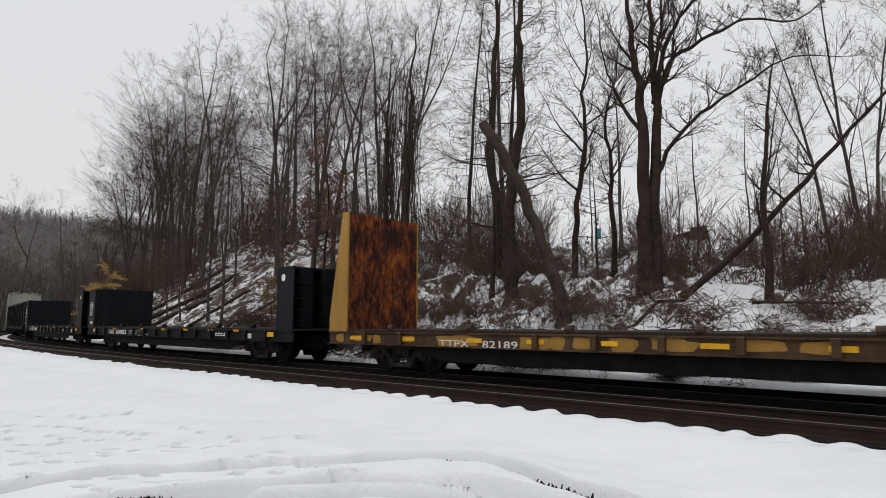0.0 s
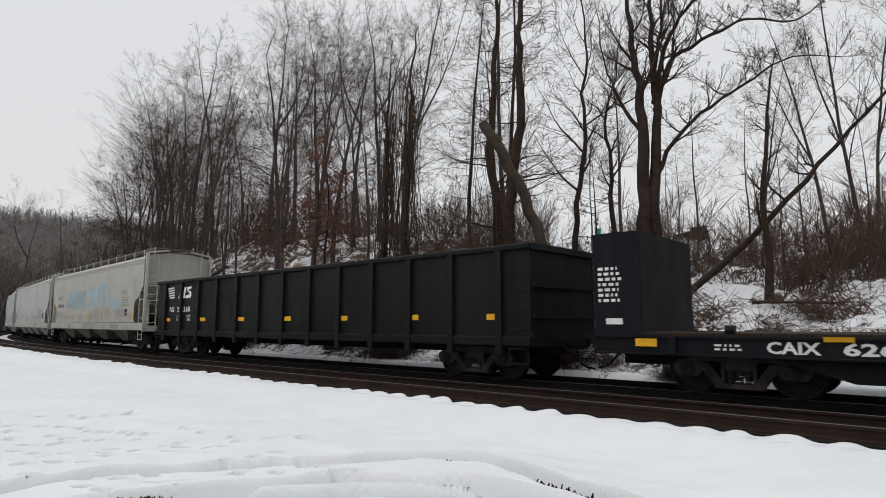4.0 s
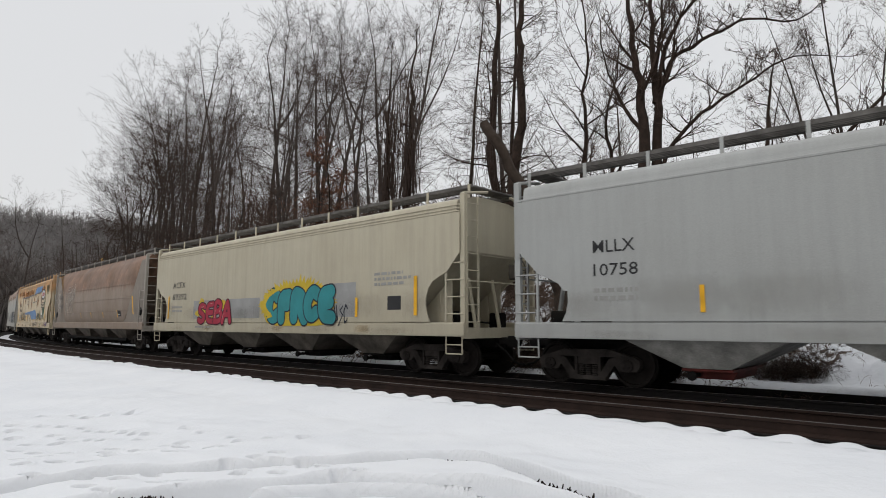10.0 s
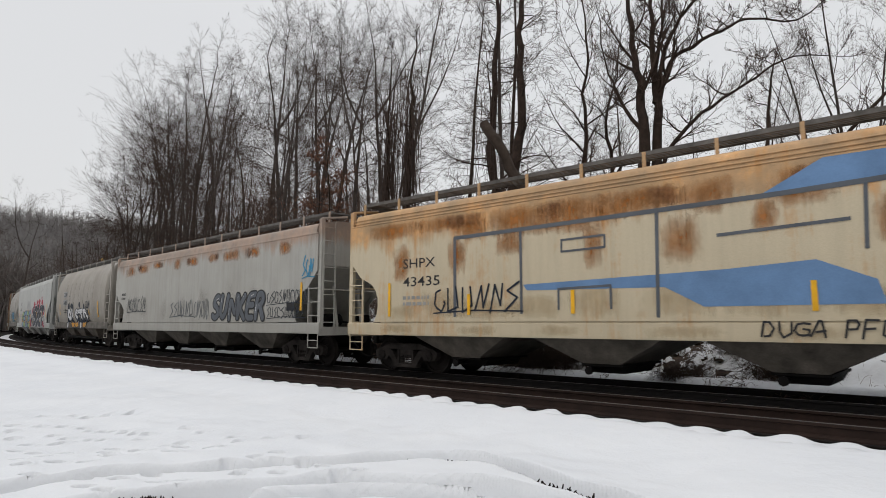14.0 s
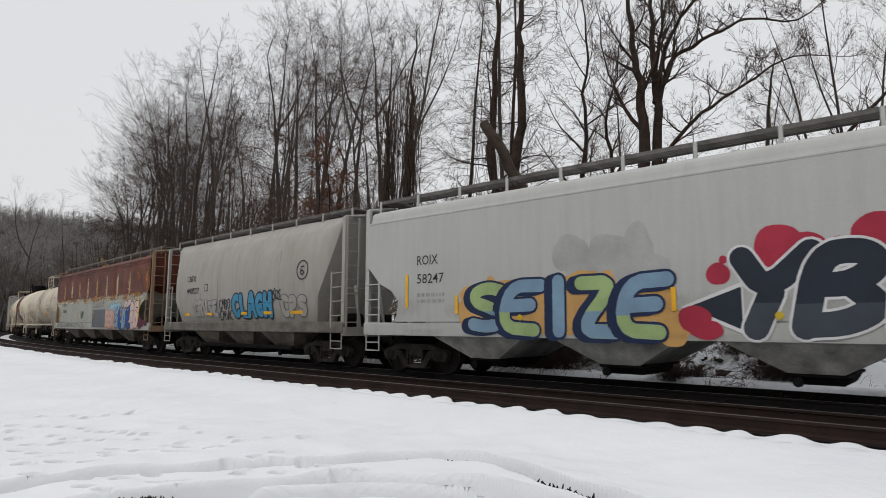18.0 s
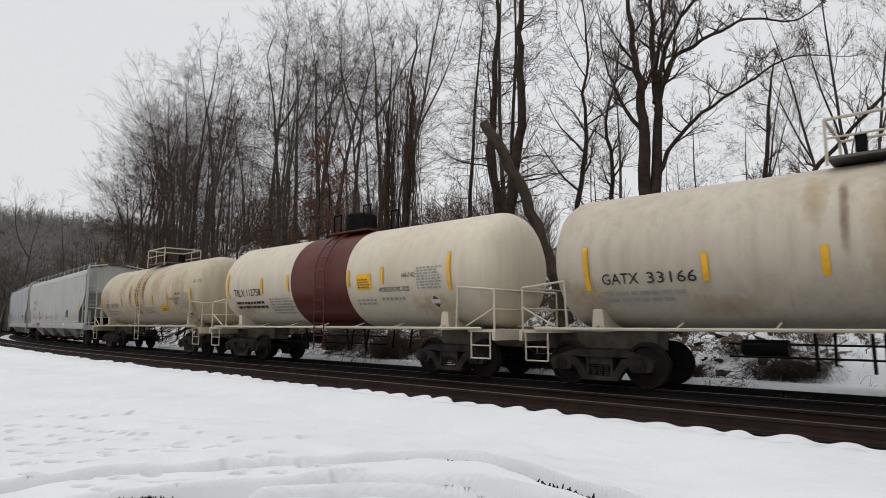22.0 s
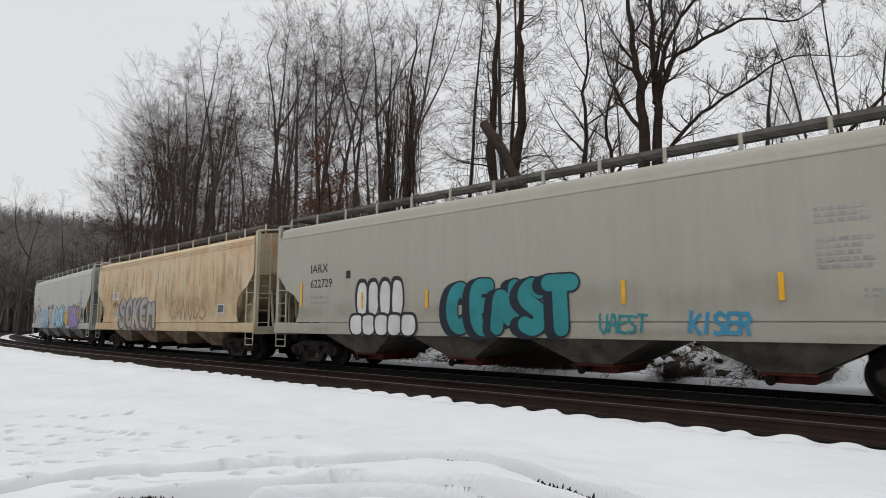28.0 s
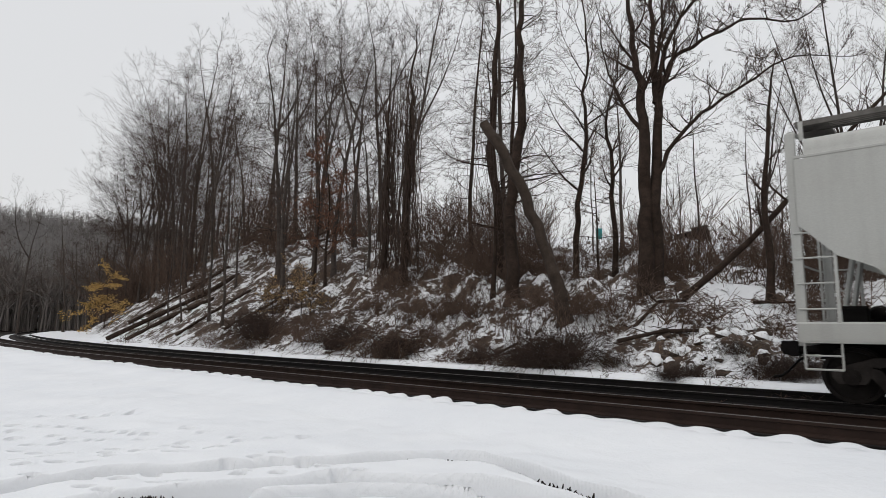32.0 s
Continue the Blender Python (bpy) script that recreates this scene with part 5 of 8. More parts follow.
for x, y, seed, h, r, pth in ((5.6, 25.6, 31, 13.5, 0.15, stem((0, 0, 0), (0.05, 0, 2), (0.3, 0, 4.5), (0.62, 0, 6.5), (0.62, 0, 8.5), (0.75, 0, 11), (0.6, 0, 13.5))),
                              (7.35, 25.8, 32, 11.0, 0.13, stem((0, 0, 0), (-0.05, 0, 3), (0.05, 0, 5), (-0.2, 0, 7), (0.3, 0, 9), (0.6, 0, 11)))):
    tree("slender bare tree with a crooked stem", *twig_tree(seed, h, r, limbs=17, first=0.28, up=0.9, reach=0.27, path=pth, rmin=0.0065), group="slender trees on the bank", at=facing(x, y))

# dead snag hung with vines
sn = twig_tree(41, 14.2, 0.23, limbs=6, first=0.5, reach=0.1, path=stem((0, 0, 0), (0.1, 0, 3), (0.25, 0, 6), (0.4, 0, 9), (0.45, 0, 11.5), (0.62, 0, 14.2)))
vines = []
vg = random.Random(4)
for k in range(46):
    a, r0 = vg.uniform(0, 6.28), vg.uniform(0.1, 0.75)
    top = vg.uniform(6, 12.5)
    p = Vector((0.4 + r0 * math.cos(a) * 0.8, r0 * math.sin(a), top))
    while p.z > vg.uniform(0.0, 3.0):
        q = p + Vector((vg.gauss(-0.02, 0.10), vg.gauss(0, 0.10), -vg.uniform(0.5, 1.1)))
        vines.append((p.copy(), q.copy(), 0.022, 0.02))
        p = q
for k in range(170):
    z = vg.uniform(1.5, 12)
    p = Vector((0.05 + z * 0.035 + vg.gauss(0, 0.4), vg.gauss(0, 0.4), z))
    vines.append((p, p + Vector((vg.gauss(0, 0.4), vg.gauss(0, 0.4), vg.uniform(-0.8, 0.5))), 0.016, 0.008))
tree("dead tree snag hung with brown vines", sn[0], sn[1] + vines, name="vine_snag", at=facing(-2.2, 32.5))
v2 = [(a + Vector((-1.0, 0.3, -1.5)), b + Vector((-1.0, 0.3, -1.5)), c, d) for a, b, c, d in vines]
sn2 = twig_tree(42, 13, 0.17, limbs=10, first=0.4, reach=0.16, path=stem((-0.9, 0.3, 0), (-0.85, 0.3, 4), (-0.7, 0.3, 7), (-0.75, 0.3, 10), (-0.6, 0.3, 13)))
tree("vine-covered bare tree on the bank", sn2[0], sn2[1] + v2, name="vine_snag", at=facing(-2.4, 33.2))

tree("broken-topped thin dead tree", *twig_tree(51, 7.6, 0.13, limbs=7, first=0.4, reach=0.12, path=stem((0, 0, 0), (0.0, 0, 2), (0.05, 0, 4), (0.3, 0, 6), (0.52, 0, 7.6))), at=facing(9.9, 18.3))
tree("fallen thin tree that leans across the bank", *twig_tree(52, 10, 0.13, limbs=12, first=0.3, reach=0.14, path=stem((0, 0, 0), (1.2, 0, 0.95), (2.4, -0.1, 2.1), (3.7, -0.2, 3.6), (5.0, -0.3, 5.0), (6.6, -0.5, 6.6), (8.0, -0.6, 7.6))), at=facing(7.7, 19.6))

hang = []
for k in range(34):
    p = Vector((vg.gauss(0.1, 0.75), vg.gauss(0, 0.5), vg.uniform(4.5, 10)))
    low = p.z - vg.uniform(2.0, 5.0)
    while p.z > max(low, 0.3):
        q = p + Vector((vg.gauss(0, 0.07), vg.gauss(0, 0.07), -vg.uniform(0.35, 0.8)))
        hang.append((p.copy(), q.copy(), 0.011, 0.010))
        p = q
for k in range(150):
    z = vg.uniform(2.5, 10)
    p = Vector((vg.gauss(0.15, 0.35), vg.gauss(0, 0.3), z))
    hang.append((p, p + Vector((vg.gauss(0, 0.5), vg.gauss(0, 0.4), vg.uniform(-0.7, 0.3))), 0.010, 0.004))
tree("slim tree draped with hanging brown vines", *[a + b for a, b in zip(twig_tree(43, 11, 0.10, limbs=10, first=0.4, reach=0.15), ([], hang))], name="vine_snag", at=facing(2.0, 24.8))

# the woods: a few kinds of tree, each planted many times
KINDS = [twig_tree(60 + i, 15, r, limbs=l, first=f, up=u, reach=w, forks=k, wander=0.04, rmin=0.0062, rise=0.035, limb=lb, bend=0.15) for i, (r, l, f, u, w, k, lb) in enumerate(
    ((0.17, 20, 0.30, 0.45, 0.36, 0, 0.30), (0.18, 18, 0.32, 0.55, 0.42, 1, 0.32), (0.13, 20, 0.34, 0.35, 0.30, 0, 0.30), (0.20, 18, 0.28, 0.5, 0.44, 1, 0.34), (0.11, 17, 0.36, 0.4, 0.30, 0, 0.30), (0.15, 22, 0.20, 0.25, 0.36, 0, 0.28)))]
# a tree with a fan of steep fine shoots
KINDS.append(twig_tree(71, 15, 0.12, limbs=14, first=0.3, up=1.2, reach=0.40, forks=1, wander=0.04, rmin=0.0062, rise=0.03, bend=0.08, limb=0.4))


FIRST = {}
wr = random.Random(9)


def plant(i, x, y, scale, turn=None):
    m = facing(x, y, 0.2, wr.uniform(0, 360) if turn is None else turn, scale)
    if i not in FIRST:
        FIRST[i] = tree("bare grey-brown woodland tree on the snowy bank", *KINDS[i], group="trees of the wood", bark=BARK_HAZED, at=m)
        return FIRST[i]
    return copy_thing(FIRST[i], m)


# trees at the lower edge of the wood, then the wood behind them
spots = []
for x, y, i, sc in ((-14.97, 38.6, 2, 0.80), (-13.1, 35.8, 4, 0.86), (-18.4, 42.5, 4, 0.72), (-15.9, 46.0, 2, 0.9), (-10.4, 38.9, 0, 0.95), (-8.6, 39.5, 1, 1.0), (-6.9, 37.6, 3, 0.98), (-4.6, 36.5, 2, 0.98), (-20.5, 45.0, 2, 0.62), (-11.6, 42.0, 3, 1.05)):
    plant(i, x, y, sc)
    spots.append((x, y))
tries = 0
while len(spots) < 86 and tries < 9000:
    tries += 1
    s, d = wr.uniform(-96, -13), wr.uniform(9, 46)
    x, y, _ = (float(q) for q in on_line(s, d))
    az = math.atan2(x, y)
    dist = math.hypot(x, y)
    if not (-0.57 < az < -0.055) or dist > 92 or any((x - a) ** 2 + (y - b) ** 2 < 5.5 for a, b in spots):
        continue
    if az > -0.38 and len(spots) > 54:
        continue
    # the tops rise from the far end of the wood to its near end
    rise = float(np.interp(math.atan2(x - 3.0, y), [-0.56, -0.537, -0.508, -0.465, -0.427, -0.37, -0.32, -0.25, -0.05], [0.12, 0.19, 0.285, 0.375, 0.43, 0.45, 0.53, 0.60, 0.60]))
    tall = 1.3 + y * rise - float(land(np.array([x]), np.array([y]))[0])
    if tall < 4:
        continue
    spots.append((x, y))
    plant(wr.choice((0, 1, 2, 3, 3, 4, 5, 5, 6) if az > -0.4 else (0, 1, 3, 5, 5, 6)), x, y, min(max(tall, 6), 24) / 16.8 * wr.uniform(0.80, 1.0))
for az, dist, i, sc in ((0.29, 48, 5, 0.75), (0.40, 30, 4, 0.66), (0.475, 34, 4, 0.62), (0.52, 30, 4, 0.52), (0.575, 33, 6, 0.66), (0.61, 28, 6, 0.62),
                        (0.63, 40, 6, 0.72), (0.36, 52, 4, 0.62), (0.245, 44, 4, 0.72), (0.10, 36, 5, 0.95), (0.005, 62, 4, 0.5), (0.69, 40, 4, 0.8), (0.49, 31, 6, 0.5), (0.545, 36, 4, 0.62), (0.38, 36, 4, 0.55), (0.62, 34, 4, 0.55)):
    plant(i, dist * math.sin(az), dist * math.cos(az), sc)
# far trees in the valley beyond the curve
for az, dist, i, sc in ((-0.612, 105, 3, 1.15), (-0.585, 120, 0, 0.8), (-0.56, 105, 5, 0.85), (-0.53, 118, 2, 0.85), (-0.62, 135, 1, 0.8), (-0.545, 118, 1, 0.9), (-0.51, 100, 3, 0.9), (-0.575, 140, 2, 0.8), (-0.50, 112, 0, 0.9), (-0.635, 118, 5, 0.85),
                        (-0.60, 130, 4, 0.9), (-0.57, 118, 4, 0.85), (-0.535, 108, 4, 0.9), (-0.525, 98, 0, 0.85), (-0.515, 90, 1, 0.8)):
    plant(i, dist * math.sin(az), dist * math.cos(az), sc)


# ---------------------------------------------------------------- brush
def brush(seed, n, height, width, fork=3, droop=0.0, lean=0.45, r0=0.008, r1=0.016):
    g = random.Random(seed)
    out = []
    for _ in range(n):
        a, q0 = g.uniform(0, 6.28), width * math.sqrt(g.random()) * 0.6
        p = Vector((q0 * math.cos(a), q0 * math.sin(a), -0.1))
        d = Vector((g.gauss(0, lean), g.gauss(0, lean), 1)).normalized()
        h = height * g.uniform(0.4, 1.1)
        r = g.uniform(r0, r1)
        for i in range(5):
            d = (d + Vector((g.gauss(0, 0.2), g.gauss(0, 0.2), g.gauss(-droop * i, 0.1)))).normalized()
            q = p + d * h / 5
            out.append((p.copy(), q.copy(), r * (1 - i * 0.15), r * (1 - (i + 1) * 0.15)))
            for _ in range(fork if i > 1 else 0):
                e = (d + Vector((g.gauss(0, 0.6), g.gauss(0, 0.6), g.gauss(0.15, 0.35)))).normalized()
                t = p.lerp(q, g.random())
                out.append((t, t + e * h * g.uniform(0.12, 0.32), r * 0.6, r * 0.35))
            p = q
    return out


BRUSHES = [sticks("thicket", BRUSH, brush(80, 20, 2.0, 1.4, 3, 0.0, 0.25), 3),                 # upright shrub
           sticks("thicket", BRUSH, brush(81, 120, 1.9, 1.7, 1, 0.30, 0.7, 0.009, 0.018), 3),   # mound of arching canes
           sticks("thicket", BRUSH, brush(82, 14, 3.4, 1.2, 4, 0.0, 0.22, 0.010, 0.020), 3),    # tall shoots
           sticks("thicket", BRUSH, brush(83, 26, 0.9, 1.6, 2, 0.30, 0.8, 0.006, 0.014), 3),    # low tangle
           sticks("thicket", STRAW, brush(84, 22, 0.55, 1.3, 0, 0.12, 0.35, 0.004, 0.007), 3)]  # dry weeds
BRUSHES.append(sticks("thicket", BRUSH_DARK, brush(85, 330, 1.9, 1.5, 2, 0.20, 0.5, 0.006, 0.013), 3))     # dense dark heap of canes
WORDS = ["upright leafless brown shrub in the snow", "dense mound of arching brown canes", "tall leafless shoots on the bank", "low tangle of brown stems in snow", "dry straw-coloured weeds in snow", "dense dark heap of tangled canes"]


def bramble(i, x, y, sc, sink=0.05):
    ob = tagged(new(("bare_shrub", "bramble_mound", "tall_shoot_clump", "low_tangle", "dry_weeds", "cane_shrub")[i], BRUSHES[i]), WORDS[i], "weeds" if i == 4 else "shrub", "thickets on the bank")
    ob.matrix_basis = facing(x, y, sink, br.uniform(0, 360), sc)


br = random.Random(12)
count = 0
while count < 360:
    zone = br.random()
    if zone < 0.46:       # belt at the feet of the trees
        s, d = br.uniform(-24, 9), br.uniform(9.5, 20)
        i = br.choice((0, 0, 2, 2, 1))
    elif zone < 0.57:
        s, d = br.uniform(-24, 6), br.uniform(5, 10)
        i = br.choice((0, 3, 3, 4, 1))
    elif zone < 0.71:
        s, d = br.uniform(-36, -6), br.uniform(3.2, 9)
        i = br.choice((1, 3, 3, 0, 0, 4))
    elif zone < 0.78:
        s, d = br.uniform(-10, 4), br.uniform(2.6, 6)
        i = br.choice((4, 4, 4, 3))
    else:
        s, d = br.uniform(-92, -15), br.uniform(7, 34)
        i = br.choice((0, 2, 2, 2, 2, 3))
    x, y, _ = (float(q) for q in on_line(s, d))
    if not (-0.52 < math.atan2(x, y) < 0.74):
        continue
    sc = br.uniform(0.7, 1.3) * (1.0 if d > 6 or i == 4 else 0.7) * (1.5 if s < -40 and i == 2 else 1.0)
    if 0.165 < math.atan2(x, y) < 0.275 and d > 10:
        if br.random() < 0.6:
            continue
        sc *= 0.5       # the snowy field shows through here
    bramble(i, x, y, sc)
    count += 1
for x, y, i, sc in ((3.2, 17.7, 5, 1.0), (3.75, 17.9, 5, 0.8), (2.6, 18.3, 5, 0.7), (4.6, 16.9, 5, 0.35), (2.1, 18.6, 1, 0.7), (1.0, 19.8, 1, 0.6), (7.6, 14.0, 5, 0.5), (8.1, 13.7, 5, 0.45), (-1.9, 22.6, 5, 0.8), (-4.2, 25.3, 5, 0.9), (-9.4, 31.0, 5, 1.2), (6.0, 14.9, 5, 0.35), (1.2, 19.6, 5, 0.5), (6.5, 13.9, 3, 0.7), (6.2, 15.4, 3, 0.8), (6.9, 14.6, 3, 0.7), (5.6, 15.4, 3, 0.6), (7.2, 15.2, 5, 0.3), (6.6, 15.0, 4, 0.8), (5.4, 14.6, 5, 0.3), (6.9, 14.1, 3, 0.5), (4.6, 15.9, 3, 0.8), (7.6, 14.6, 3, 0.6), (2.4, 18.2, 3, 1.2), (3.0, 18.6, 0, 0.9), (-1.97, 22.9, 1, 1.25), (-1.4, 23.2, 1, 1.1), (-3.3, 25.6, 1, 1.1), (-5.7, 27.6, 1, 1.2), (-9.9, 30.3, 1, 1.0),
                   (0.9, 21.6, 0, 1.0), (9.45, 17.0, 1, 0.8), (8.2, 19, 3, 1.4), (6.5, 20.8, 3, 1.2), (11.4, 17.1, 1, 1.0), (5.9, 11.8, 3, 0.9), (7.2, 11.2, 3, 1.1), (8.0, 10.9, 1, 0.35), (6.8, 11.9, 1, 0.4), (4.7, 13.4, 3, 0.9), (10.2, 9.9, 3, 0.8),
                   (12.3, 18.6, 0, 1.2), (13.5, 18.2, 2, 1.0), (11.6, 19.6, 0, 1.4), (14.2, 19.0, 0, 1.3), (10.6, 20.6, 2, 0.9), (9.6, 21.4, 0, 1.2), (13.0, 19.6, 0, 1.4), (12.0, 20.2, 2, 1.1)):
    bramble(i, x, y, sc)
for _ in range(52):   # at the foot of the bank
    x, y, _h = (float(q) for q in on_line(br.uniform(-48, -4), br.uniform(1.8, 3.2)))
    bramble(br.choice((3, 3, 4, 0)), x, y, br.uniform(0.35, 0.7))
# close undergrowth deep in the wood, and at its right-hand end
for s0, s1, d0, d1, n in ((-98, -62, 7, 30, 46), (-62, -40, 14, 34, 22), (-4, 11, 9.5, 21, 58), (4, 12, 8, 14, 8)):
    for _ in range(n):
        x, y, _h = (float(q) for q in on_line(br.uniform(s0, s1), br.uniform(d0, d1)))
        bramble(br.choice((2, 2, 1, 0) if s0 < -20 else (2, 2, 0, 0)), x, y, br.uniform(1.4, 2.6) if s0 < -20 else br.uniform(0.9, 1.5))


# logs and fallen branches
def fallen(pts, r, label):
    q = []
    for x, y, up in pts:
        q.append(Vector((x, y, float(land(np.array([x]), np.array([y]))[0]) + up)))
    segs = []
    for a, b in zip(q, q[1:]):
        segs.append((a, b, r, r * 0.85))
    g = random.Random(int(abs(q[0].x) * 100))
    for a, b, _, _ in list(segs):
        for _ in range(2):
            t = a.lerp(b, g.random())
            segs.append((t, t + Vector((g.gauss(0, 0.5), g.gauss(0, 0.5), g.uniform(0.1, 0.6))), r * 0.35, r * 0.15))
    tagged(new("fallen_log", sticks("fallen_log", BARK, segs, 6)), label, "log", "fallen logs on the bank")


for pts, r in (([(5.0, 17.6, 0.12), (6.2, 17.4, 0.14), (7.3, 17.5, 0.10)], 0.07), ([(6.0, 19.2, 0.2), (6.9, 19.4, 0.3), (7.6, 19.0, 0.15)], 0.06), ([(9.2, 18.0, 0.25), (10.3, 17.6, 0.2), (11.4, 17.2, 0.3)], 0.05),
               ([(0.4, 19.5, 0.1), (1.6, 19.4, 0.15), (2.4, 19.9, 0.1)], 0.05), ([(-25.5, 46.0, 0.1), (-22.5, 46.8, 0.25), (-19.0, 47.5, 0.2), (-16.5, 48.0, 0.2)], 0.20), ([(-23.0, 44.0, 0.1), (-20.0, 44.6, 0.25), (-17.0, 44.5, 0.15)], 0.17),
               ([(-26.0, 50.0, 0.2), (-22.5, 51.5, 0.2), (-19.0, 53.0, 0.3)], 0.16), ([(-12.5, 34.5, 0.2), (-10.5, 36.5, 0.3), (-9.2, 39.0, 0.2)], 0.09), ([(-17.0, 38.5, 0.1), (-15.0, 40.0, 0.2), (-13.5, 42.0, 0.2)], 0.10)):
    fallen(pts, r, "dark fallen log lying on the snowy bank")


def leaves(name, mat, segs, per, size, seed, flat=1.0):
    """Small folded leaves set along thin sticks."""
    g = np.random.RandomState(seed)
    A = np.array([s[0] for s in segs]).repeat(per, 0)
    B = np.array([s[1] for s in segs]).repeat(per, 0)
    P = A + (B - A) * g.rand(len(A), 1) + g.normal(0, size * 0.6, A.shape) * [1, 1, flat]
    u = g.normal(0, 1, P.shape) * [1, 1, flat]
    u /= np.linalg.norm(u, axis=1)[:, None]
    w = np.cross(u, g.normal(0, 1, P.shape))
    w /= np.linalg.norm(w, axis=1)[:, None]
    L = size * g.uniform(0.6, 1.3, (len(P), 1))
    V = np.stack([P, P + u * L * 0.5 + w * L * 0.3, P + u * L, P + u * L * 0.5 - w * L * 0.3], 1).reshape(-1, 3)
    F = np.arange(len(V)).reshape(-1, 4)
    return sheet(name, mat, V, F)


def leafy(label, seed, height, r, mat, per, size, x, y, first=0.15, reach=0.4, up=0.3, limbs=14, name="beech_sapling", flat=1.0, rise=0.03, every=1, bark=None):
    thick, thin = twig_tree(seed, height, r, limbs=limbs, first=first, up=up, reach=reach, rise=rise)
    t = tree(label, thick, thin, name=name, at=facing(x, y), bark=bark)
    part("dead_leaves", leaves("dead_leaves", mat, thin[::every], per, size, seed, flat), None, t, "dry leaves that still cling to the twigs")


leafy("small beech with clinging yellow-tan leaves", 91, 5.0, 0.05, LEAF_GOLD, 2, 0.16, -33.6, 60.0, first=0.05, reach=0.60, up=0.02, limbs=17, flat=0.2, rise=-0.02, bark=BARK_PALE)
for seed, h, x, y in ((92, 2.5, -8.6, 33.5), (93, 2.2, -7.6, 32.2), (96, 2.0, -9.6, 34.0), (99, 1.9, -6.9, 31.4)):
    leafy("sapling with clinging tan leaves on the bank", seed, h, 0.03, LEAF_TAN, 1, 0.075, x, y, first=0.25, reach=0.6, up=0.12, limbs=13, flat=0.3, rise=0.0, every=2)
leafy("bare oak with rust-brown leaves still on its twigs", 94, 8.2, 0.10, LEAF_RUST, 1, 0.11, -7.0, 35.5, first=0.22, reach=0.26, limbs=18)
leafy("bare oak with rust-brown leaves still on its twigs", 95, 8.5, 0.09, LEAF_RUST, 1, 0.10, -8.0, 37.0, first=0.25, reach=0.26, limbs=16)
leafy("slim oak with a few rust-brown leaves", 97, 5.5, 0.06, LEAF_RUST, 1, 0.10, 6.3, 24.5, first=0.45, reach=0.3, limbs=9, every=12)
leafy("slim oak with a few rust-brown leaves", 98, 7.0, 0.08, LEAF_RUST, 1, 0.11, -19.0, 52.0, first=0.4, reach=0.3, limbs=12, every=6)


# ---------------------------------------------------------------- rocks, litter, far buildings
ROCK = plain("brown_rock", (0.06, 0.045, 0.036), 0.9, var=0.6, scale=3, bump=0.8)


def rock(seed):
    """An angular rock and the snow that lies on it."""
    bm = bmesh.new()
    bmesh.ops.create_icosphere(bm, subdivisions=2, radius=1)
    for v in bm.verts:
        k = v.co.copy()
        v.co *= 0.70 + 0.55 * noise.noise(k * 1.1 + Vector((seed * 3.1, 0, 0))) + 0.18 * noise.noise(k * 3 + Vector((0, seed, 0)))
        v.co.z *= 0.7
    me = bpy.data.meshes.new("rock")
    bm.to_mesh(me)
    me.materials.append(ROCK)
    low = [f for f in bm.faces if f.normal.z < 0.12 or f.calc_center_median().z < 0.0]
    bmesh.ops.delete(bm, geom=low, context="FACES")
    ext = bmesh.ops.extrude_face_region(bm, geom=list(bm.faces))
    top = [v for v in ext["geom"] if isinstance(v, bmesh.types.BMVert)]
    edge = {v for v in top if any(len(e.link_faces) == 1 or any(abs(f.normal.z) < 0.3 for f in e.link_faces) for e in v.link_edges)}
    for v in top:
        v.co.z += 0.02 if v in edge else 0.2
    cap = bpy.data.meshes.new("snow_cap")
    bm.to_mesh(cap)
    bm.free()
    cap.materials.append(SNOWCAP)
    cap.shade_smooth()
    return me, cap


SNOWCAP = snowy("lying_snow", 0)
ROCKS = [rock(i) for i in range(6)]
rk = random.Random(17)
for i in range(104):
    if i < 52:        # the heap of spoil
        s, d = rk.gauss(-5.6, 1.05), rk.uniform(2.4, 5.2)
    elif i < 70:
        s, d = rk.uniform(-14, -1), rk.uniform(2.6, 5.0)
    else:
        s, d = rk.uniform(-45, -9), rk.uniform(3.2, 7)
    x, y, _ = (float(q) for q in on_line(s, d))
    body, cap = ROCKS[i % 6]
    ob = tagged(new("rock", body), "dark brown rock half covered by snow", "rock", "rocks on the bank")
    ob.matrix_basis = facing(x, y, 0.06, rk.uniform(0, 360), rk.uniform(0.13, 0.34) * (1.0 if i < 52 else 0.8)) @ pose(0, 0, 0, rk.uniform(-20, 20), rk.uniform(-20, 20), 0)
    if rk.random() < 0.7:
        part("snow_cap", cap, None, ob, "cap of white snow")

lt = random.Random(23)
chips = []
for i in range(230):
    t = lt.random()
    a = Vector((0.30, 6.46, -0.13)).lerp(Vector((1.30, 5.03, -0.13)), t) + Vector((lt.gauss(0, 0.05), lt.gauss(0, 0.05), 0)) if i < 150 else Vector((-0.55, 6.56, 0)).lerp(Vector((0.3, 6.5, 0)), t) if i < 180 else Vector((-2.45 + lt.gauss(0, 0.12), 5.14 + lt.gauss(0, 0.05), -0.12))
    a.z = -0.145
    chips.append((a, a + Vector((lt.gauss(0, 0.02), lt.gauss(0, 0.02), lt.uniform(0.015, 0.055))), lt.uniform(0.008, 0.017), 0.005))
tagged(new("soil_crumbs", sticks("soil_crumbs", TIE, chips, 4)), "dark crumbs of soil and grass in a wheel rut", "soil", kind="stuff")


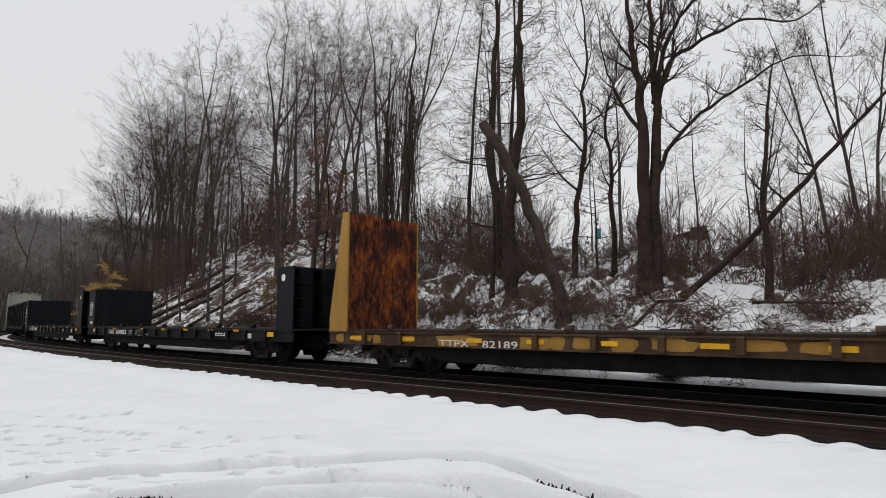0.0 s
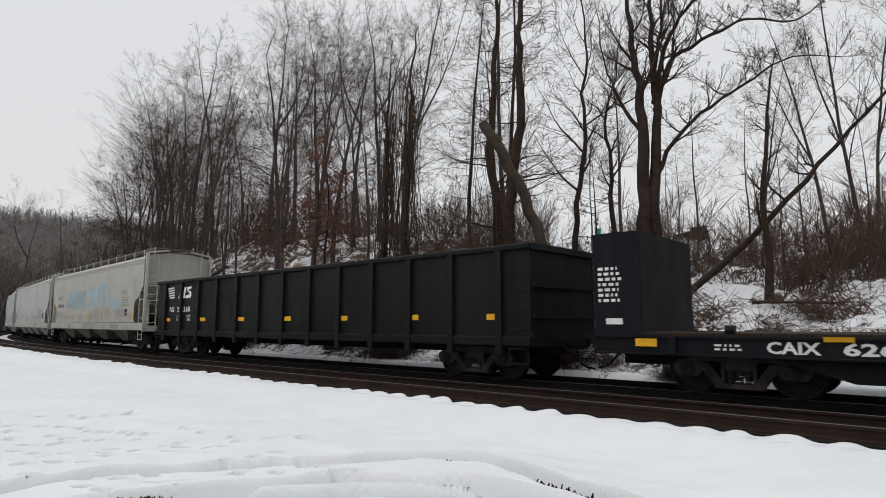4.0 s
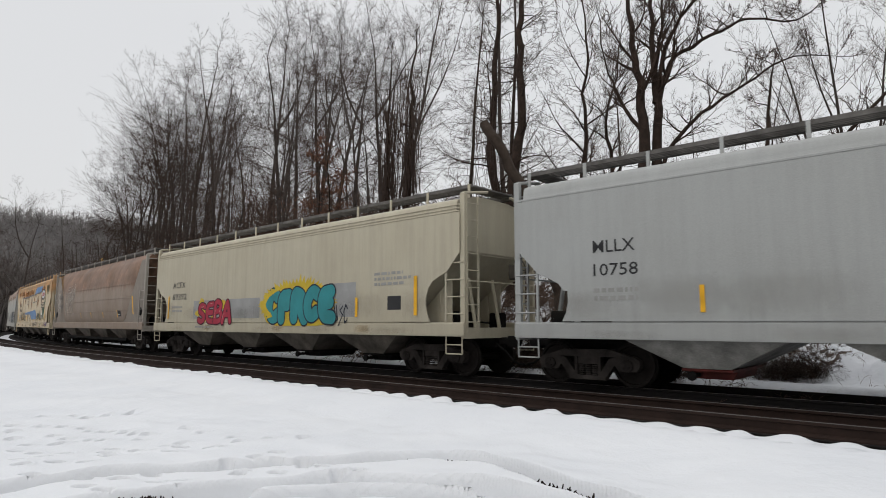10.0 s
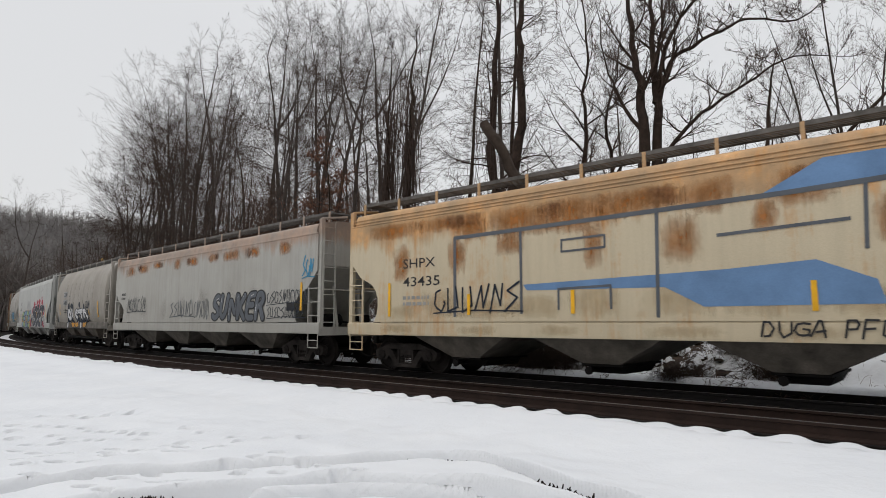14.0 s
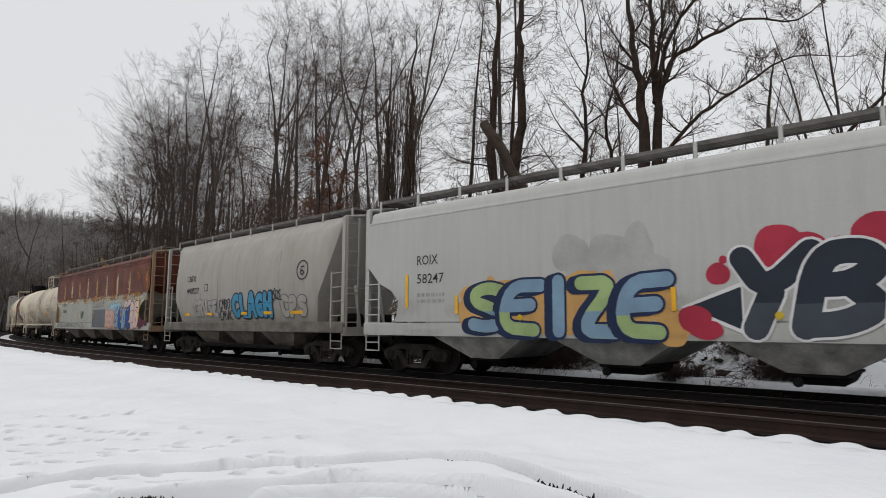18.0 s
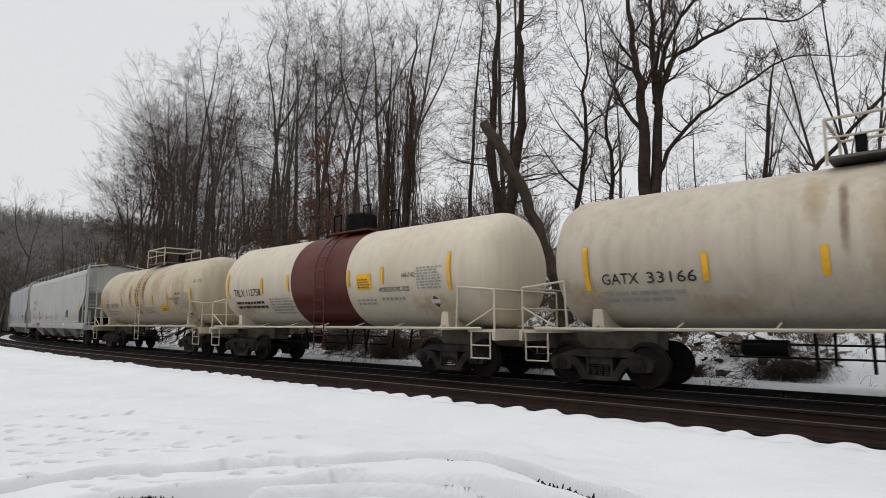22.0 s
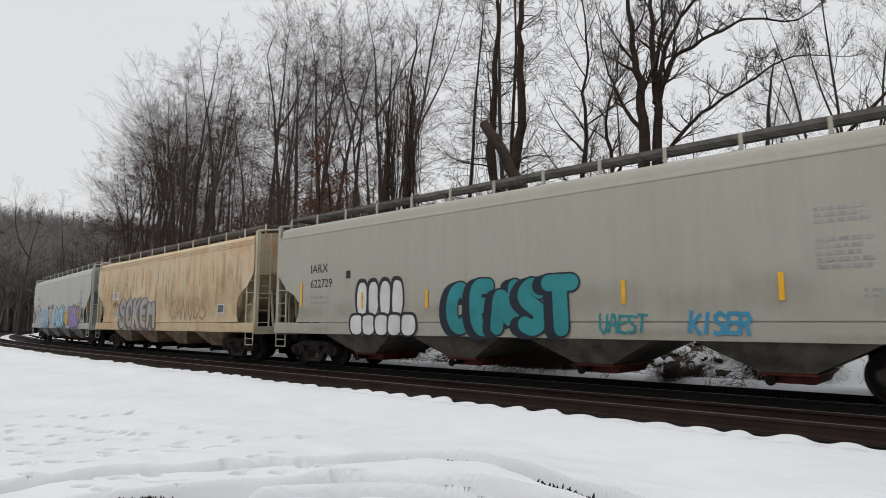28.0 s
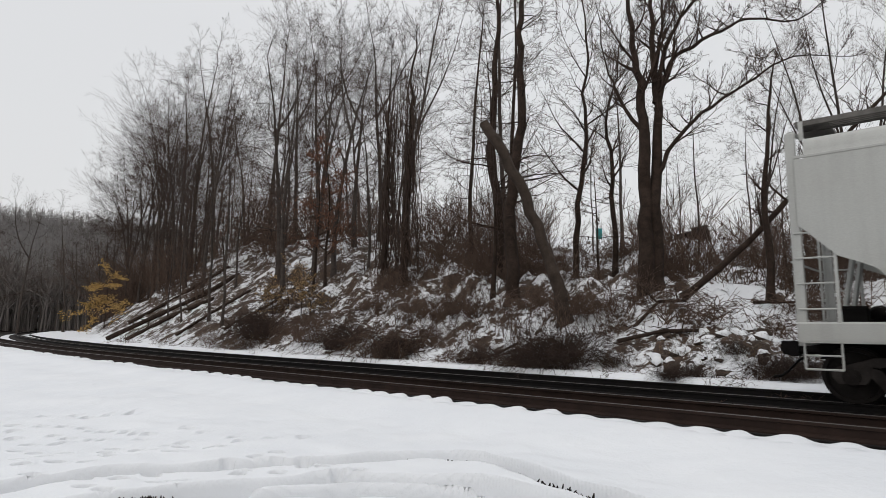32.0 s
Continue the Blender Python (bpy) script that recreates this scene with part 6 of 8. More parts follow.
def house(x, y, w, dp, h, roof, wall_mat, roof_mat, label, turn):
    z = float(land(np.array([x]), np.array([y]))[0])
    t = thing("house", label, "house", at=pose(x, y, z - 0.5, 0, 0, turn))
    part("wall", Build().box((0, 0, h / 2), (w, dp, h)), wall_mat, t)
    part("roof", Build().prism([(-w / 2 - 0.3, h), (w / 2 + 0.3, h), (0, h + roof)], -dp / 2 - 0.3, dp / 2 + 0.3), roof_mat, t)
    for i in (-1, 1):
        part("window", Build().box((i * w * 0.25, -dp / 2 - 0.02, h * 0.55), (0.9, 0.06, 1.1)), IRON, t)


DARKWALL = plain("dark_board_wall", (0.05, 0.042, 0.04), 0.9, var=0.4, scale=1)
PALEWALL = plain("pale_board_wall", (0.5, 0.5, 0.5), 0.8, var=0.2, scale=1)
house(27.3, 67.5, 1.6, 1.8, 1.2, 0.25, DARKWALL, DARKWALL, "small dark wooden shed beyond the snowy field", 15)
house(28.7, 66.9, 1.0, 1.4, 2.0, 0.15, DARKWALL, DARKWALL, "narrow dark wooden shed beyond the snowy field", 15)
TEAL = plain("teal_plastic", (0.03, 0.22, 0.22), 0.5, var=0.2)
fz = thing("field_fence", "low dark post and rail fence across the snowy field", "fence")
fx = [(60.5 + 0.25 * i, radians(9.0 + 1.15 * i)) for i in range(22)]
fp = [Vector((r * math.sin(a), r * math.cos(a), float(land(np.array([r * math.sin(a)]), np.array([r * math.cos(a)]))[0]))) for r, a in fx]
for p in fp:
    part("post", Build().box((p.x, p.y, p.z + 0.25), (0.09, 0.09, 0.8)), TIE, fz)
for p, q in zip(fp, fp[1:]):
    part("rail", Build().bar(p + Vector((0, 0, 0.55)), q + Vector((0, 0, 0.55)), 0.035, 5), TIE, fz)
# a portable toilet, scaled down because it is placed nearer than it stands
bn = thing("portable_toilet", "teal portable toilet on the snowy field, built small", "bin", at=facing(16.0, 61.5, 0.05))
part("body", Build().box((0, 0, 0.65), (0.62, 0.7, 1.3), ch=0.05), TEAL, bn)
part("lid", Build().box((0, 0, 1.34), (0.68, 0.76, 0.08), ch=0.02), TEAL, bn)
house(-93, 142, 6, 6, 5.0, 2.0, PALEWALL, SNOW, "pale house with a snowy roof in the valley", 30)


# ---------------------------------------------------------------- lettering, reflectors and graffiti on the cars
def flatpaint(name, col, rough=0.55):
    return plain(name, col, rough, var=0.22, scale=1.5, bump=0.05)


TEAL = flatpaint("teal_spray_paint", (0.03, 0.22, 0.24))
SKY = flatpaint("pale_blue_spray_paint", (0.28, 0.45, 0.53))
BLUE = flatpaint("blue_spray_paint", (0.045, 0.22, 0.36))
DEEP = flatpaint("deep_blue_spray_paint", (0.012, 0.055, 0.22))
PANELBLUE = flatpaint("panel_blue_paint", (0.13, 0.23, 0.40))
CRIMSON = flatpaint("crimson_spray_paint", (0.33, 0.025, 0.05))
MAROON = flatpaint("maroon_spray_paint", (0.07, 0.012, 0.022))
SEABLUE = flatpaint("deep_sea_blue_spray_paint", (0.02, 0.075, 0.13))
NAVY = flatpaint("navy_spray_paint", (0.018, 0.024, 0.036))
PINK = flatpaint("pale_pink_spray_paint", (0.50, 0.33, 0.27))
LIME = flatpaint("lime_spray_paint", (0.29, 0.39, 0.17))
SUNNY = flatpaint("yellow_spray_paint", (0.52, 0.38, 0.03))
APRICOT = flatpaint("apricot_spray_paint", (0.50, 0.29, 0.10))
AMBER = flatpaint("amber_spray_paint", (0.50, 0.24, 0.03))
LILAC = flatpaint("lilac_spray_paint", (0.25, 0.195, 0.36))
LEAFGREEN = flatpaint("dark_green_spray_paint", (0.012, 0.07, 0.035))
SKYBLUE = flatpaint("light_blue_spray_paint", (0.17, 0.27, 0.37))
SKYPALE = flatpaint("frosty_blue_spray_paint", (0.36, 0.45, 0.54))
DEEPNAVY = flatpaint("dark_navy_spray_paint", (0.012, 0.022, 0.06))
NAVYPALE = flatpaint("dusty_navy_spray_paint", (0.045, 0.055, 0.07))
PINKPALE = flatpaint("shell_pink_spray_paint", (0.55, 0.44, 0.40))
REDPALE = flatpaint("faded_red_spray_paint", (0.38, 0.14, 0.10))
SILVERPALE = flatpaint("pale_silver_spray_paint", (0.40, 0.34, 0.27))
TANPALE = flatpaint("tan_spray_paint", (0.29, 0.215, 0.14))
CHALK = flatpaint("white_spray_paint", (0.58, 0.58, 0.59))
SILVER = flatpaint("silver_spray_paint", (0.33, 0.31, 0.29))
PATCH = flatpaint("grey_cover_paint", (0.285, 0.288, 0.285))
PATCHPALE = flatpaint("pale_cover_paint", (0.335, 0.338, 0.33))
SLATE = flatpaint("slate_cover_paint", (0.10, 0.11, 0.125))
FADED = flatpaint("faded_blue_spray_paint", (0.29, 0.385, 0.415))
VIOLET = flatpaint("violet_spray_paint", (0.12, 0.06, 0.24))
REDINK = flatpaint("red_lettering", (0.35, 0.03, 0.03))


# letters as single strokes in a unit square
ARC = [(0.95, 0.85), (0.6, 1.0), (0.2, 0.88), (0.02, 0.5), (0.2, 0.12), (0.6, 0.0), (0.95, 0.15)]
RING = [(0.5, 1.0), (0.14, 0.85), (0.0, 0.5), (0.14, 0.15), (0.5, 0.0), (0.86, 0.15), (1.0, 0.5), (0.86, 0.85), (0.5, 1.0)]
SNAKE = [(0.95, 0.88), (0.55, 1.0), (0.12, 0.85), (0.12, 0.62), (0.5, 0.52), (0.88, 0.38), (0.88, 0.14), (0.45, 0.0), (0.05, 0.12)]
STROKES = {
    "A": [[(0.0, 0.0), (0.42, 1.0), (0.58, 1.0), (1.0, 0.0)], [(0.2, 0.36), (0.8, 0.36)]],
    "B": [[(0.05, 0.0), (0.05, 1.0), (0.6, 1.0), (0.85, 0.78), (0.6, 0.54), (0.1, 0.52)], [(0.6, 0.54), (0.98, 0.28), (0.65, 0.0), (0.05, 0.0)]],
    "C": [ARC], "D": [[(0.05, 0.0), (0.05, 1.0), (0.55, 0.95), (0.95, 0.5), (0.55, 0.05), (0.05, 0.0)]],
    "E": [[(0.95, 1.0), (0.08, 0.97), (0.05, 0.03), (0.98, 0.0)], [(0.08, 0.52), (0.8, 0.55)]],
    "F": [[(0.95, 1.0), (0.08, 0.97), (0.05, 0.0)], [(0.08, 0.52), (0.75, 0.55)]],
    "G": [ARC + [(0.98, 0.45), (0.6, 0.45)]], "H": [[(0.05, 1.0), (0.05, 0.0)], [(0.95, 1.0), (0.95, 0.0)], [(0.05, 0.5), (0.95, 0.52)]],
    "I": [[(0.5, 1.0), (0.5, 0.0)]], "K": [[(0.05, 1.0), (0.05, 0.0)], [(0.95, 1.0), (0.2, 0.48), (1.0, 0.0)]],
    "L": [[(0.1, 1.0), (0.08, 0.03), (0.98, 0.0)]], "M": [[(0.0, 0.0), (0.12, 1.0), (0.5, 0.4), (0.88, 1.0), (1.0, 0.0)]],
    "N": [[(0.05, 0.0), (0.08, 1.0), (0.92, 0.0), (0.95, 1.0)]], "O": [RING],
    "P": [[(0.08, 0.0), (0.08, 1.0), (0.7, 0.98), (0.95, 0.75), (0.7, 0.5), (0.1, 0.48)]],
    "R": [[(0.06, 0.0), (0.06, 1.0), (0.7, 0.98), (0.92, 0.75), (0.65, 0.52), (0.1, 0.5)], [(0.5, 0.5), (1.0, 0.0)]],
    "S": [SNAKE], "T": [[(0.0, 0.97), (1.0, 1.0)], [(0.5, 0.97), (0.5, 0.0)]], "U": [[(0.05, 1.0), (0.08, 0.25), (0.5, 0.0), (0.9, 0.25), (0.95, 1.0)]],
    "V": [[(0.0, 1.0), (0.5, 0.0), (1.0, 1.0)]], "W": [[(0.0, 1.0), (0.25, 0.0), (0.5, 0.7), (0.75, 0.0), (1.0, 1.0)]],
    "X": [[(0.0, 1.0), (1.0, 0.0)], [(1.0, 1.0), (0.0, 0.0)]], "Y": [[(0.0, 1.0), (0.5, 0.5), (1.0, 1.0)], [(0.5, 0.5), (0.45, 0.0)]],
    "Z": [[(0.0, 1.0), (0.95, 0.97), (0.05, 0.03), (1.0, 0.0)]], "!": [[(0.5, 1.0), (0.45, 0.4)], [(0.45, 0.12), (0.47, 0.06)]], "?": [[(0.1, 0.8), (0.5, 1.0), (0.9, 0.75), (0.5, 0.45), (0.5, 0.3)], [(0.5, 0.08), (0.5, 0.04)]]}


def eased(p):
    """A stroke with its bends rounded off."""
    for _ in range(2):
        p = [p[0]] + [q for a, b in zip(p, p[1:]) for q in ((a[0] * 0.75 + b[0] * 0.25, a[1] * 0.75 + b[1] * 0.25), (a[0] * 0.25 + b[0] * 0.75, a[1] * 0.25 + b[1] * 0.75))] + [p[-1]]
    out = [p[0]]
    for a, b in zip(p, p[1:]):       # short pieces, so that they follow a curved side
        n = max(1, math.ceil(math.hypot(b[0] - a[0], b[1] - a[1]) / 0.14))
        out += [(a[0] + (b[0] - a[0]) * i / n, a[1] + (b[1] - a[1]) * i / n) for i in range(1, n + 1)]
    return out


class Skin:
    """Flat shapes laid on the side of a car, a hair proud of it."""

    def __init__(self, key):
        self.car, self.w = CARS[key][0], SKIN[key]
        self.off = {"g66": 0.65, "tilx": 1.1, "g59": 1.0, "simx": 0.44, "ttpx": -0.16, "nahx": -0.325, "ac69": -0.2, "equx": -0.175, "acfx": -0.125, "crix": 0.1, "iarx": 0.125, "rust": 0.125, "ctsx": 0.1, "cbfx": -0.09, "roix": 0.075, "mllx": -0.05, "shpx": -0.125}.get(key, 0.0)

    def at(self, u, z, lift):
        return (u + self.off, -(self.w(z) + lift), z)

    def lay(self, name, mat, polys, lift=0.004, label=""):
        b = Build()
        for i, p in enumerate(polys):
            b.face_set([self.at(u, z, lift + 0.0003 * i) for u, z in p], [tuple(range(len(p)))])
        return part(name, b, mat, self.car, label)

    def rect(self, name, mat, u0, z0, u1, z1, lift=0.004, n=1, label=""):
        q = np.linspace(z0, z1, n + 1)
        return self.lay(name, mat, [[(u0, a), (u1, a), (u1, c), (u0, c)] for a, c in zip(q, q[1:])], lift, label)

    def stripe(self, u, z0, z1, w=0.11):
        self.rect("reflector", YELLOW, u, z0, u + w, z1, 0.024, 4 if z1 - z0 > 0.3 else 1, "yellow reflective strip")

    def stripes(self, us, z0=1.52, z1=2.02, w=0.09):
        for u in us:
            self.stripe(u, z0, z1, w)

    def text(self, words, u, z, high, mat, wide=None, name="lettering", fat=0.004, lift=0.006, label="car lettering"):
        """Words with their lower left corner at u, z."""
        cu = bpy.data.curves.new("words", "FONT")
        cu.body, cu.resolution_u, cu.offset = words, 2, fat
        ob = bpy.data.objects.new("words", cu)
        me = bpy.data.meshes.new_from_object(ob)
        bpy.data.objects.remove(ob)
        v = np.empty(len(me.vertices) * 3)
        me.vertices.foreach_get("co", v)
        v = v.reshape(-1, 3)
        lo, hi = v.min(0), v.max(0)
        k = high / (hi[1] - lo[1])
        kx = wide / (hi[0] - lo[0]) if wide else k
        out = [self.at(u + (p[0] - lo[0]) * kx, z + (p[1] - lo[1]) * k, lift) for p in v]
        me.vertices.foreach_set("co", np.array(out).ravel())
        me.materials.clear()
        me.materials.append(mat)
        me.update()
        ob = part(name, me, mat, self.car, label)
        return ob

    def bars(self, u0, z0, u1, z1, rows, mat, seed=0, name="small_print"):
        g = random.Random(seed)
        polys, h = [], (z1 - z0) / rows
        for i in range(rows):
            z, u = z1 - h * (i + 1), u0
            end = u1 - g.random() * 0.25 * (u1 - u0)
            while u < end:
                w = min(g.uniform(0.05, 0.22) * (u1 - u0 + 0.4) * 0.6, end - u)
                polys.append([(u, z), (u + w, z), (u + w, z + h * 0.55), (u, z + h * 0.55)])
                u += w + 0.05
        self.lay(name, mat, polys, 0.005)["kind"] = "stuff"

    def ribbon(self, pts, w):
        out = []
        for (a, b), (c, d) in zip(pts, pts[1:]):
            l = math.hypot(c - a, d - b) + 1e-6
            nx, nz = -(d - b) / l * w / 2, (c - a) / l * w / 2
            ex, ez = (c - a) / l * w * 0.3, (d - b) / l * w * 0.3
            out.append([(a - nx - ex, b - nz - ez), (c - nx + ex, d - nz + ez), (c + nx + ex, d + nz + ez), (a + nx - ex, b + nz - ez)])
        return out

    def tag(self, u0, z0, u1, z1, mat, seed, w=0.035, n=5, name="graffiti_tag"):
        """A quick hand-sprayed scrawl."""
        g = random.Random(seed)
        polys, step = [], (u1 - u0) / n
        for i in range(n):
            u = u0 + step * (i + 0.5)
            kind = g.randint(0, 3)
            if kind == 0:
                pts = [(u + step * 0.42 * math.cos(a), (z0 + z1) / 2 + (z1 - z0) * 0.42 * math.sin(a)) for a in np.linspace(g.uniform(0, 2), g.uniform(5, 7), 10)]
            elif kind == 1:
                pts = [(u - step * 0.4, z0), (u - step * 0.1, z1), (u + step * 0.15, z0 + 0.1), (u + step * 0.5, z1 * 0.95 + z0 * 0.05)]
            elif kind == 2:
                pts = [(u - step * 0.3, z1), (u - step * 0.35, z0), (u + step * 0.3, z0 + (z1 - z0) * 0.2), (u + step * 0.2, z1)]
            else:
                pts = [(u + step * 0.4, z1), (u - step * 0.3, z1 * 0.7 + z0 * 0.3), (u + step * 0.35, z1 * 0.4 + z0 * 0.6), (u - step * 0.4, z0)]
            polys += self.ribbon([(a + g.gauss(0, step * 0.06), b + g.gauss(0, (z1 - z0) * 0.05)) for a, b in pts], w)
        polys += self.ribbon([(u0, z0 - 0.03), ((u0 + u1) / 2, z0 + 0.03), (u1 + 0.1, z0 - 0.01)], w * 0.7) if g.random() < 0.5 else []
        self.lay(name, mat, polys, 0.009)

    def blob(self, cx, cz, w, h, g, power=2.6, rough=0.07, n=22):
        out = []
        ph = g.uniform(0, 6.28)
        for i in range(n):
            a = 6.28319 * i / n
            c, s = math.cos(a), math.sin(a)
            r = 1 + rough * math.sin(3 * a + ph) + rough * 0.6 * math.sin(5 * a + 2 * ph)
            out.append((cx + w / 2 * r * math.copysign(abs(c) ** (2 / power), c), cz + h / 2 * r * math.copysign(abs(s) ** (2 / power), s)))
        return out

    def strokes(self, u0, z0, u1, z1, n, fills, line, seed, lean=0.12, grow=0.07, edge=None, name="graffiti"):
        """A piece of angular letters with jagged arms."""
        g = random.Random(seed)
        step = (u1 - u0) / n
        outs, ins, rims, cuts, cut = [], [], [], [], [0]
        for i in range(n):
            c = u0 + step * (i + 0.5)
            h = z1 - z0
            w = step * 0.21
            stems = [[(c - step * 0.38, z0), (c - step * 0.30 + lean, z1 - h * g.uniform(0, 0.12))], [(c + step * 0.28, z0 + h * g.uniform(0, 0.1)), (c + step * 0.30 + lean, z1)]]
            kind = g.randint(0, 3)
            stems.append([(c - step * 0.36, z0 + h * (0.12 if kind == 0 else 0.5)), (c + step * 0.40, z0 + h * (0.15 if kind == 0 else 0.55))])
            if kind != 1:
                stems.append([(c - step * 0.30 + lean, z1 - h * 0.12), (c + step * 0.36 + lean, z1 - h * 0.14)])
            if kind == 2:
                stems.append([(c - step * 0.3, z0 + h * 0.5), (c + step * 0.5, z0 + 0.02)])
            if g.random() < 0.6:
                stems.append([(c + step * 0.3, z0 + h * 0.3), (c + step * 0.75, z0 + h * g.uniform(-0.08, 0.25))])
            for s in stems:
                if edge:
                    rims += self.ribbon(s, w + grow * 2 + 0.09)
                outs += self.ribbon(s, w + grow * 2)
                ins += self.ribbon(s, w)
            cut.append(len(outs))
        if edge:
            self.lay("graffiti_edge", edge, rims, 0.002)
        for j in range(n):
            base = self.lay("graffiti_letter", line, outs[cut[j]:cut[j + 1]], 0.006 + 0.0003 * cut[j], "sprayed graffiti letter")
            self.lay("letter_fill", fills[j % len(fills)], ins[cut[j]:cut[j + 1]], 0.0175 + 0.0003 * cut[j]).parent = base
        return self

    def word(self, letters, u0, z0, u1, z1, fat, fill, line, grow=0.05, low=None, lean=0.0, seed=1, glint=None, cast=None, lap=1.12, arch=0.0, lift=0.005, name="graffiti_letter"):
        """Hand-sprayed letters: each has a dark outline under a fill of thick rounded strokes; low tints its lower half, cast throws a block shadow."""
        g = random.Random(seed)
        n = len(letters)
        step = (u1 - u0) / n
        for i, ch in enumerate(letters):
            w = (step * lap - fat) * g.uniform(0.94, 1.08)
            up = arch * math.sin(3.1416 * (i + 0.5) / n)
            x, h = u0 + step * i + fat / 2 + g.gauss(0, step * 0.02), (z1 - z0 - fat) * g.uniform(0.93, 1.05) + up
            y = z0 + fat / 2 + (z1 - z0) * g.gauss(0, 0.015)
            turn = g.gauss(0, 0.07)

            def put(p):
                a, b = p[0] + g.gauss(0, 0.02), p[1] + g.gauss(0, 0.02)
                return x + a * w + lean * b * h + turn * (b - 0.5) * h, y + b * h

            lines = [eased([put(p) for p in stroke]) for stroke in STROKES.get(ch, STROKES["O"])]
            o = lift + 0.0034 * i

            def body(width, dx=0.0, dz=0.0, keep=None):
                out = []
                for q in lines:
                    q = [(a + dx, b + dz) for a, b in q]
                    for (a, b), (c, d) in zip(q, q[1:]):
                        l = math.hypot(c - a, d - b) + 1e-6
                        nx, nz = -(d - b) / l * width / 2, (c - a) / l * width / 2
                        out.append([(a - nx, b - nz), (c - nx, d - nz), (c + nx, d + nz), (a + nx, b + nz)])
                    for a, b in q:
                        out.append([(a + width / 2 * math.cos(t), b + width / 2 * math.sin(t)) for t in np.linspace(0, 5.83, 14)])
                if keep is not None:
                    out = [[(a, min(b, keep)) for a, b in p] for p in out if min(b for _, b in p) < keep - 0.01]
                return out

            if cast:
                self.flat("letter_shadow", cast, body(fat + 2 * grow, -fat * 0.55, -fat * 0.12) + body(fat + 2 * grow, -fat * 0.28, -fat * 0.06), o - 0.0012)
            base = self.flat(name, line, body(fat + 2 * grow), o, "sprayed graffiti letter")
            self.flat("letter_fill", fill[i % len(fill)], body(fat), o + 0.0014).parent = base
            if low:
                self.flat("letter_tint", low[i % len(low)], body(fat * 0.96, keep=y + h * g.uniform(0.30, 0.45)), o + 0.0024).parent = base
            cuts = []
            for q in lines[:2]:
                (a, b), (c, d) = q[0], q[len(q) // 3]
                cuts += self.ribbon([(a * 0.85 + c * 0.15 - fat * 0.22, b * 0.85 + d * 0.15 + fat * 0.18), (a * 0.45 + c * 0.55 - fat * 0.22, b * 0.45 + d * 0.55 + fat * 0.18)], max(0.018, fat * 0.09))
            if glint:
                self.flat("letter_glint", glint, cuts, o + 0.0034).parent = base
        return self

    def flat(self, name, mat, polys, lift, label=""):
        """Shapes of one colour that overlap, a hair's breadth apart."""
        b = Build()
        for i, p in enumerate(polys):
            b.face_set([self.at(u, z, lift + 0.00001 * i) for u, z in p], [tuple(range(len(p)))])
        return part(name, b, mat, self.car, label)

    def scrawl(self, letters, u0, z0, u1, z1, mat, w=0.03, seed=1, lean=0.1, lift=0.009, name="graffiti_tag"):
        """A hand-written tag in thin strokes."""
        g = random.Random(seed)
        n = max(len(letters), 1)
        step, polys = (u1 - u0) / n, []
        for i, ch in enumerate(letters):
            for stroke in STROKES.get(ch, ()):
                polys += self.ribbon([(u0 + step * (i + 0.06 + 0.84 * (a + g.gauss(0, 0.05))) + lean * b * (z1 - z0), z0 + (z1 - z0) * (b + g.gauss(0, 0.05))) for a, b in stroke], w)
        return self.lay(name, mat, polys, lift)

    def splash(self, u0, z0, u1, z1, n, mat, seed, size=0.5, lift=0.003, name="sprayed_patch", power=2.3):
        g = random.Random(seed)
        for i in range(n):
            self.lay(name, mat, [self.blob(g.uniform(u0, u1), g.uniform(z0, z1), size * g.uniform(0.6, 1.4), size * g.uniform(0.5, 1.2), g, power)], lift + 0.0003 * i)


def marks(key, a, b, u, z=2.76, mat=None, high=0.25, gap=0.48, wa=None, wb=None, small=True):
    """Reporting marks and number in two lines, with the plate and weights."""
    k = Skin(key)
    mat = mat or INK
    k.text(a, u, z, high, mat, wa)
    k.text(b, u, z - gap, high, mat, wb)
    if small:
        k.bars(u, z - gap - 0.5, u + 1.0, z - gap - 0.18, 2, GREYINK, 3)
    return k


# bulkhead flats
k = Skin("ttpx")
g_ = random.Random(8)
for i in range(22):
    u = g_.uniform(-10.4, 9.6)
    w, z = g_.uniform(0.25, 0.9), 0.74 + g_.random() * 0.06
    k.lay("old_paint_patch", OLDYELLOW, [k.blob(u, z + 0.14, w, g_.uniform(0.16, 0.30), g_, 4, 0.08)], 0.003 + 0.0003 * i)
k.text("TTPX", -6.2, 0.74, 0.17, WHITE, 0.95)
k.text("82189", -4.85, 0.74, 0.17, WHITE, 1.0)
for u, w in ((-9.6, 0.5), (-7.6, 0.55), (-5.3, 0.45), (-3.6, 0.45), (-1.8, 0.35), (0.15, 0.5), (2.15, 0.4), (4.2, 0.45), (6.3, 0.45), (8.4, 0.45)):
    k.rect("reflector", YELLOW, u, 0.86, u + w, 0.96, 0.02, label="yellow reflective strip")
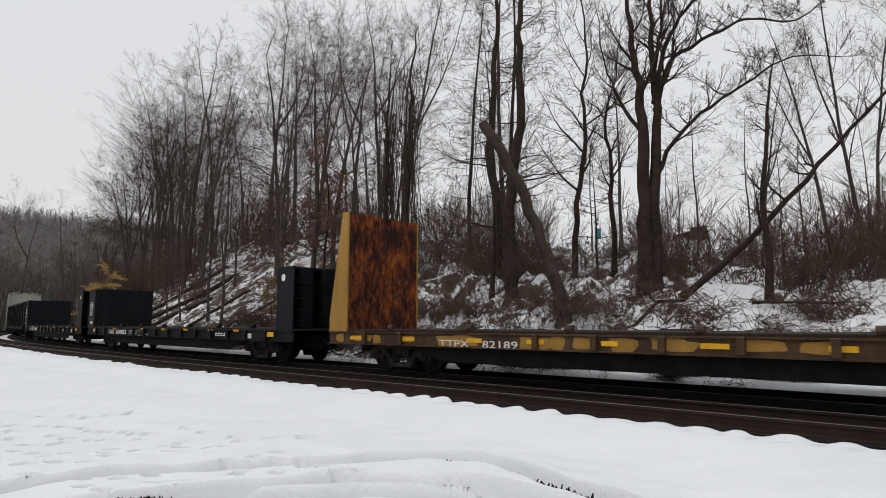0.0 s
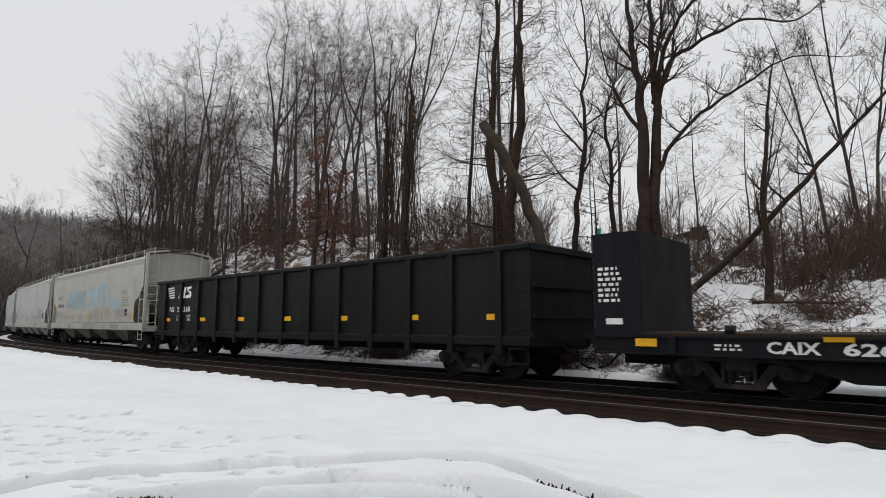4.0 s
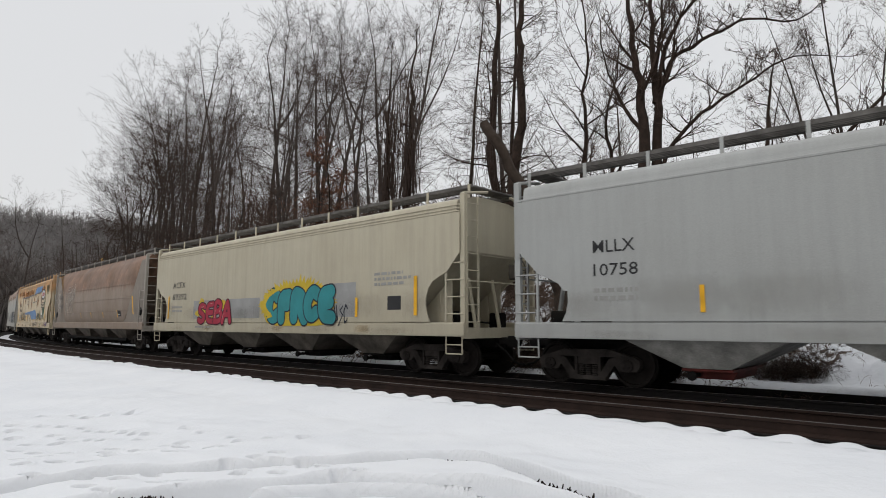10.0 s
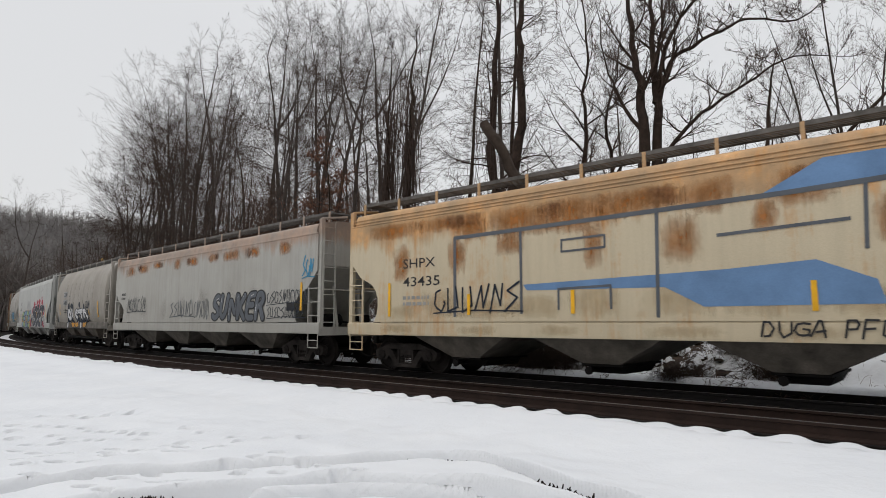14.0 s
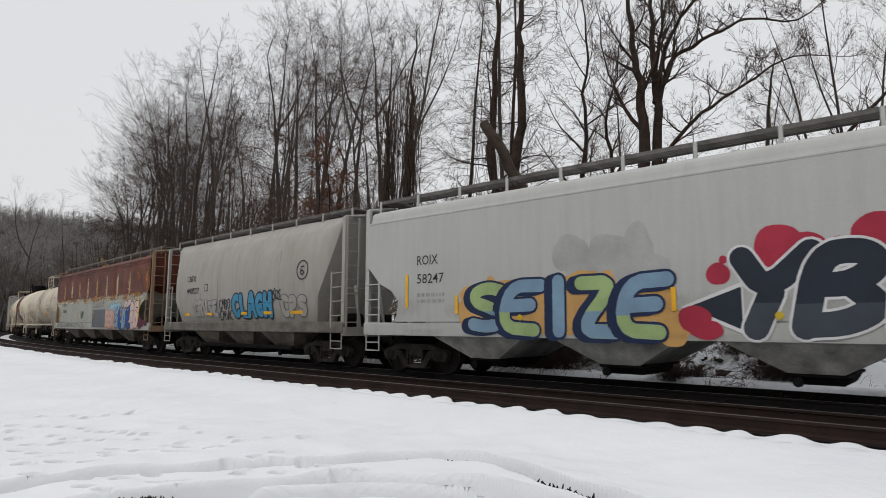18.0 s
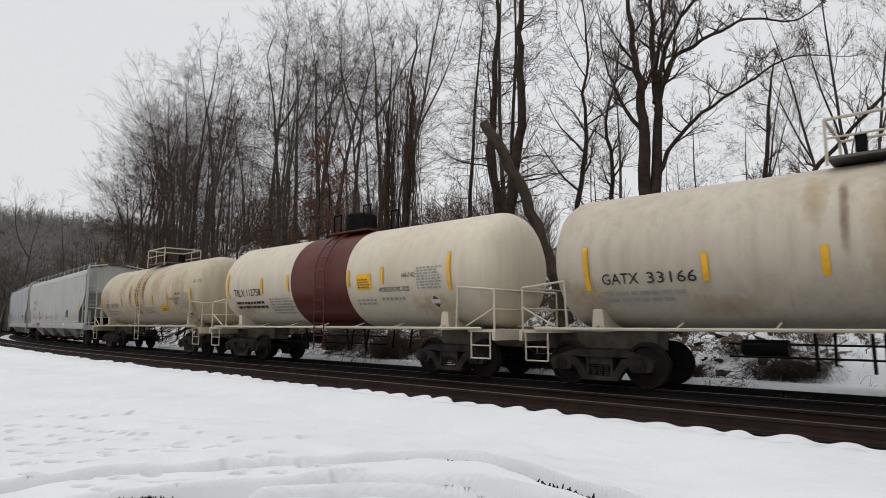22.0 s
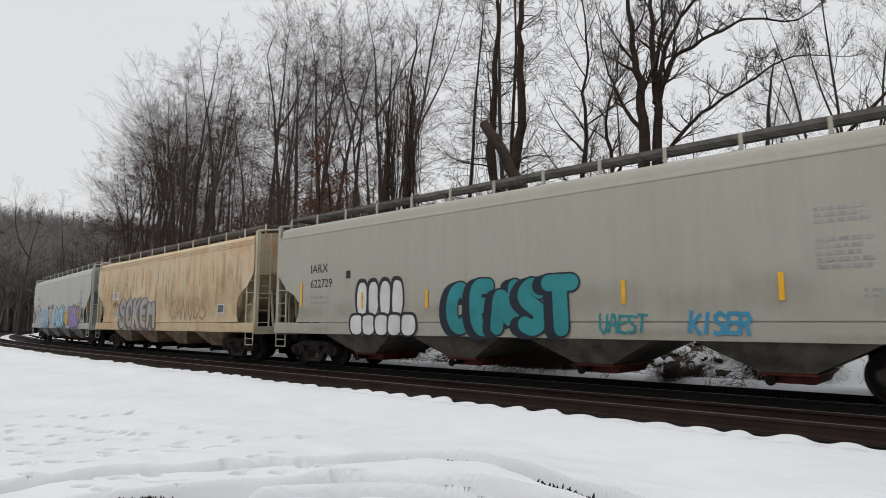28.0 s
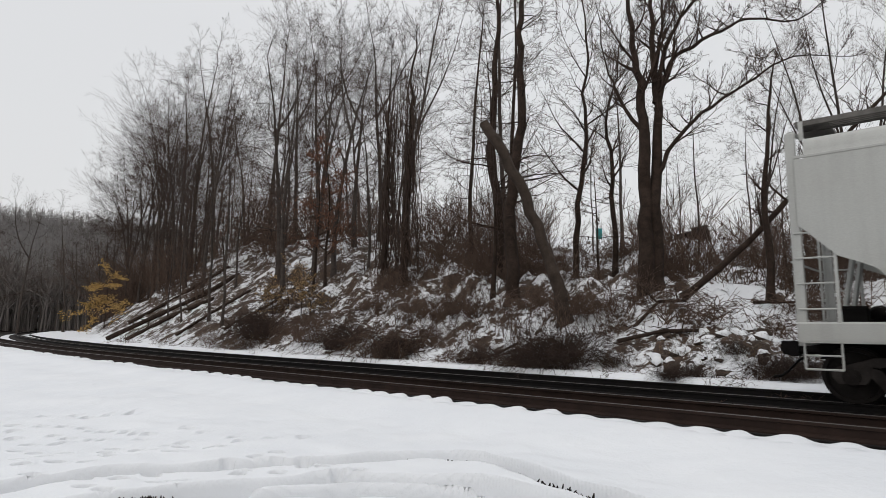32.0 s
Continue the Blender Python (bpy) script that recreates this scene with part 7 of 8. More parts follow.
for key, num in (("caix1", "626022"), ("caix2", "626003")):
    k = Skin(key)
    k.text("CAIX", -6.9, 0.80, 0.21, WHITE, 0.80, fat=0.03)
    k.text(num, -5.8, 0.80, 0.21, WHITE, 1.40, fat=0.03)
    for u in (-9.2, -6.05, -2.4, -0.05, 2.2, 4.4, 6.4, 8.7):
        k.rect("reflector", YELLOW, u, 0.88 if abs(u) > 8 else 1.02, u + 0.42, 1.03 if abs(u) > 8 else 1.10, 0.05, label="yellow reflective strip")
    k.bars(-7.75, 0.84, -7.2, 0.98, 2, WHITE, 2)
    k.text("LD LMT 216 400", -4.05, 0.92, 0.075, WHITE, 1.05), k.text("LT WT   69 800", -4.05, 0.80, 0.075, WHITE, 1.05)
    k.lay("plate_mark", WHITE, k.ribbon([(-2.85, 0.76), (-2.6, 0.76), (-2.6, 1.0), (-2.85, 1.0), (-2.85, 0.76)], 0.016), 0.006), k.text("C", -2.78, 0.80, 0.09, WHITE, 0.09), k.text("FBS", -1.95, 0.78, 0.07, WHITE, 0.27)
    k.bars(4.9, 0.86, 6.0, 1.0, 2, WHITE, 5)
    k.bars(-9.95, 1.75, -9.4, 2.5, 7, WHITE, 6)
    k.rect("small_plate", WHITE, -9.8, 1.30, -9.45, 1.42, 0.006)
    k.rect("small_plate", WHITE, 7.35, 0.80, 7.6, 0.97, 0.006)
    k.lay("white_disc", WHITE, [[(9.62 + 0.12 * math.cos(a), 2.8 + 0.12 * math.sin(a)) for a in np.linspace(0, 5.9, 16)]], 0.008)
Skin("caix2").tag(0.5, 0.80, 1.75, 1.04, SILVER, 3, 0.03, 6)

# gondola
k = Skin("ns")
k.lay("emblem", WHITE, [[(-8.84 + i * 0.05, 2.74 - i * 0.10), (-8.2 + i * 0.02, 2.78 - i * 0.10), (-8.25 + i * 0.02, 2.83 - i * 0.10), (-8.76 + i * 0.05, 2.80 - i * 0.10)] for i in range(5)], 0.006)
k.lay("emblem", WHITE, [[(-7.80, 2.34), (-7.64, 2.34), (-7.52, 2.66), (-7.36, 2.34), (-7.22, 2.34), (-7.10, 2.80), (-7.26, 2.80), (-7.33, 2.52), (-7.48, 2.80), (-7.64, 2.80)],
                        [(-7.16, 2.34), (-6.72, 2.34), (-6.62, 2.45), (-6.66, 2.60), (-6.98, 2.66), (-6.66, 2.72), (-6.62, 2.80), (-7.0, 2.80), (-7.08, 2.68), (-6.76, 2.50), (-7.14, 2.44)]], 0.006)
k.text("NS", -8.54, 1.78, 0.22, WHITE, 0.4, fat=0.02)
k.text("202368", -7.85, 1.78, 0.22, WHITE, 1.15, fat=0.02)
k.text("LD LMT", -7.85, 1.56, 0.10, WHITE, 0.36)
k.text("217200", -6.98, 1.56, 0.10, WHITE, 0.36)
k.text("LT WT", -7.85, 1.42, 0.10, WHITE, 0.30)
k.text("68800", -6.92, 1.42, 0.10, WHITE, 0.30)
for u in (-8.9, -5.8, -2.9, 0.0, 2.9, 5.8, 8.5):
    k.rect("reflector", YELLOW, u, 1.40, u + 0.45, 1.54, 0.006, label="yellow reflective strip")

# hoppers
k = marks("acfx", "ACFX", "458146", -7.05, wa=0.95, wb=1.5)
k.stripes((-4.75, -2.07, 0.27, 2.68, 5.12))
k.stripe(7.75, 1.5, 2.5, 0.12), k.stripe(-7.55, 1.55, 2.45, 0.10)
k.strokes(-4.6, 2.35, -0.9, 3.1, 5, (FADED,), FADED, 4, 0.1, 0.12)
k.lay("faded_letter", FADED, [[(-0.35, 3.05), (0.2, 3.35), (0.9, 3.2), (1.1, 2.9), (0.7, 2.35), (0.35, 2.2), (0.25, 2.7), (-0.3, 2.75)], [(0.95, 3.3), (1.5, 3.5), (1.75, 3.2), (1.9, 2.2), (1.0, 2.1), (0.9, 2.6)], [(1.8, 3.35), (2.9, 3.55), (3.3, 3.2), (2.9, 2.95), (3.2, 2.6), (3.9, 2.45), (4.0, 2.65), (4.35, 2.7), (3.9, 2.25), (3.3, 2.2), (2.5, 2.7), (2.1, 2.45)]], 0.005)
k.lay("faded_letter", FADED, [[(4.3, 1.9), (4.4, 2.55), (5.0, 2.5), (5.3, 2.6), (5.55, 1.95), (5.0, 2.0)]], 0.005)
k.lay("sketch_line", GREYINK, k.ribbon([(-0.95, 2.4), (-0.3, 2.35), (0.2, 2.35)], 0.03) + k.ribbon([(0.55, 2.75), (1.0, 2.55), (1.25, 2.3)], 0.03) + k.ribbon([(2.4, 2.6), (2.9, 2.45), (3.3, 2.7)], 0.03) + k.ribbon([(2.75, 3.15), (2.75, 2.0)], 0.025) + k.ribbon([(-4.75, 2.7), (-4.65, 2.3)], 0.03), 0.009)
k.rect("cover_patch", PATCH, 5.8, 2.72, 6.7, 2.92, 0.004), k.rect("cover_patch", PATCH, -1.0, 1.06, 1.3, 1.32, 0.004), k.rect("cover_patch", PATCH, 4.25, 1.07, 5.1, 1.32, 0.004), k.rect("cover_patch", PATCH, 5.2, 1.65, 5.8, 2.05, 0.004)
k.rect("cover_patch", PATCHPALE, 7.5, 2.55, 8.3, 3.45, 0.003), k.rect("cover_patch", PATCH, -6.95, 1.78, -5.95, 1.95, 0.004), k.rect("cover_patch", PATCH, 1.15, 1.58, 2.6, 1.72, 0.004)
k.bars(5.85, 2.15, 7.15, 2.65, 4, GREYINK, 9), k.bars(4.35, 1.12, 5.0, 1.28, 3, INK, 10)
k.rect("notice", INK, 6.45, 1.68, 6.88, 2.0, 0.006), k.bars(6.5, 1.74, 6.84, 1.96, 3, WHITE, 11)
k.tag(5.95, 1.6, 6.35, 2.0, GREYINK, 12, 0.02, 3)

k = marks("equx", "EQUX", "12259", -7.35, wa=0.95, wb=0.98)
for u in (-5.4, -2.6, 0.0, 2.8, 5.4, 7.6):
    k.rect("reflector", YELLOW, u, 1.10, u + 0.5, 1.18, 0.006, label="yellow reflective strip")
k.bars(4.9, 1.7, 6.6, 2.4, 7, GREYINK, 13)
k.rect("notice", INK, 6.9, 1.68, 7.4, 2.0, 0.006), k.bars(6.95, 1.75, 7.35, 1.95, 2, WHITE, 14)
k.lay("emblem", DEEP, [[(3.60, 1.24), (3.70, 1.12), (3.80, 1.24), (3.70, 1.36)]], 0.006)
k.bars(3.9, 1.17, 4.75, 1.33, 1, DEEP, 15)
k.rect("plate_mark", GREYINK, -5.8, 2.58, -5.6, 2.8, 0.005)

k = marks("mllx", "MLLX", "10758", -7.45, wa=0.9, wb=0.95)
k.stripes((-5.35, -2.19, 0.18, 2.61, 5.72)), k.stripe(8.24, 1.46, 2.42, 0.14)
k.bars(6.3, 1.75, 7.1, 1.95, 3, GREYINK, 16), k.bars(4.3, 1.72, 4.9, 1.92, 2, GREYINK, 17)
for u in (-2.0, 1.9, 6.0):
    k.lay("dot", YELLOW, [[(u + 0.06 * math.cos(a), 1.2 + 0.06 * math.sin(a)) for a in np.linspace(0, 5.9, 12)]], 0.006)

k = marks("ac69", "ACFX", "69392", -6.95, wa=1.15, wb=1.3)
k.rect("cover_patch", PATCH, -5.0, 1.5, -0.05, 2.2, 0.002), k.rect("cover_patch", PATCH, 3.9, 1.5, 5.1, 2.5, 0.002)
k.splash(-4.6, 1.45, -2.1, 2.15, 8, SUNNY, 21, 0.42, 0.0022), k.word("SEBA", -4.62, 1.28, -2.0, 2.15, 0.19, (CRIMSON,), MAROON, 0.045, seed=21, glint=PINK)
g_ = random.Random(6)
k.lay("sprayed_halo", SUNNY, [[(2.1 + 1.75 * math.cos(a) - 0.13 * math.sin(a), 1.95 + 0.55 * math.sin(a) + 0.1 * math.cos(a)), (2.1 + 1.75 * math.cos(a) + 0.13 * math.sin(a), 1.95 + 0.55 * math.sin(a) - 0.1 * math.cos(a)), (2.1 + g_.uniform(2.0, 2.25) * math.cos(a), 1.95 + g_.uniform(0.75, 0.95) * math.sin(a))] for a in np.linspace(-0.6, 3.8, 46)], 0.0018)
k.lay("sprayed_halo", SUNNY, [k.blob(2.15, 1.84, 3.85, 1.26, g_, 3.4, 0.03)], 0.0024)
k.word("CFRCE", 0.32, 1.28, 4.0, 2.45, 0.40, (TEAL,), NAVY, 0.045, seed=22, lap=1.28)
k.stripe(7.48, 1.52, 2.55, 0.12), k.stripe(5.1, 1.5, 2.05), k.stripe(-7.3, 1.5, 2.45, 0.09)
k.rect("notice", INK, 6.45, 1.68, 6.98, 2.05, 0.006), k.bars(5.9, 2.35, 7.4, 2.78, 3, GREYINK, 23)
k.tag(3.85, 1.32, 4.8, 1.85, NAVY, 24, 0.04, 4)
k.bars(-4.8, 1.15, -3.2, 1.27, 1, GREYINK, 25)

k = marks("nahx", "NAHX", "55307", -6.5, z=2.80, high=0.24, gap=0.55, wa=0.75, wb=0.9, small=False)
k.stripe(-8.05, 1.5, 2.35, 0.1), k.stripe(5.36, 1.6, 1.97, 0.09), k.rect("reflector", YELLOW, 7.75, 1.75, 7.87, 2.6, 0.02, label="yellow reflective strip")
for u in (-1.5, 0.6, 2.9):
    k.stripe(u, 1.62, 1.9, 0.07)
k.rect("notice", INK, 5.46, 1.66, 5.92, 1.95, 0.006, 2), k.bars(5.5, 1.72, 5.88, 1.9, 2, WHITE, 26)

k = marks("shpx", "SHPX", "43435", -7.1, wa=1.15, wb=1.3)
k.lay("painted_panel", PANELBLUE, [[(1.6, 3.52), (5.0, 3.62), (5.6, 4.03), (2.6, 4.03)]], 0.004)
k.lay("painted_panel", PANELBLUE, [[(-3.3, 2.18), (1.0, 2.28), (2.4, 2.36), (3.2, 2.0), (3.3, 1.62), (0.6, 1.62), (-0.1, 2.0), (-3.2, 2.05)]], 0.0045)
k.lay("panel_outline", SLATE, k.ribbon([(-5.3, 1.5), (-5.3, 3.42), (-2.9, 3.45), (2.0, 3.52), (6.2, 3.66)], 0.09) + k.ribbon([(-3.35, 1.55), (-3.35, 3.45)], 0.07) + k.ribbon([(-0.25, 1.45), (-0.2, 3.5)], 0.07) + k.ribbon([(3.1, 2.5), (3.15, 3.55)], 0.06)
      + k.ribbon([(5.45, 1.5), (5.4, 3.6)], 0.08) + k.ribbon([(0.9, 2.9), (2.9, 2.98)], 0.06) + k.ribbon([(-2.3, 2.85), (-1.3, 2.87), (-1.3, 3.12), (-2.3, 3.1), (-2.3, 2.85)], 0.045) + k.ribbon([(-2.4, 1.62), (-2.4, 2.05), (-1.2, 2.08), (-1.2, 1.62)], 0.05)
      + k.ribbon([(4.0, 2.3), (4.0, 1.7), (4.9, 2.2), (4.9, 1.6)], 0.04) + k.ribbon([(4.5, 3.0), (4.5, 3.5), (5.0, 3.5), (5.0, 3.0)], 0.04), 0.008)
for nm, m, w, h, lf in (("oval_badge", INK, 1.62, 0.80, 0.012), ("badge_field", CHALK, 1.38, 0.60, 0.016)):
    k.lay(nm, m, [[(6.18 + w / 2 * math.cos(a), 3.39 + h / 2 * math.sin(a)) for a in np.linspace(0, 6.1, 32)]], lf)
k.lay("badge_bars", REDINK, [[(5.68 + i * 0.21, 3.26), (5.82 + i * 0.21, 3.26), (5.84 + i * 0.21, 3.52), (5.70 + i * 0.21, 3.52)] for i in range(5)], 0.020)
k.lay("painted_heart", LEAFGREEN, [[(6.55 + 0.42 * math.sin(a) ** 3, 2.12 + 0.032 * (13 * math.cos(a) - 5 * math.cos(2 * a) - 2 * math.cos(3 * a) - math.cos(4 * a))) for a in np.linspace(6.1, 0, 30)]], 0.006)
k.bars(5.5, 2.30, 6.75, 2.88, 5, INK, 27), k.rect("notice", CHALK, 5.6, 1.68, 6.05, 2.05, 0.005), k.rect("notice_block", INK, 5.68, 1.72, 5.98, 1.9, 0.007)
k.tag(-6.0, 1.60, -3.4, 2.22, NAVY, 28, 0.05, 6), k.scrawl("BRHAL", 3.6, 1.6, 5.3, 2.05, LEAFGREEN, 0.055, 29), k.scrawl("DUGA", 1.5, 1.10, 2.5, 1.34, INK, 0.035, 30), k.scrawl("PFUNK", 2.7, 1.10, 3.9, 1.36, INK, 0.035, 30), k.scrawl("IPWK", 7.4, 1.08, 8.6, 1.37, VIOLET, 0.05, 31)
k.scrawl("MOST", 7.6, 3.68, 8.6, 3.95, LEAFGREEN, 0.035, 32), k.scrawl("DOPE", 7.75, 3.36, 8.55, 3.62, LEAFGREEN, 0.035, 33), k.lay("painted_flower", LEAFGREEN, [k.blob(7.05, 2.85, 0.34, 0.42, random.Random(3))] + [q for a in (0.2, 1.2, 2.3, 3.5, 4.7) for q in k.ribbon([(7.05 + 0.15 * math.cos(a), 2.85 + 0.2 * math.sin(a)), (7.05 + 0.42 * math.cos(a - 0.25), 2.85 + 0.5 * math.sin(a - 0.25)), (7.05 + 0.42 * math.cos(a + 0.25), 2.85 + 0.5 * math.sin(a + 0.25)), (7.05 + 0.15 * math.cos(a), 2.85 + 0.2 * math.sin(a))], 0.02)], 0.009), k.tag(6.9, 1.12, 7.2, 1.36, VIOLET, 34, 0.04, 2)
k.stripe(7.42, 1.5, 2.45, 0.12), k.stripes((-4.9, -2.1, 2.3, 5.0)), k.stripe(-7.65, 1.5, 2.4, 0.09)
k.lay("cross_mark", LEAFGREEN, k.ribbon([(5.3, 1.22), (5.7, 1.22)], 0.06) + k.ribbon([(5.5, 1.12), (5.5, 1.34)], 0.06), 0.008)

k = Skin("sanv")
k.bars(-7.75, 2.45, -7.1, 2.85, 2, INK, 35)
k.word("SUNKER", 1.75, 1.40, 5.6, 2.40, 0.2, (SLATE,), INK, 0.05, seed=36, lean=0.12, glint=CHALK)
k.tag(5.8, 1.95, 8.2, 2.40, NAVY, 37, 0.03, 10), k.tag(5.8, 1.5, 8.0, 1.85, NAVY, 38, 0.03, 10), k.tag(-6.9, 1.85, -4.7, 2.5, NAVY, 39, 0.035, 7), k.tag(-2.0, 1.6, 0.2, 2.2, SLATE, 40, 0.04, 6), k.tag(7.85, 2.75, 8.45, 3.35, BLUE, 41, 0.05, 3)
k.tag(0.3, 1.5, 1.6, 2.2, SLATE, 42, 0.03, 6), k.stripe(7.8, 1.72, 2.6, 0.10), k.rect("notice", INK, 7.0, 1.72, 7.45, 1.98, 0.006)

k = Skin("ctsx")
k.rect("number_patch", PATCH, -3.75, 2.92, -2.85, 3.26, 0.002, 8), k.rect("number_patch", PATCH, -3.72, 2.42, -2.72, 2.78, 0.002, 8)
k.text("CTSX", -3.68, 2.96, 0.26, NAVY, 0.75, lift=0.012), k.text("16005", -3.65, 2.47, 0.26, NAVY, 0.85, lift=0.012)
k.bars(-3.65, 1.95, -2.75, 2.22, 2, INK, 43), k.rect("plate_mark", INK, -2.35, 2.72, -2.10, 2.98, 0.004), k.rect("plate_face", TAUPE, -2.32, 2.75, -2.13, 2.95, 0.007)
k.word("PLSTD", -2.6, 1.06, 2.05, 2.22, 0.24, (CHALK,), NAVY, 0.05, low=(CHALK, AMBER, AMBER, CHALK, AMBER), seed=44, lean=-0.10, cast=NAVY)
k.splash(-2.4, 2.15, 1.4, 2.4, 6, NAVY, 45, 0.5, 0.002)
k.tag(1.6, 2.15, 2.45, 2.58, NAVY, 46, 0.05, 4), k.tag(2.0, 1.45, 2.4, 1.68, NAVY, 47, 0.035, 3), k.tag(2.95, 1.65, 4.0, 2.25, PATCH, 48, 0.03, 4)
k.stripe(4.14, 1.65, 2.52, 0.12), k.stripe(-4.6, 1.85, 2.55, 0.10), k.rect("notice", INK, 1.85, 1.78, 2.3, 2.05, 0.022, 2), k.stripe(2.36, 1.78, 2.05, 0.1)

k = marks("roix", "ROIX", "58247", -7.1, z=2.82, wa=0.72, wb=0.92)
k.lay("sprayed_halo", APRICOT, [k.blob(-3.1, 1.72, 5.1, 1.25, random.Random(49), 3.2, 0.05)], 0.0019)
k.splash(-5.0, 1.95, -0.9, 2.35, 8, APRICOT, 49, 0.55, 0.002), k.splash(-5.5, 1.15, -5.1, 1.6, 3, APRICOT, 57, 0.6, 0.002), k.splash(-0.9, 1.15, -0.2, 1.6, 4, APRICOT, 58, 0.6, 0.002)
k.word("SEIZE", -5.5, 1.02, -0.8, 2.32, 0.29, (LIME, SKYBLUE, SKYBLUE, LIME, SKYBLUE), DEEPNAVY, 0.05, low=(SKYBLUE, LIME, SKYBLUE, SKYBLUE, LIME), seed=50, lean=0.12, lap=1.3, cast=DEEPNAVY)
for i_, (u, z, w, d) in enumerate(((1.35, 2.62, 0.8, 0.76), (1.75, 2.55, 0.6, 0.57), (2.2, 2.55, 0.35, 0.33), (2.75, 2.72, 0.72, 0.68), (2.95, 2.5, 0.6, 0.57), (3.75, 2.70, 0.85, 0.8), (4.15, 2.62, 0.4, 0.38), (4.25, 2.98, 0.22, 0.2), (5.2, 2.62, 0.9, 0.85), (4.95, 3.15, 0.32, 0.3),
                                   (6.2, 2.12, 0.55, 0.5), (6.45, 2.3, 0.3, 0.28), (6.0, 2.0, 0.5, 0.48), (0.35, 2.2, 0.42, 0.4), (0.45, 2.45, 0.15, 0.15), (3.3, 2.95, 0.14, 0.14), (-0.1, 1.4, 0.6, 0.5), (0.1, 1.2, 0.6, 0.35), (6.3, 1.3, 0.5, 0.4), (6.75, 1.12, 0.5, 0.2))):
    k.lay("sprayed_patch", CRIMSON, [k.blob(u, z, w, d, random.Random(51 + i_), 2.0, 0.03)], 0.002 + 0.0002 * i_)
k.lay("letter_arrow", CHALK, [[(-0.35, 1.62), (0.75, 2.05), (0.75, 1.12)], [(5.4, 1.98), (6.75, 1.85), (5.4, 1.5)], [(5.2, 2.5), (6.1, 2.5), (5.2, 1.9)], [(5.6, 1.05), (6.95, 1.28), (5.6, 1.75)]], 0.0030), k.lay("letter_arrow_fill", NAVY, [[(-0.2, 1.62), (0.72, 1.96), (0.72, 1.2)], [(5.4, 1.92), (6.55, 1.83), (5.4, 1.56)], [(5.2, 2.43), (5.95, 2.43), (5.2, 2.0)], [(5.6, 1.10), (6.75, 1.28), (5.6, 1.66)]], 0.0040)
k.word("YBBET", 0.3, 1.05, 6.2, 2.62, 0.40, (NAVY,), CHALK, 0.045, low=(NAVYPALE,), seed=53, lean=0.16, arch=0.12, lap=1.2, lift=0.0055)
k.splash(-2.9, 2.15, -0.9, 2.8, 5, PATCHPALE, 54, 1.1, 0.0013)
k.stripe(7.33, 1.73, 2.68, 0.13), k.stripe(-7.5, 1.72, 2.6, 0.09), k.stripes((-5.8, -0.5), 1.55, 2.0), k.stripes((2.9, 5.4), 1.75, 2.2), k.rect("notice", INK, 5.55, 1.95, 5.98, 2.2, 0.03)
k.bars(6.5, 2.1, 7.1, 2.3, 2, GREYINK, 55)
for u in (-3.9, 1.3, 4.9):
    k.lay("dot", SUNNY, [[(u + 0.07 * math.cos(a), 1.45 + 0.07 * math.sin(a)) for a in np.linspace(0, 5.9, 12)]], 0.03)

k = marks("cbfx", "CBFX", "440527", -3.86, z=2.96, high=0.24, gap=0.48, wa=0.75, wb=1.05, small=False)
k.rect("plate_mark", INK, -2.35, 2.55, -2.10, 2.83, 0.004), k.rect("plate_face", TAUPE2, -2.32, 2.58, -2.13, 2.80, 0.007)
k.word("CLAGH", -0.25, 1.5, 2.45, 2.42, 0.22, (BLUE,), NAVY, 0.05, seed=56, lap=1.15)
k.word("CRUSE", -3.3, 1.55, -1.35, 2.25, 0.16, (TAUPE2,), SLATE, 0.025, seed=57), k.scrawl("CMBO", -1.2, 1.85, -0.35, 2.2, NAVY, 0.04, 58), k.scrawl("CMVK", -1.25, 1.45, -0.3, 1.78, NAVY, 0.04, 59), k.tag(2.4, 2.1, 3.0, 2.45, NAVY, 59, 0.04, 4), k.word("CPS", 2.95, 1.5, 4.4, 2.25, 0.2, (TAUPE2,), SLATE, 0.03, seed=60)
k.lay("ring_mark", INK, k.ribbon([(4.24 + 0.30 * math.cos(a), 3.0 + 0.30 * math.sin(a)) for a in np.linspace(0, 6.28, 19)], 0.04) + k.ribbon([(4.34, 3.12), (4.18, 3.1), (4.14, 2.92), (4.24, 2.84), (4.34, 2.92), (4.24, 3.0), (4.15, 2.95)], 0.04), 0.007)
for u, w in ((-4.1, 0.4), (-2.2, 0.45), (0.4, 0.4), (1.9, 0.5), (3.5, 0.7)):
    k.rect("reflector", YELLOW, u, 1.62, u + w, 1.72, 0.026, label="yellow reflective strip")

k = Skin("rust")
k.rect("cover_patch", SLATE, -0.3, 1.10, 2.1, 2.05, 0.003), k.rect("cover_patch", PATCH, 0.4, 2.0, 1.9, 2.28, 0.0025)
k.word("SEAS", 2.1, 1.06, 3.95, 2.0, 0.20, (PINK,), REDPALE, 0.03, seed=62, lap=1.2)
k.word("SEBE", 5.0, 1.4, 7.2, 2.42, 0.27, (PINKPALE,), MAROON, 0.04, seed=64, glint=CRIMSON, lap=1.2), k.word("CEO", 5.4, 1.06, 7.2, 1.9, 0.28, (PINKPALE,), CRIMSON, 0.03, seed=66, lap=1.2, lift=0.012), k.word("SEDE", 3.75, 1.04, 6.1, 2.08, 0.27, (SKYBLUE, DEEP, SKYBLUE, DEEP), NAVY, 0.04, seed=65, glint=CHALK, lap=1.2, lift=0.018)
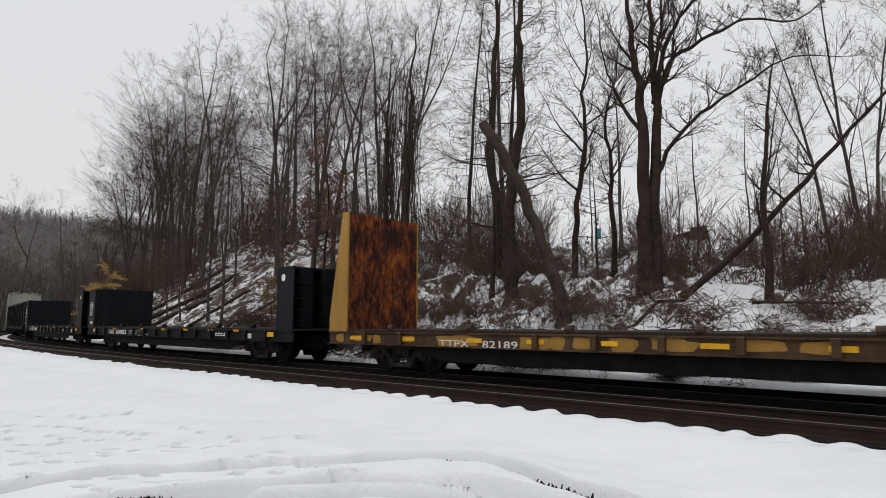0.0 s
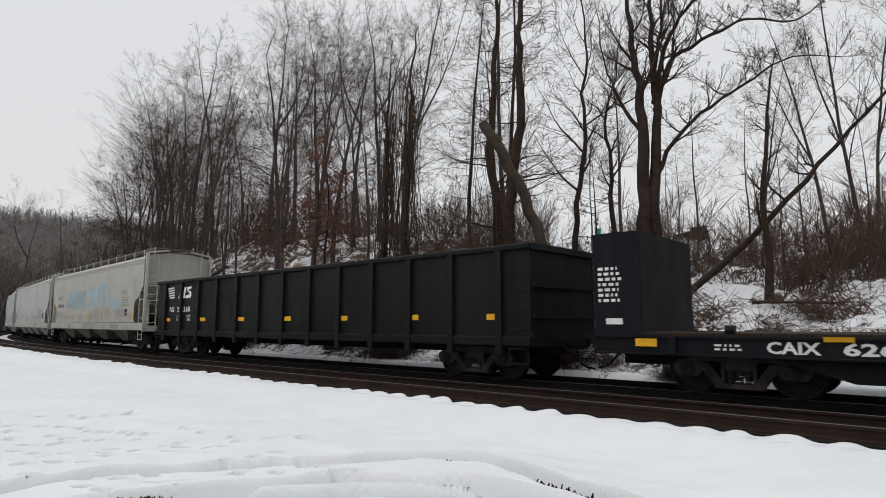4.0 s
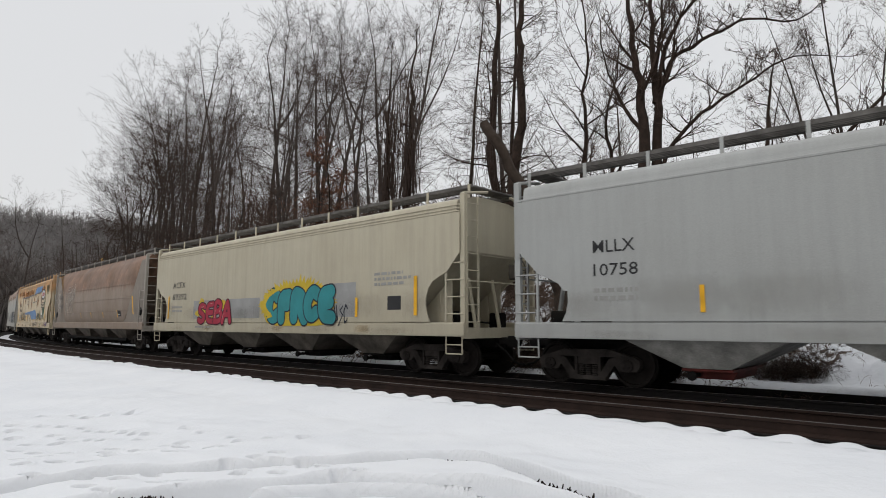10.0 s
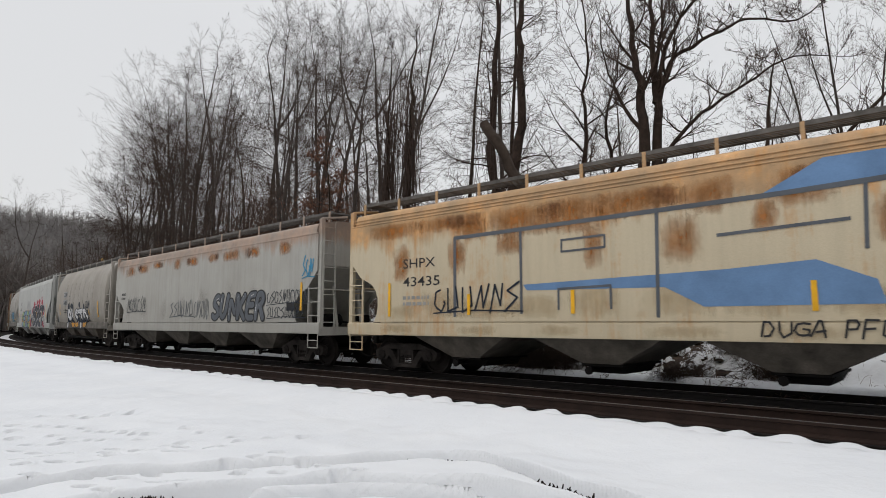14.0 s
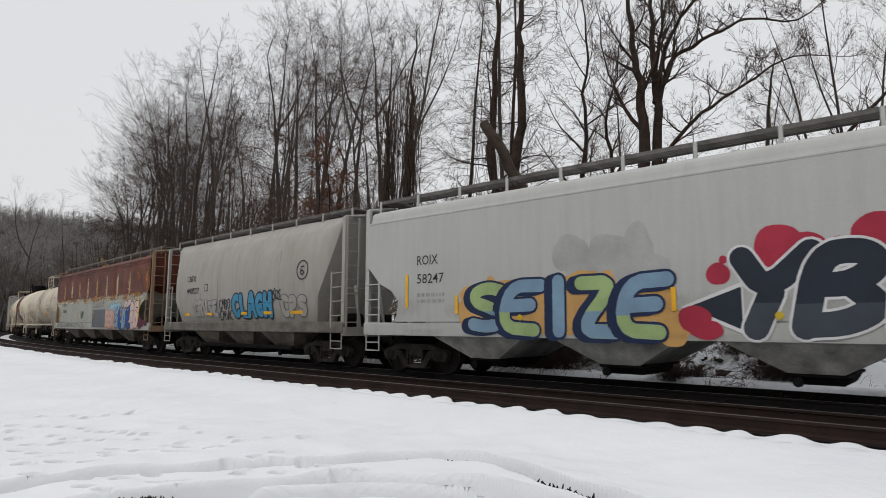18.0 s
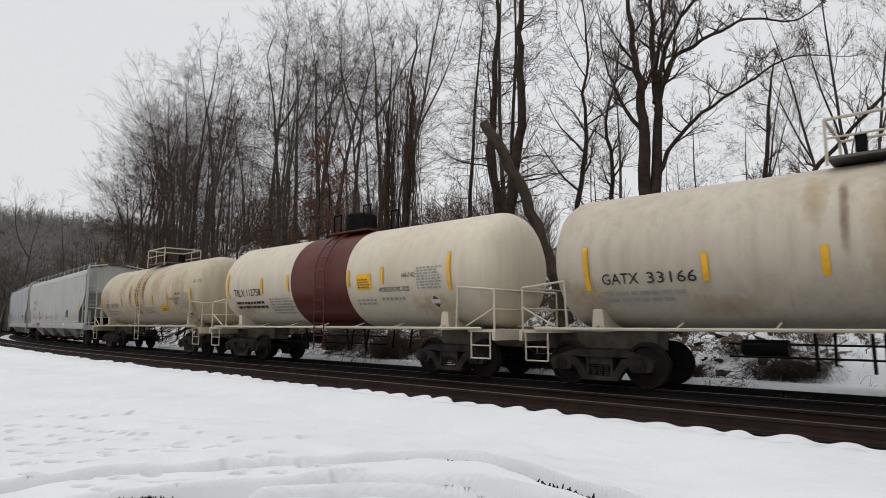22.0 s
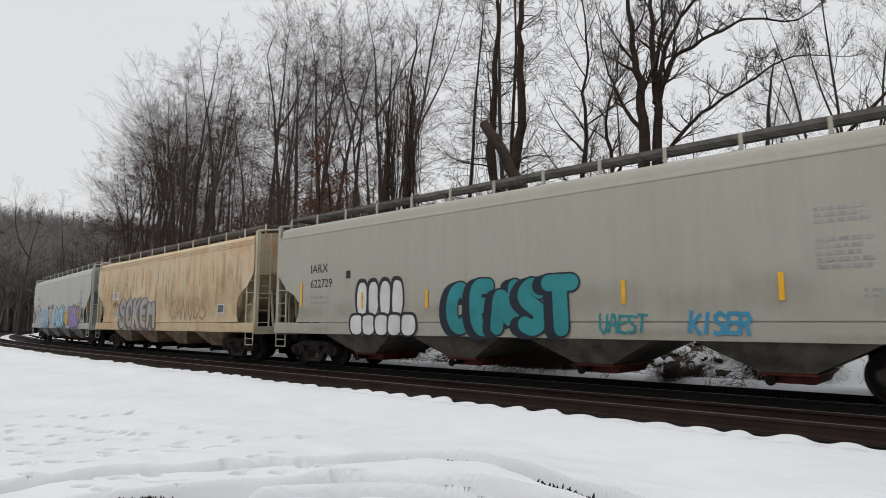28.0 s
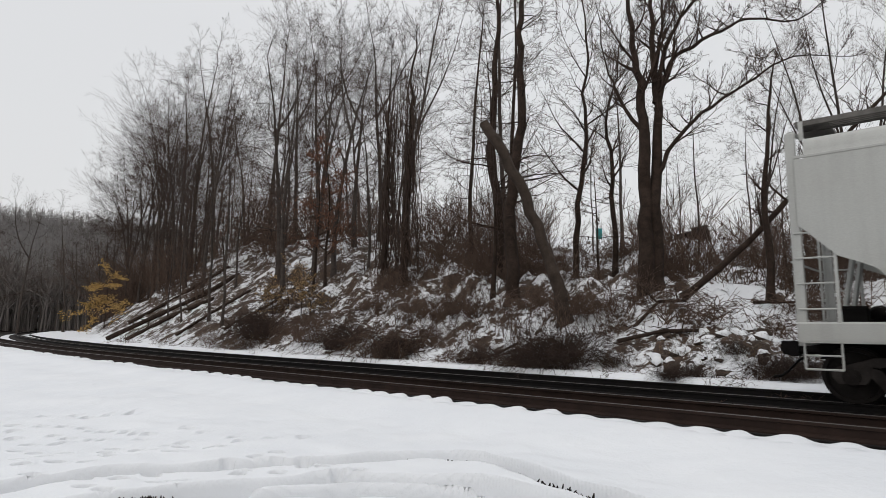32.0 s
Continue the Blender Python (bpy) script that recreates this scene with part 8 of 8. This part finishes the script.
k.word("EESCO", 2.9, 1.95, 4.6, 2.32, 0.12, (SKY,), DEEP, 0.02, seed=67, lift=0.003)
k.splash(7.4, 1.2, 8.4, 1.4, 6, MAROON, 67, 0.5, 0.004), k.scrawl("GRUBLOWABNAGEYEAZEL", -8.2, 1.10, -1.6, 1.33, INK, 0.03, 68), k.tag(-0.2, 2.15, 1.9, 2.45, INK, 70, 0.025, 7), k.tag(-2.6, 1.6, -2.1, 2.0, LEAFGREEN, 71, 0.05, 2)
k.stripe(7.26, 1.55, 2.5, 0.13), k.stripe(-2.85, 1.6, 2.0, 0.08), k.stripe(4.75, 1.65, 2.1, 0.09), k.stripe(-7.7, 1.5, 2.4, 0.09), k.stripe(-0.1, 1.6, 1.98, 0.08)
k.text("ACIX", -7.0, 2.35, 0.2, INK, 0.9), k.text("2681", -7.0, 1.95, 0.2, INK, 0.9)

# tank cars
for key, num, ux in (("g66", "33166", -5.52), ("g59", "33159", -5.95)):
    k = Skin(key)
    k.text("GATX", ux, 2.10, 0.22, INK, 0.78), k.text(num, ux + 0.95, 2.10, 0.22, INK, 0.95)
    k.bars(ux, 1.75, ux + 1.7, 2.02, 2, GREYINK, 72)
    for u, z0, z1 in ((-6.55 if key == "g59" else -5.9, 2.0, 2.9), (-3.5, 2.1, 2.62), (-1.6, 2.1, 2.6), (0.6, 2.15, 2.62), (2.3, 2.15, 2.62), (4.7, 1.85, 2.75)):
        k.stripe(u, z0, z1, 0.11)
    k.rect("placard", YELLOW, 1.45, 1.85, 2.25, 2.12, 0.006, 2, "yellow notice"), k.bars(1.5, 1.88, 2.2, 2.08, 3, INK, 73)
    k.bars(3.75, 1.95, 4.6, 2.62, 8, GREYINK, 74), k.bars(-0.4, 1.8, 0.6, 2.1, 3, GREYINK, 75)
    k.text("HYDROCHLORIC", 2.55, 2.30, 0.11, INK, 1.12), k.text("ACID", 3.0, 2.14, 0.11, INK, 0.4)
    k.text("FRA AIP", 3.2, 2.50, 0.11, INK, 0.52)
    k.text("GATX", 4.95, 2.95, 0.12, INK, 0.36), k.text(num, 5.4, 2.95, 0.12, INK, 0.42)
    k.lay("placard", CHALK, [[(4.3, 1.62), (4.46, 1.78), (4.3, 1.94), (4.14, 1.78)]], 0.008), k.lay("placard_base", INK, [[(4.3, 1.63), (4.42, 1.75), (4.18, 1.75)]], 0.012)
k = Skin("tilx")
k.text("TILX", -6.15, 2.27, 0.25, INK, 0.72), k.text("112758", -5.28, 2.27, 0.25, INK, 0.88)
k.bars(-6.1, 1.85, -4.1, 2.15, 2, INK, 76), k.bars(-3.9, 1.65, -2.4, 2.2, 6, GREYINK, 77)
k.text("HYDROCHLORIC ACID", 1.72, 2.18, 0.13, INK, 1.2), k.text("AAR-ST-402", 2.68, 2.54, 0.12, INK, 0.5)
k.rect("placard", YELLOW, 0.80, 2.28, 1.42, 2.72, 0.006, 4, "yellow notice"), k.bars(0.85, 2.32, 1.38, 2.68, 5, INK, 78)
k.bars(3.23, 2.22, 4.2, 2.82, 8, GREYINK, 79), k.bars(0.7, 1.85, 1.6, 2.05, 2, GREYINK, 80), k.bars(1.75, 1.95, 2.8, 2.1, 1, GREYINK, 81)
for u, z0, z1 in ((4.32, 2.15, 3.12), (1.85, 2.4, 2.88), (0.38, 2.38, 2.87), (-2.75, 2.36, 2.88), (-4.33, 2.33, 2.87), (-6.62, 2.2, 3.12)):
    k.stripe(u, z0, z1, 0.11)
k.lay("placard", INK, [[(3.75, 1.72), (3.92, 1.88), (3.75, 2.04), (3.58, 1.88)]], 0.008), k.rect("placard_plate", CHALK, 3.6, 1.83, 3.9, 1.94, 0.012)

k = marks("simx", "FINX", "10210", -7.65, wa=0.85, wb=0.9)
k.stripes((-5.55, -2.8, 0.0, 2.55, 5.15)), k.stripe(7.75, 1.73, 2.69, 0.13), k.stripe(-8.3, 1.6, 2.5, 0.09), k.rect("plate_mark", INK, -6.35, 2.72, -6.15, 2.95, 0.005), k.rect("plate_face", WHITISH, -6.32, 2.75, -6.18, 2.92, 0.008)
k.splash(-5.2, 1.85, -5.1, 2.2, 2, NAVY, 82, 0.25, 0.004), k.splash(-4.9, 1.68, -4.5, 1.72, 2, NAVY, 83, 0.3, 0.004), k.splash(-6.0, 1.2, -4.7, 1.3, 6, VIOLET, 84, 0.28, 0.005)
k.rect("white_plate", WHITE, 3.45, 1.34 - 0.15, 3.9, 1.30, 0.006), k.rect("white_plate", WHITE, -4.2, 1.18, -3.75, 1.30, 0.006), k.scrawl("SOVOC", 4.2, 1.72, 5.05, 2.1, INK, 0.05, 85), k.bars(-2.6, 1.70, -0.9, 1.78, 1, REDINK, 86), k.bars(-7.6, 1.72, -6.3, 1.95, 2, GREYINK, 87)
k.bars(6.2, 1.7, 7.2, 2.0, 3, GREYINK, 88), k.bars(-7.9, 1.12, -6.2, 1.26, 2, GREYINK, 89)

k = Skin("ggcx")
k.text("GGCX", -7.05, 2.08, 0.24, INK, 0.75), k.text("58", -6.15, 2.08, 0.24, INK, 0.35), k.bars(-5.75, 2.08, -5.2, 2.30, 1, INK, 90), k.bars(-7.05, 1.72, -5.4, 1.98, 2, GREYINK, 91)
k.rect("reflector", YELLOW, -7.95, 1.12, -7.0, 1.22, 0.006, label="yellow reflective strip"), k.rect("reflector", YELLOW, 7.2, 1.12, 8.1, 1.22, 0.006, label="yellow reflective strip"), k.rect("cover_patch", NAVY, -8.3, 1.15, -7.9, 1.32, 0.007)
k.rect("notice", INK, 5.3, 1.75, 5.75, 2.05, 0.006), k.rect("notice", CHALK, 4.75, 1.72, 5.0, 2.05, 0.006), k.tag(-6.6, 1.4, -5.9, 2.0, NAVY, 92, 0.07, 2), k.tag(-3.8, 1.5, -1.5, 2.1, PATCH, 93, 0.04, 5)
for u in (-5.2, -2.4, 0.2, 2.8, 5.0):
    k.rect("reflector", YELLOW, u, 1.12, u + 0.4, 1.18, 0.006, label="yellow reflective strip")

k = marks("iarx", "IARX", "622729", -7.6, z=2.86, high=0.26, gap=0.46, wa=0.85, wb=1.05)
for i_ in range(4):
    u_ = -5.2 + 0.48 * i_
    k.flat("graffiti_letter", INK, [k.blob(u_, 2.02, 0.56, 1.16, random.Random(i_), 2.6, 0.03)], 0.004 + 0.002 * i_, "sprayed graffiti letter"), k.flat("letter_fill", CHALK, [k.blob(u_ + 0.02, 1.98, 0.40, 1.0, random.Random(i_), 2.6, 0.03)], 0.005 + 0.002 * i_)
for i_ in range(5):
    u_ = -5.4 + 0.52 * i_
    k.flat("graffiti_letter", INK, [k.blob(u_, 1.30, 0.64, 0.66, random.Random(i_), 3.0, 0.03)], 0.013 + 0.001 * i_, "sprayed graffiti letter"), k.flat("letter_fill", CHALK, [k.blob(u_, 1.28, 0.50, 0.54, random.Random(i_), 3.0, 0.03)], 0.0135 + 0.001 * i_)
k.word("CENST", -2.0, 1.04, 1.5, 2.36, 0.36, (TEAL,), NAVY, 0.04, seed=95, cast=NAVY, lap=1.22)
k.scrawl("UAEST", 2.1, 1.14, 3.1, 1.48, TEAL, 0.05, 96), k.scrawl("KISER", 3.9, 1.14, 4.95, 1.5, BLUE, 0.07, 97), k.scrawl("NTAZ", 6.9, 1.30, 7.85, 1.72, INK, 0.05, 98)
k.stripes((-2.7, 2.62, 5.42), 1.7, 2.18), k.stripe(7.72, 1.72, 2.68, 0.12), k.stripe(-8.1, 1.85, 2.6, 0.09), k.stripe(-5.2, 1.75, 2.2, 0.07)
k.bars(6.0, 2.95, 6.8, 3.25, 3, GREYINK, 99), k.bars(6.0, 2.2, 6.85, 2.75, 5, GREYINK, 100), k.rect("plate_mark", INK, -5.9, 2.62, -5.7, 2.85, 0.004), k.bars(6.6, 1.72, 7.4, 1.9, 2, GREYINK, 101)

k = Skin("crix")
k.rect("number_patch", CHALK, -5.95, 2.50, -5.12, 2.86, 0.004), k.text("CRIX", -5.88, 2.56, 0.24, INK, 0.68), k.text("6074", -5.85, 2.12, 0.24, INK, 0.7)
k.word("SOKEM", -4.95, 1.08, -0.45, 2.5, 0.28, (SILVER,), SLATE, 0.055, low=(SILVERPALE,), seed=102, lean=0.05, cast=SLATE, lap=1.1)
k.lay("letter_arrow", SILVER, [[(-5.35, 1.95), (-4.85, 1.9), (-4.95, 1.45), (-5.15, 1.6)]], 0.004), k.scrawl("CANUDS", 1.2, 1.5, 4.7, 2.3, TANPALE, 0.08, 103, lift=0.004)
k.bars(-5.85, 1.7, -5.0, 1.95, 2, GREYINK, 104), k.rect("notice", CHALK, 5.62, 1.68, 6.15, 2.04, 0.006), k.rect("notice_block", SLATE, 5.66, 1.72, 6.11, 2.0, 0.009)

k = marks("eltx", "ELTX", "8140", -7.05, z=2.94, high=0.25, gap=0.50, wa=0.75, wb=0.72)
k.lay("sprayed_halo", SKY, [k.blob(-4.02, 1.62, 3.3, 1.22, random.Random(106), 4.5, 0.03)], 0.0018)
k.word("WANDA", -5.55, 1.05, -2.5, 2.15, 0.20, (SKYPALE,), SEABLUE, 0.04, seed=106, lean=0.08, lap=1.2, lift=0.007), k.word("NOOK", -0.75, 1.05, 2.2, 2.4, 0.32, (SKY,), SEABLUE, 0.05, seed=107, lap=1.25, glint=SKYPALE), k.splash(3.0, 1.5, 3.5, 1.9, 5, SUNNY, 108, 0.6, 0.002), k.splash(6.0, 1.5, 6.6, 2.4, 6, SUNNY, 109, 0.6, 0.002)
k.word("WEROS", 3.5, 1.04, 6.35, 2.38, 0.36, (LILAC,), NAVY, 0.045, seed=109, lap=1.28, glint=CHALK), k.flat("exclamation", SEABLUE, [k.blob(2.48, 2.12, 0.30, 0.52, random.Random(2)), k.blob(2.5, 1.52, 0.30, 0.26, random.Random(2))], 0.004), k.flat("exclamation_fill", SKY, [k.blob(2.48, 2.14, 0.19, 0.40, random.Random(2)), k.blob(2.5, 1.52, 0.19, 0.16, random.Random(2))], 0.008)
k.scrawl("YLA", 2.5, 1.24, 2.95, 1.40, INK, 0.03, 113, lift=0.02), k.scrawl("POLICIA?", 2.3, 1.04, 3.2, 1.2, INK, 0.03, 114, lift=0.02)
k.splash(6.2, 2.0, 6.7, 2.3, 3, LILAC, 110, 0.35, 0.006), k.tag(6.95, 1.5, 7.6, 2.2, INK, 111, 0.04, 4), k.tag(6.2, 1.36, 7.0, 1.52, INK, 112, 0.03, 4), k.scrawl("VANFAB", -3.0, 2.24, -2.15, 2.5, INK, 0.03, 113), k.scrawl("BDN", -5.95, 2.2, -5.5, 2.44, INK, 0.03, 114), k.scrawl("NOOK", -1.8, 2.26, -1.0, 2.58, INK, 0.032, 115), k.scrawl("BDN", -2.25, 1.26, -1.8, 1.46, INK, 0.03, 116)
k.stripe(8.32, 1.74, 2.72, 0.14), k.stripe(-7.5, 1.75, 2.5, 0.08), k.stripes((3.15, 5.6), 1.75, 2.25), k.stripes((-2.2,), 1.75, 2.1)
k.bars(6.5, 3.0, 7.2, 3.3, 3, GREYINK, 117), k.bars(6.5, 2.3, 7.2, 2.85, 5, GREYINK, 118), k.rect("plate_mark", INK, -5.85, 2.7, -5.65, 2.95, 0.004), k.rect("plate_face", WHITISH, -5.82, 2.73, -5.68, 2.92, 0.007)


# ---------------------------------------------------------------- rust, dirt and wash marks
ST_PALE = stain("pale_rust_run", (0.50, 0.30, 0.13))
ST_CREAM = stain("cream_wash_run", (0.52, 0.46, 0.36), 0.9)
ST_ORANGE = stain("orange_rust", (0.34, 0.135, 0.035))
ST_BROWN = stain("brown_rust", (0.15, 0.06, 0.025), 0.7)
ST_DIRT = stain("grey_road_dirt", (0.22, 0.195, 0.16), 0.2)
ST_WASH = stain("washed_out_paint", (0.40, 0.365, 0.325), 0.75)
ST_TAN = stain("tan_spill", (0.50, 0.37, 0.20), 0.5)
sg_ = random.Random(77)


def stains(key, mat, spots, lift=0.0022):
    k = Skin(key)
    for u, z0, z1, w in spots:
        k.rect("stain_mark", mat, u - w / 2 - k.off, z0, u + w / 2 - k.off, z1, lift, 10 if key in ("g66", "tilx", "g59", "nahx") else 1)
        lift += 0.00005


def row(u0, u1, n, z0, z1, w, top=True):
    """Spots spread along a car, all starting at one height."""
    out = []
    for i in range(n):
        u = u0 + (u1 - u0) * (i + 0.5) / n + sg_.gauss(0, 0.15)
        h = (z1 - z0) * sg_.uniform(0.5, 1.0)
        out.append((u, z1 - h if top else z0, z1 if top else z0 + h, w * sg_.uniform(0.6, 1.4)))
    return out


stains("rust", ST_CREAM, row(-8.2, 8.0, 12, 2.25, 2.75, 2.4))
stains("rust", ST_ORANGE, row(-8.2, 8.0, 9, 2.35, 2.85, 1.6), 0.0026)
stains("rust", ST_PALE, [(u, 2.35, 4.0, 0.5) for u in (-6.6, -4.9, -3.2, -1.4, 0.4, 2.2, 4.0, 5.9)], 0.0035)
stains("rust", ST_CREAM, [(u + 0.03, 2.6, 3.95, 0.26) for u in (-4.9, -1.4, 2.2, 4.0, 5.9)], 0.0045)
stains("rust", ST_ORANGE, [(8.3, 2.6, 4.0, 0.7), (7.2, 3.3, 4.0, 0.8)], 0.0042)
stains("shpx", ST_ORANGE, row(-8.3, 8.3, 12, 3.1, 4.08, 1.9))
stains("shpx", ST_BROWN, row(-6.5, 6.5, 5, 3.4, 4.06, 1.2), 0.0035)
stains("shpx", ST_TAN, row(-8.0, 8.0, 11, 1.36, 2.3, 2.0, False), 0.0022)
stains("shpx", ST_ORANGE, row(-8.0, 8.0, 9, 2.2, 3.5, 0.9), 0.0026)
stains("shpx", ST_TAN, row(-8.4, 8.4, 7, 1.02, 1.34, 2.4, False), 0.003)
stains("sanv", ST_ORANGE, row(-7.5, 7.5, 9, 3.4, 4.06, 1.3))
stains("sanv", ST_BROWN, row(-6.5, 5.5, 5, 3.5, 4.06, 0.6), 0.0035)
stains("sanv", ST_DIRT, row(-8.0, 8.0, 8, 1.36, 3.2, 0.9, False))
stains("crix", ST_CREAM, row(-7.8, 7.8, 15, 2.2, 4.06, 0.25))
stains("crix", ST_TAN, row(-7.8, 7.8, 13, 1.4, 3.6, 1.6, False), 0.0032)
stains("crix", ST_TAN, row(-7.6, 7.6, 26, 1.4, 3.9, 0.35), 0.0045)
stains("roix", ST_BROWN, [(4.6, 3.5, 3.8, 0.25), (5.0, 3.6, 4.0, 0.15)])
for key in ("acfx", "equx", "mllx", "ac69", "roix", "simx", "ggcx", "eltx", "iarx"):
    h = CARS[key][2] / 2 - 0.8
    stains(key, ST_DIRT, row(-h, h, 9, 1.36, 2.4, 2.2, False))
    stains(key, ST_DIRT, row(-h, h, 5, 1.0, 1.3, 2.0, False), 0.0030)
for key in ("acfx", "ac69"):
    stains(key, ST_TAN, [(u, 1.02, 1.3, 0.9) for u in (-4.0, 0.9, 5.2)], 0.0034)
stains("g66", ST_TAN, [(0.1, 1.6, 4.0, 1.1), (1.2, 2.6, 4.0, 0.7), (-1.0, 2.8, 4.0, 0.5), (4.9, 2.4, 3.8, 1.3), (-5.2, 1.45, 2.3, 1.5), (-2.5, 1.4, 1.9, 1.8)])
stains("g66", ST_BROWN, [(0.5, 1.5, 3.6, 0.35), (-0.6, 2.2, 3.9, 0.2)], 0.0035)
stains("tilx", ST_TAN, [(-4.5, 1.4, 2.2, 2.2), (4.8, 1.4, 2.2, 2.2)])
stains("g59", ST_TAN, [(-0.2, 1.5, 4.0, 2.0), (2.0, 2.0, 4.0, 1.5), (-2.3, 2.2, 4.0, 1.2), (4.5, 1.5, 3.8, 1.8), (-4.8, 1.5, 3.5, 1.6)])
stains("g59", ST_ORANGE, [(-0.3, 1.5, 3.9, 0.6), (0.5, 2.0, 4.0, 0.45), (-1.2, 1.8, 3.4, 0.4)], 0.0035)
stains("nahx", ST_WASH, [(-5.3, 1.6, 3.5, 0.5), (-4.6, 1.7, 3.8, 1.3), (-3.9, 1.6, 3.9, 1.1), (-3.4, 2.4, 3.9, 0.5), (-7.0, 1.7, 3.6, 1.3)])


# ---------------------------------------------------------------- the train runs
def motions():
    for car, mid, length in CARS.values():
        walk(car, [(t, line_pose(mid + SPEED * t)) for t in np.arange(0, 32.01, 0.5).tolist()])
    # wheels turn while they pass close by
    turn = SPEED / 0.457
    for wheel, car, along, dx in WHEELSETS:
        mid = next(m for c, m, _ in CARS.values() if c is car) + along
        f0, f1 = (max(0, min(959, math.ceil((q - mid) / SPEED * FPS))) for q in (-24.0, 2.5))
        rows = [(k / FPS, pose(dx, 0, 0.457, 0, math.degrees(turn * (k - f0) / FPS) % 360, 0)) for k in range(f0, f1 + 1)]
        if f1 - f0 < 2:
            rows = [(0, pose(dx, 0, 0.457)), (32, pose(dx, 0, 0.457))]
        else:
            if f0 > 0:
                rows.insert(0, (0, rows[0][1]))
            rows.append((32, rows[-1][1]))
        walk(wheel, rows)


motions()
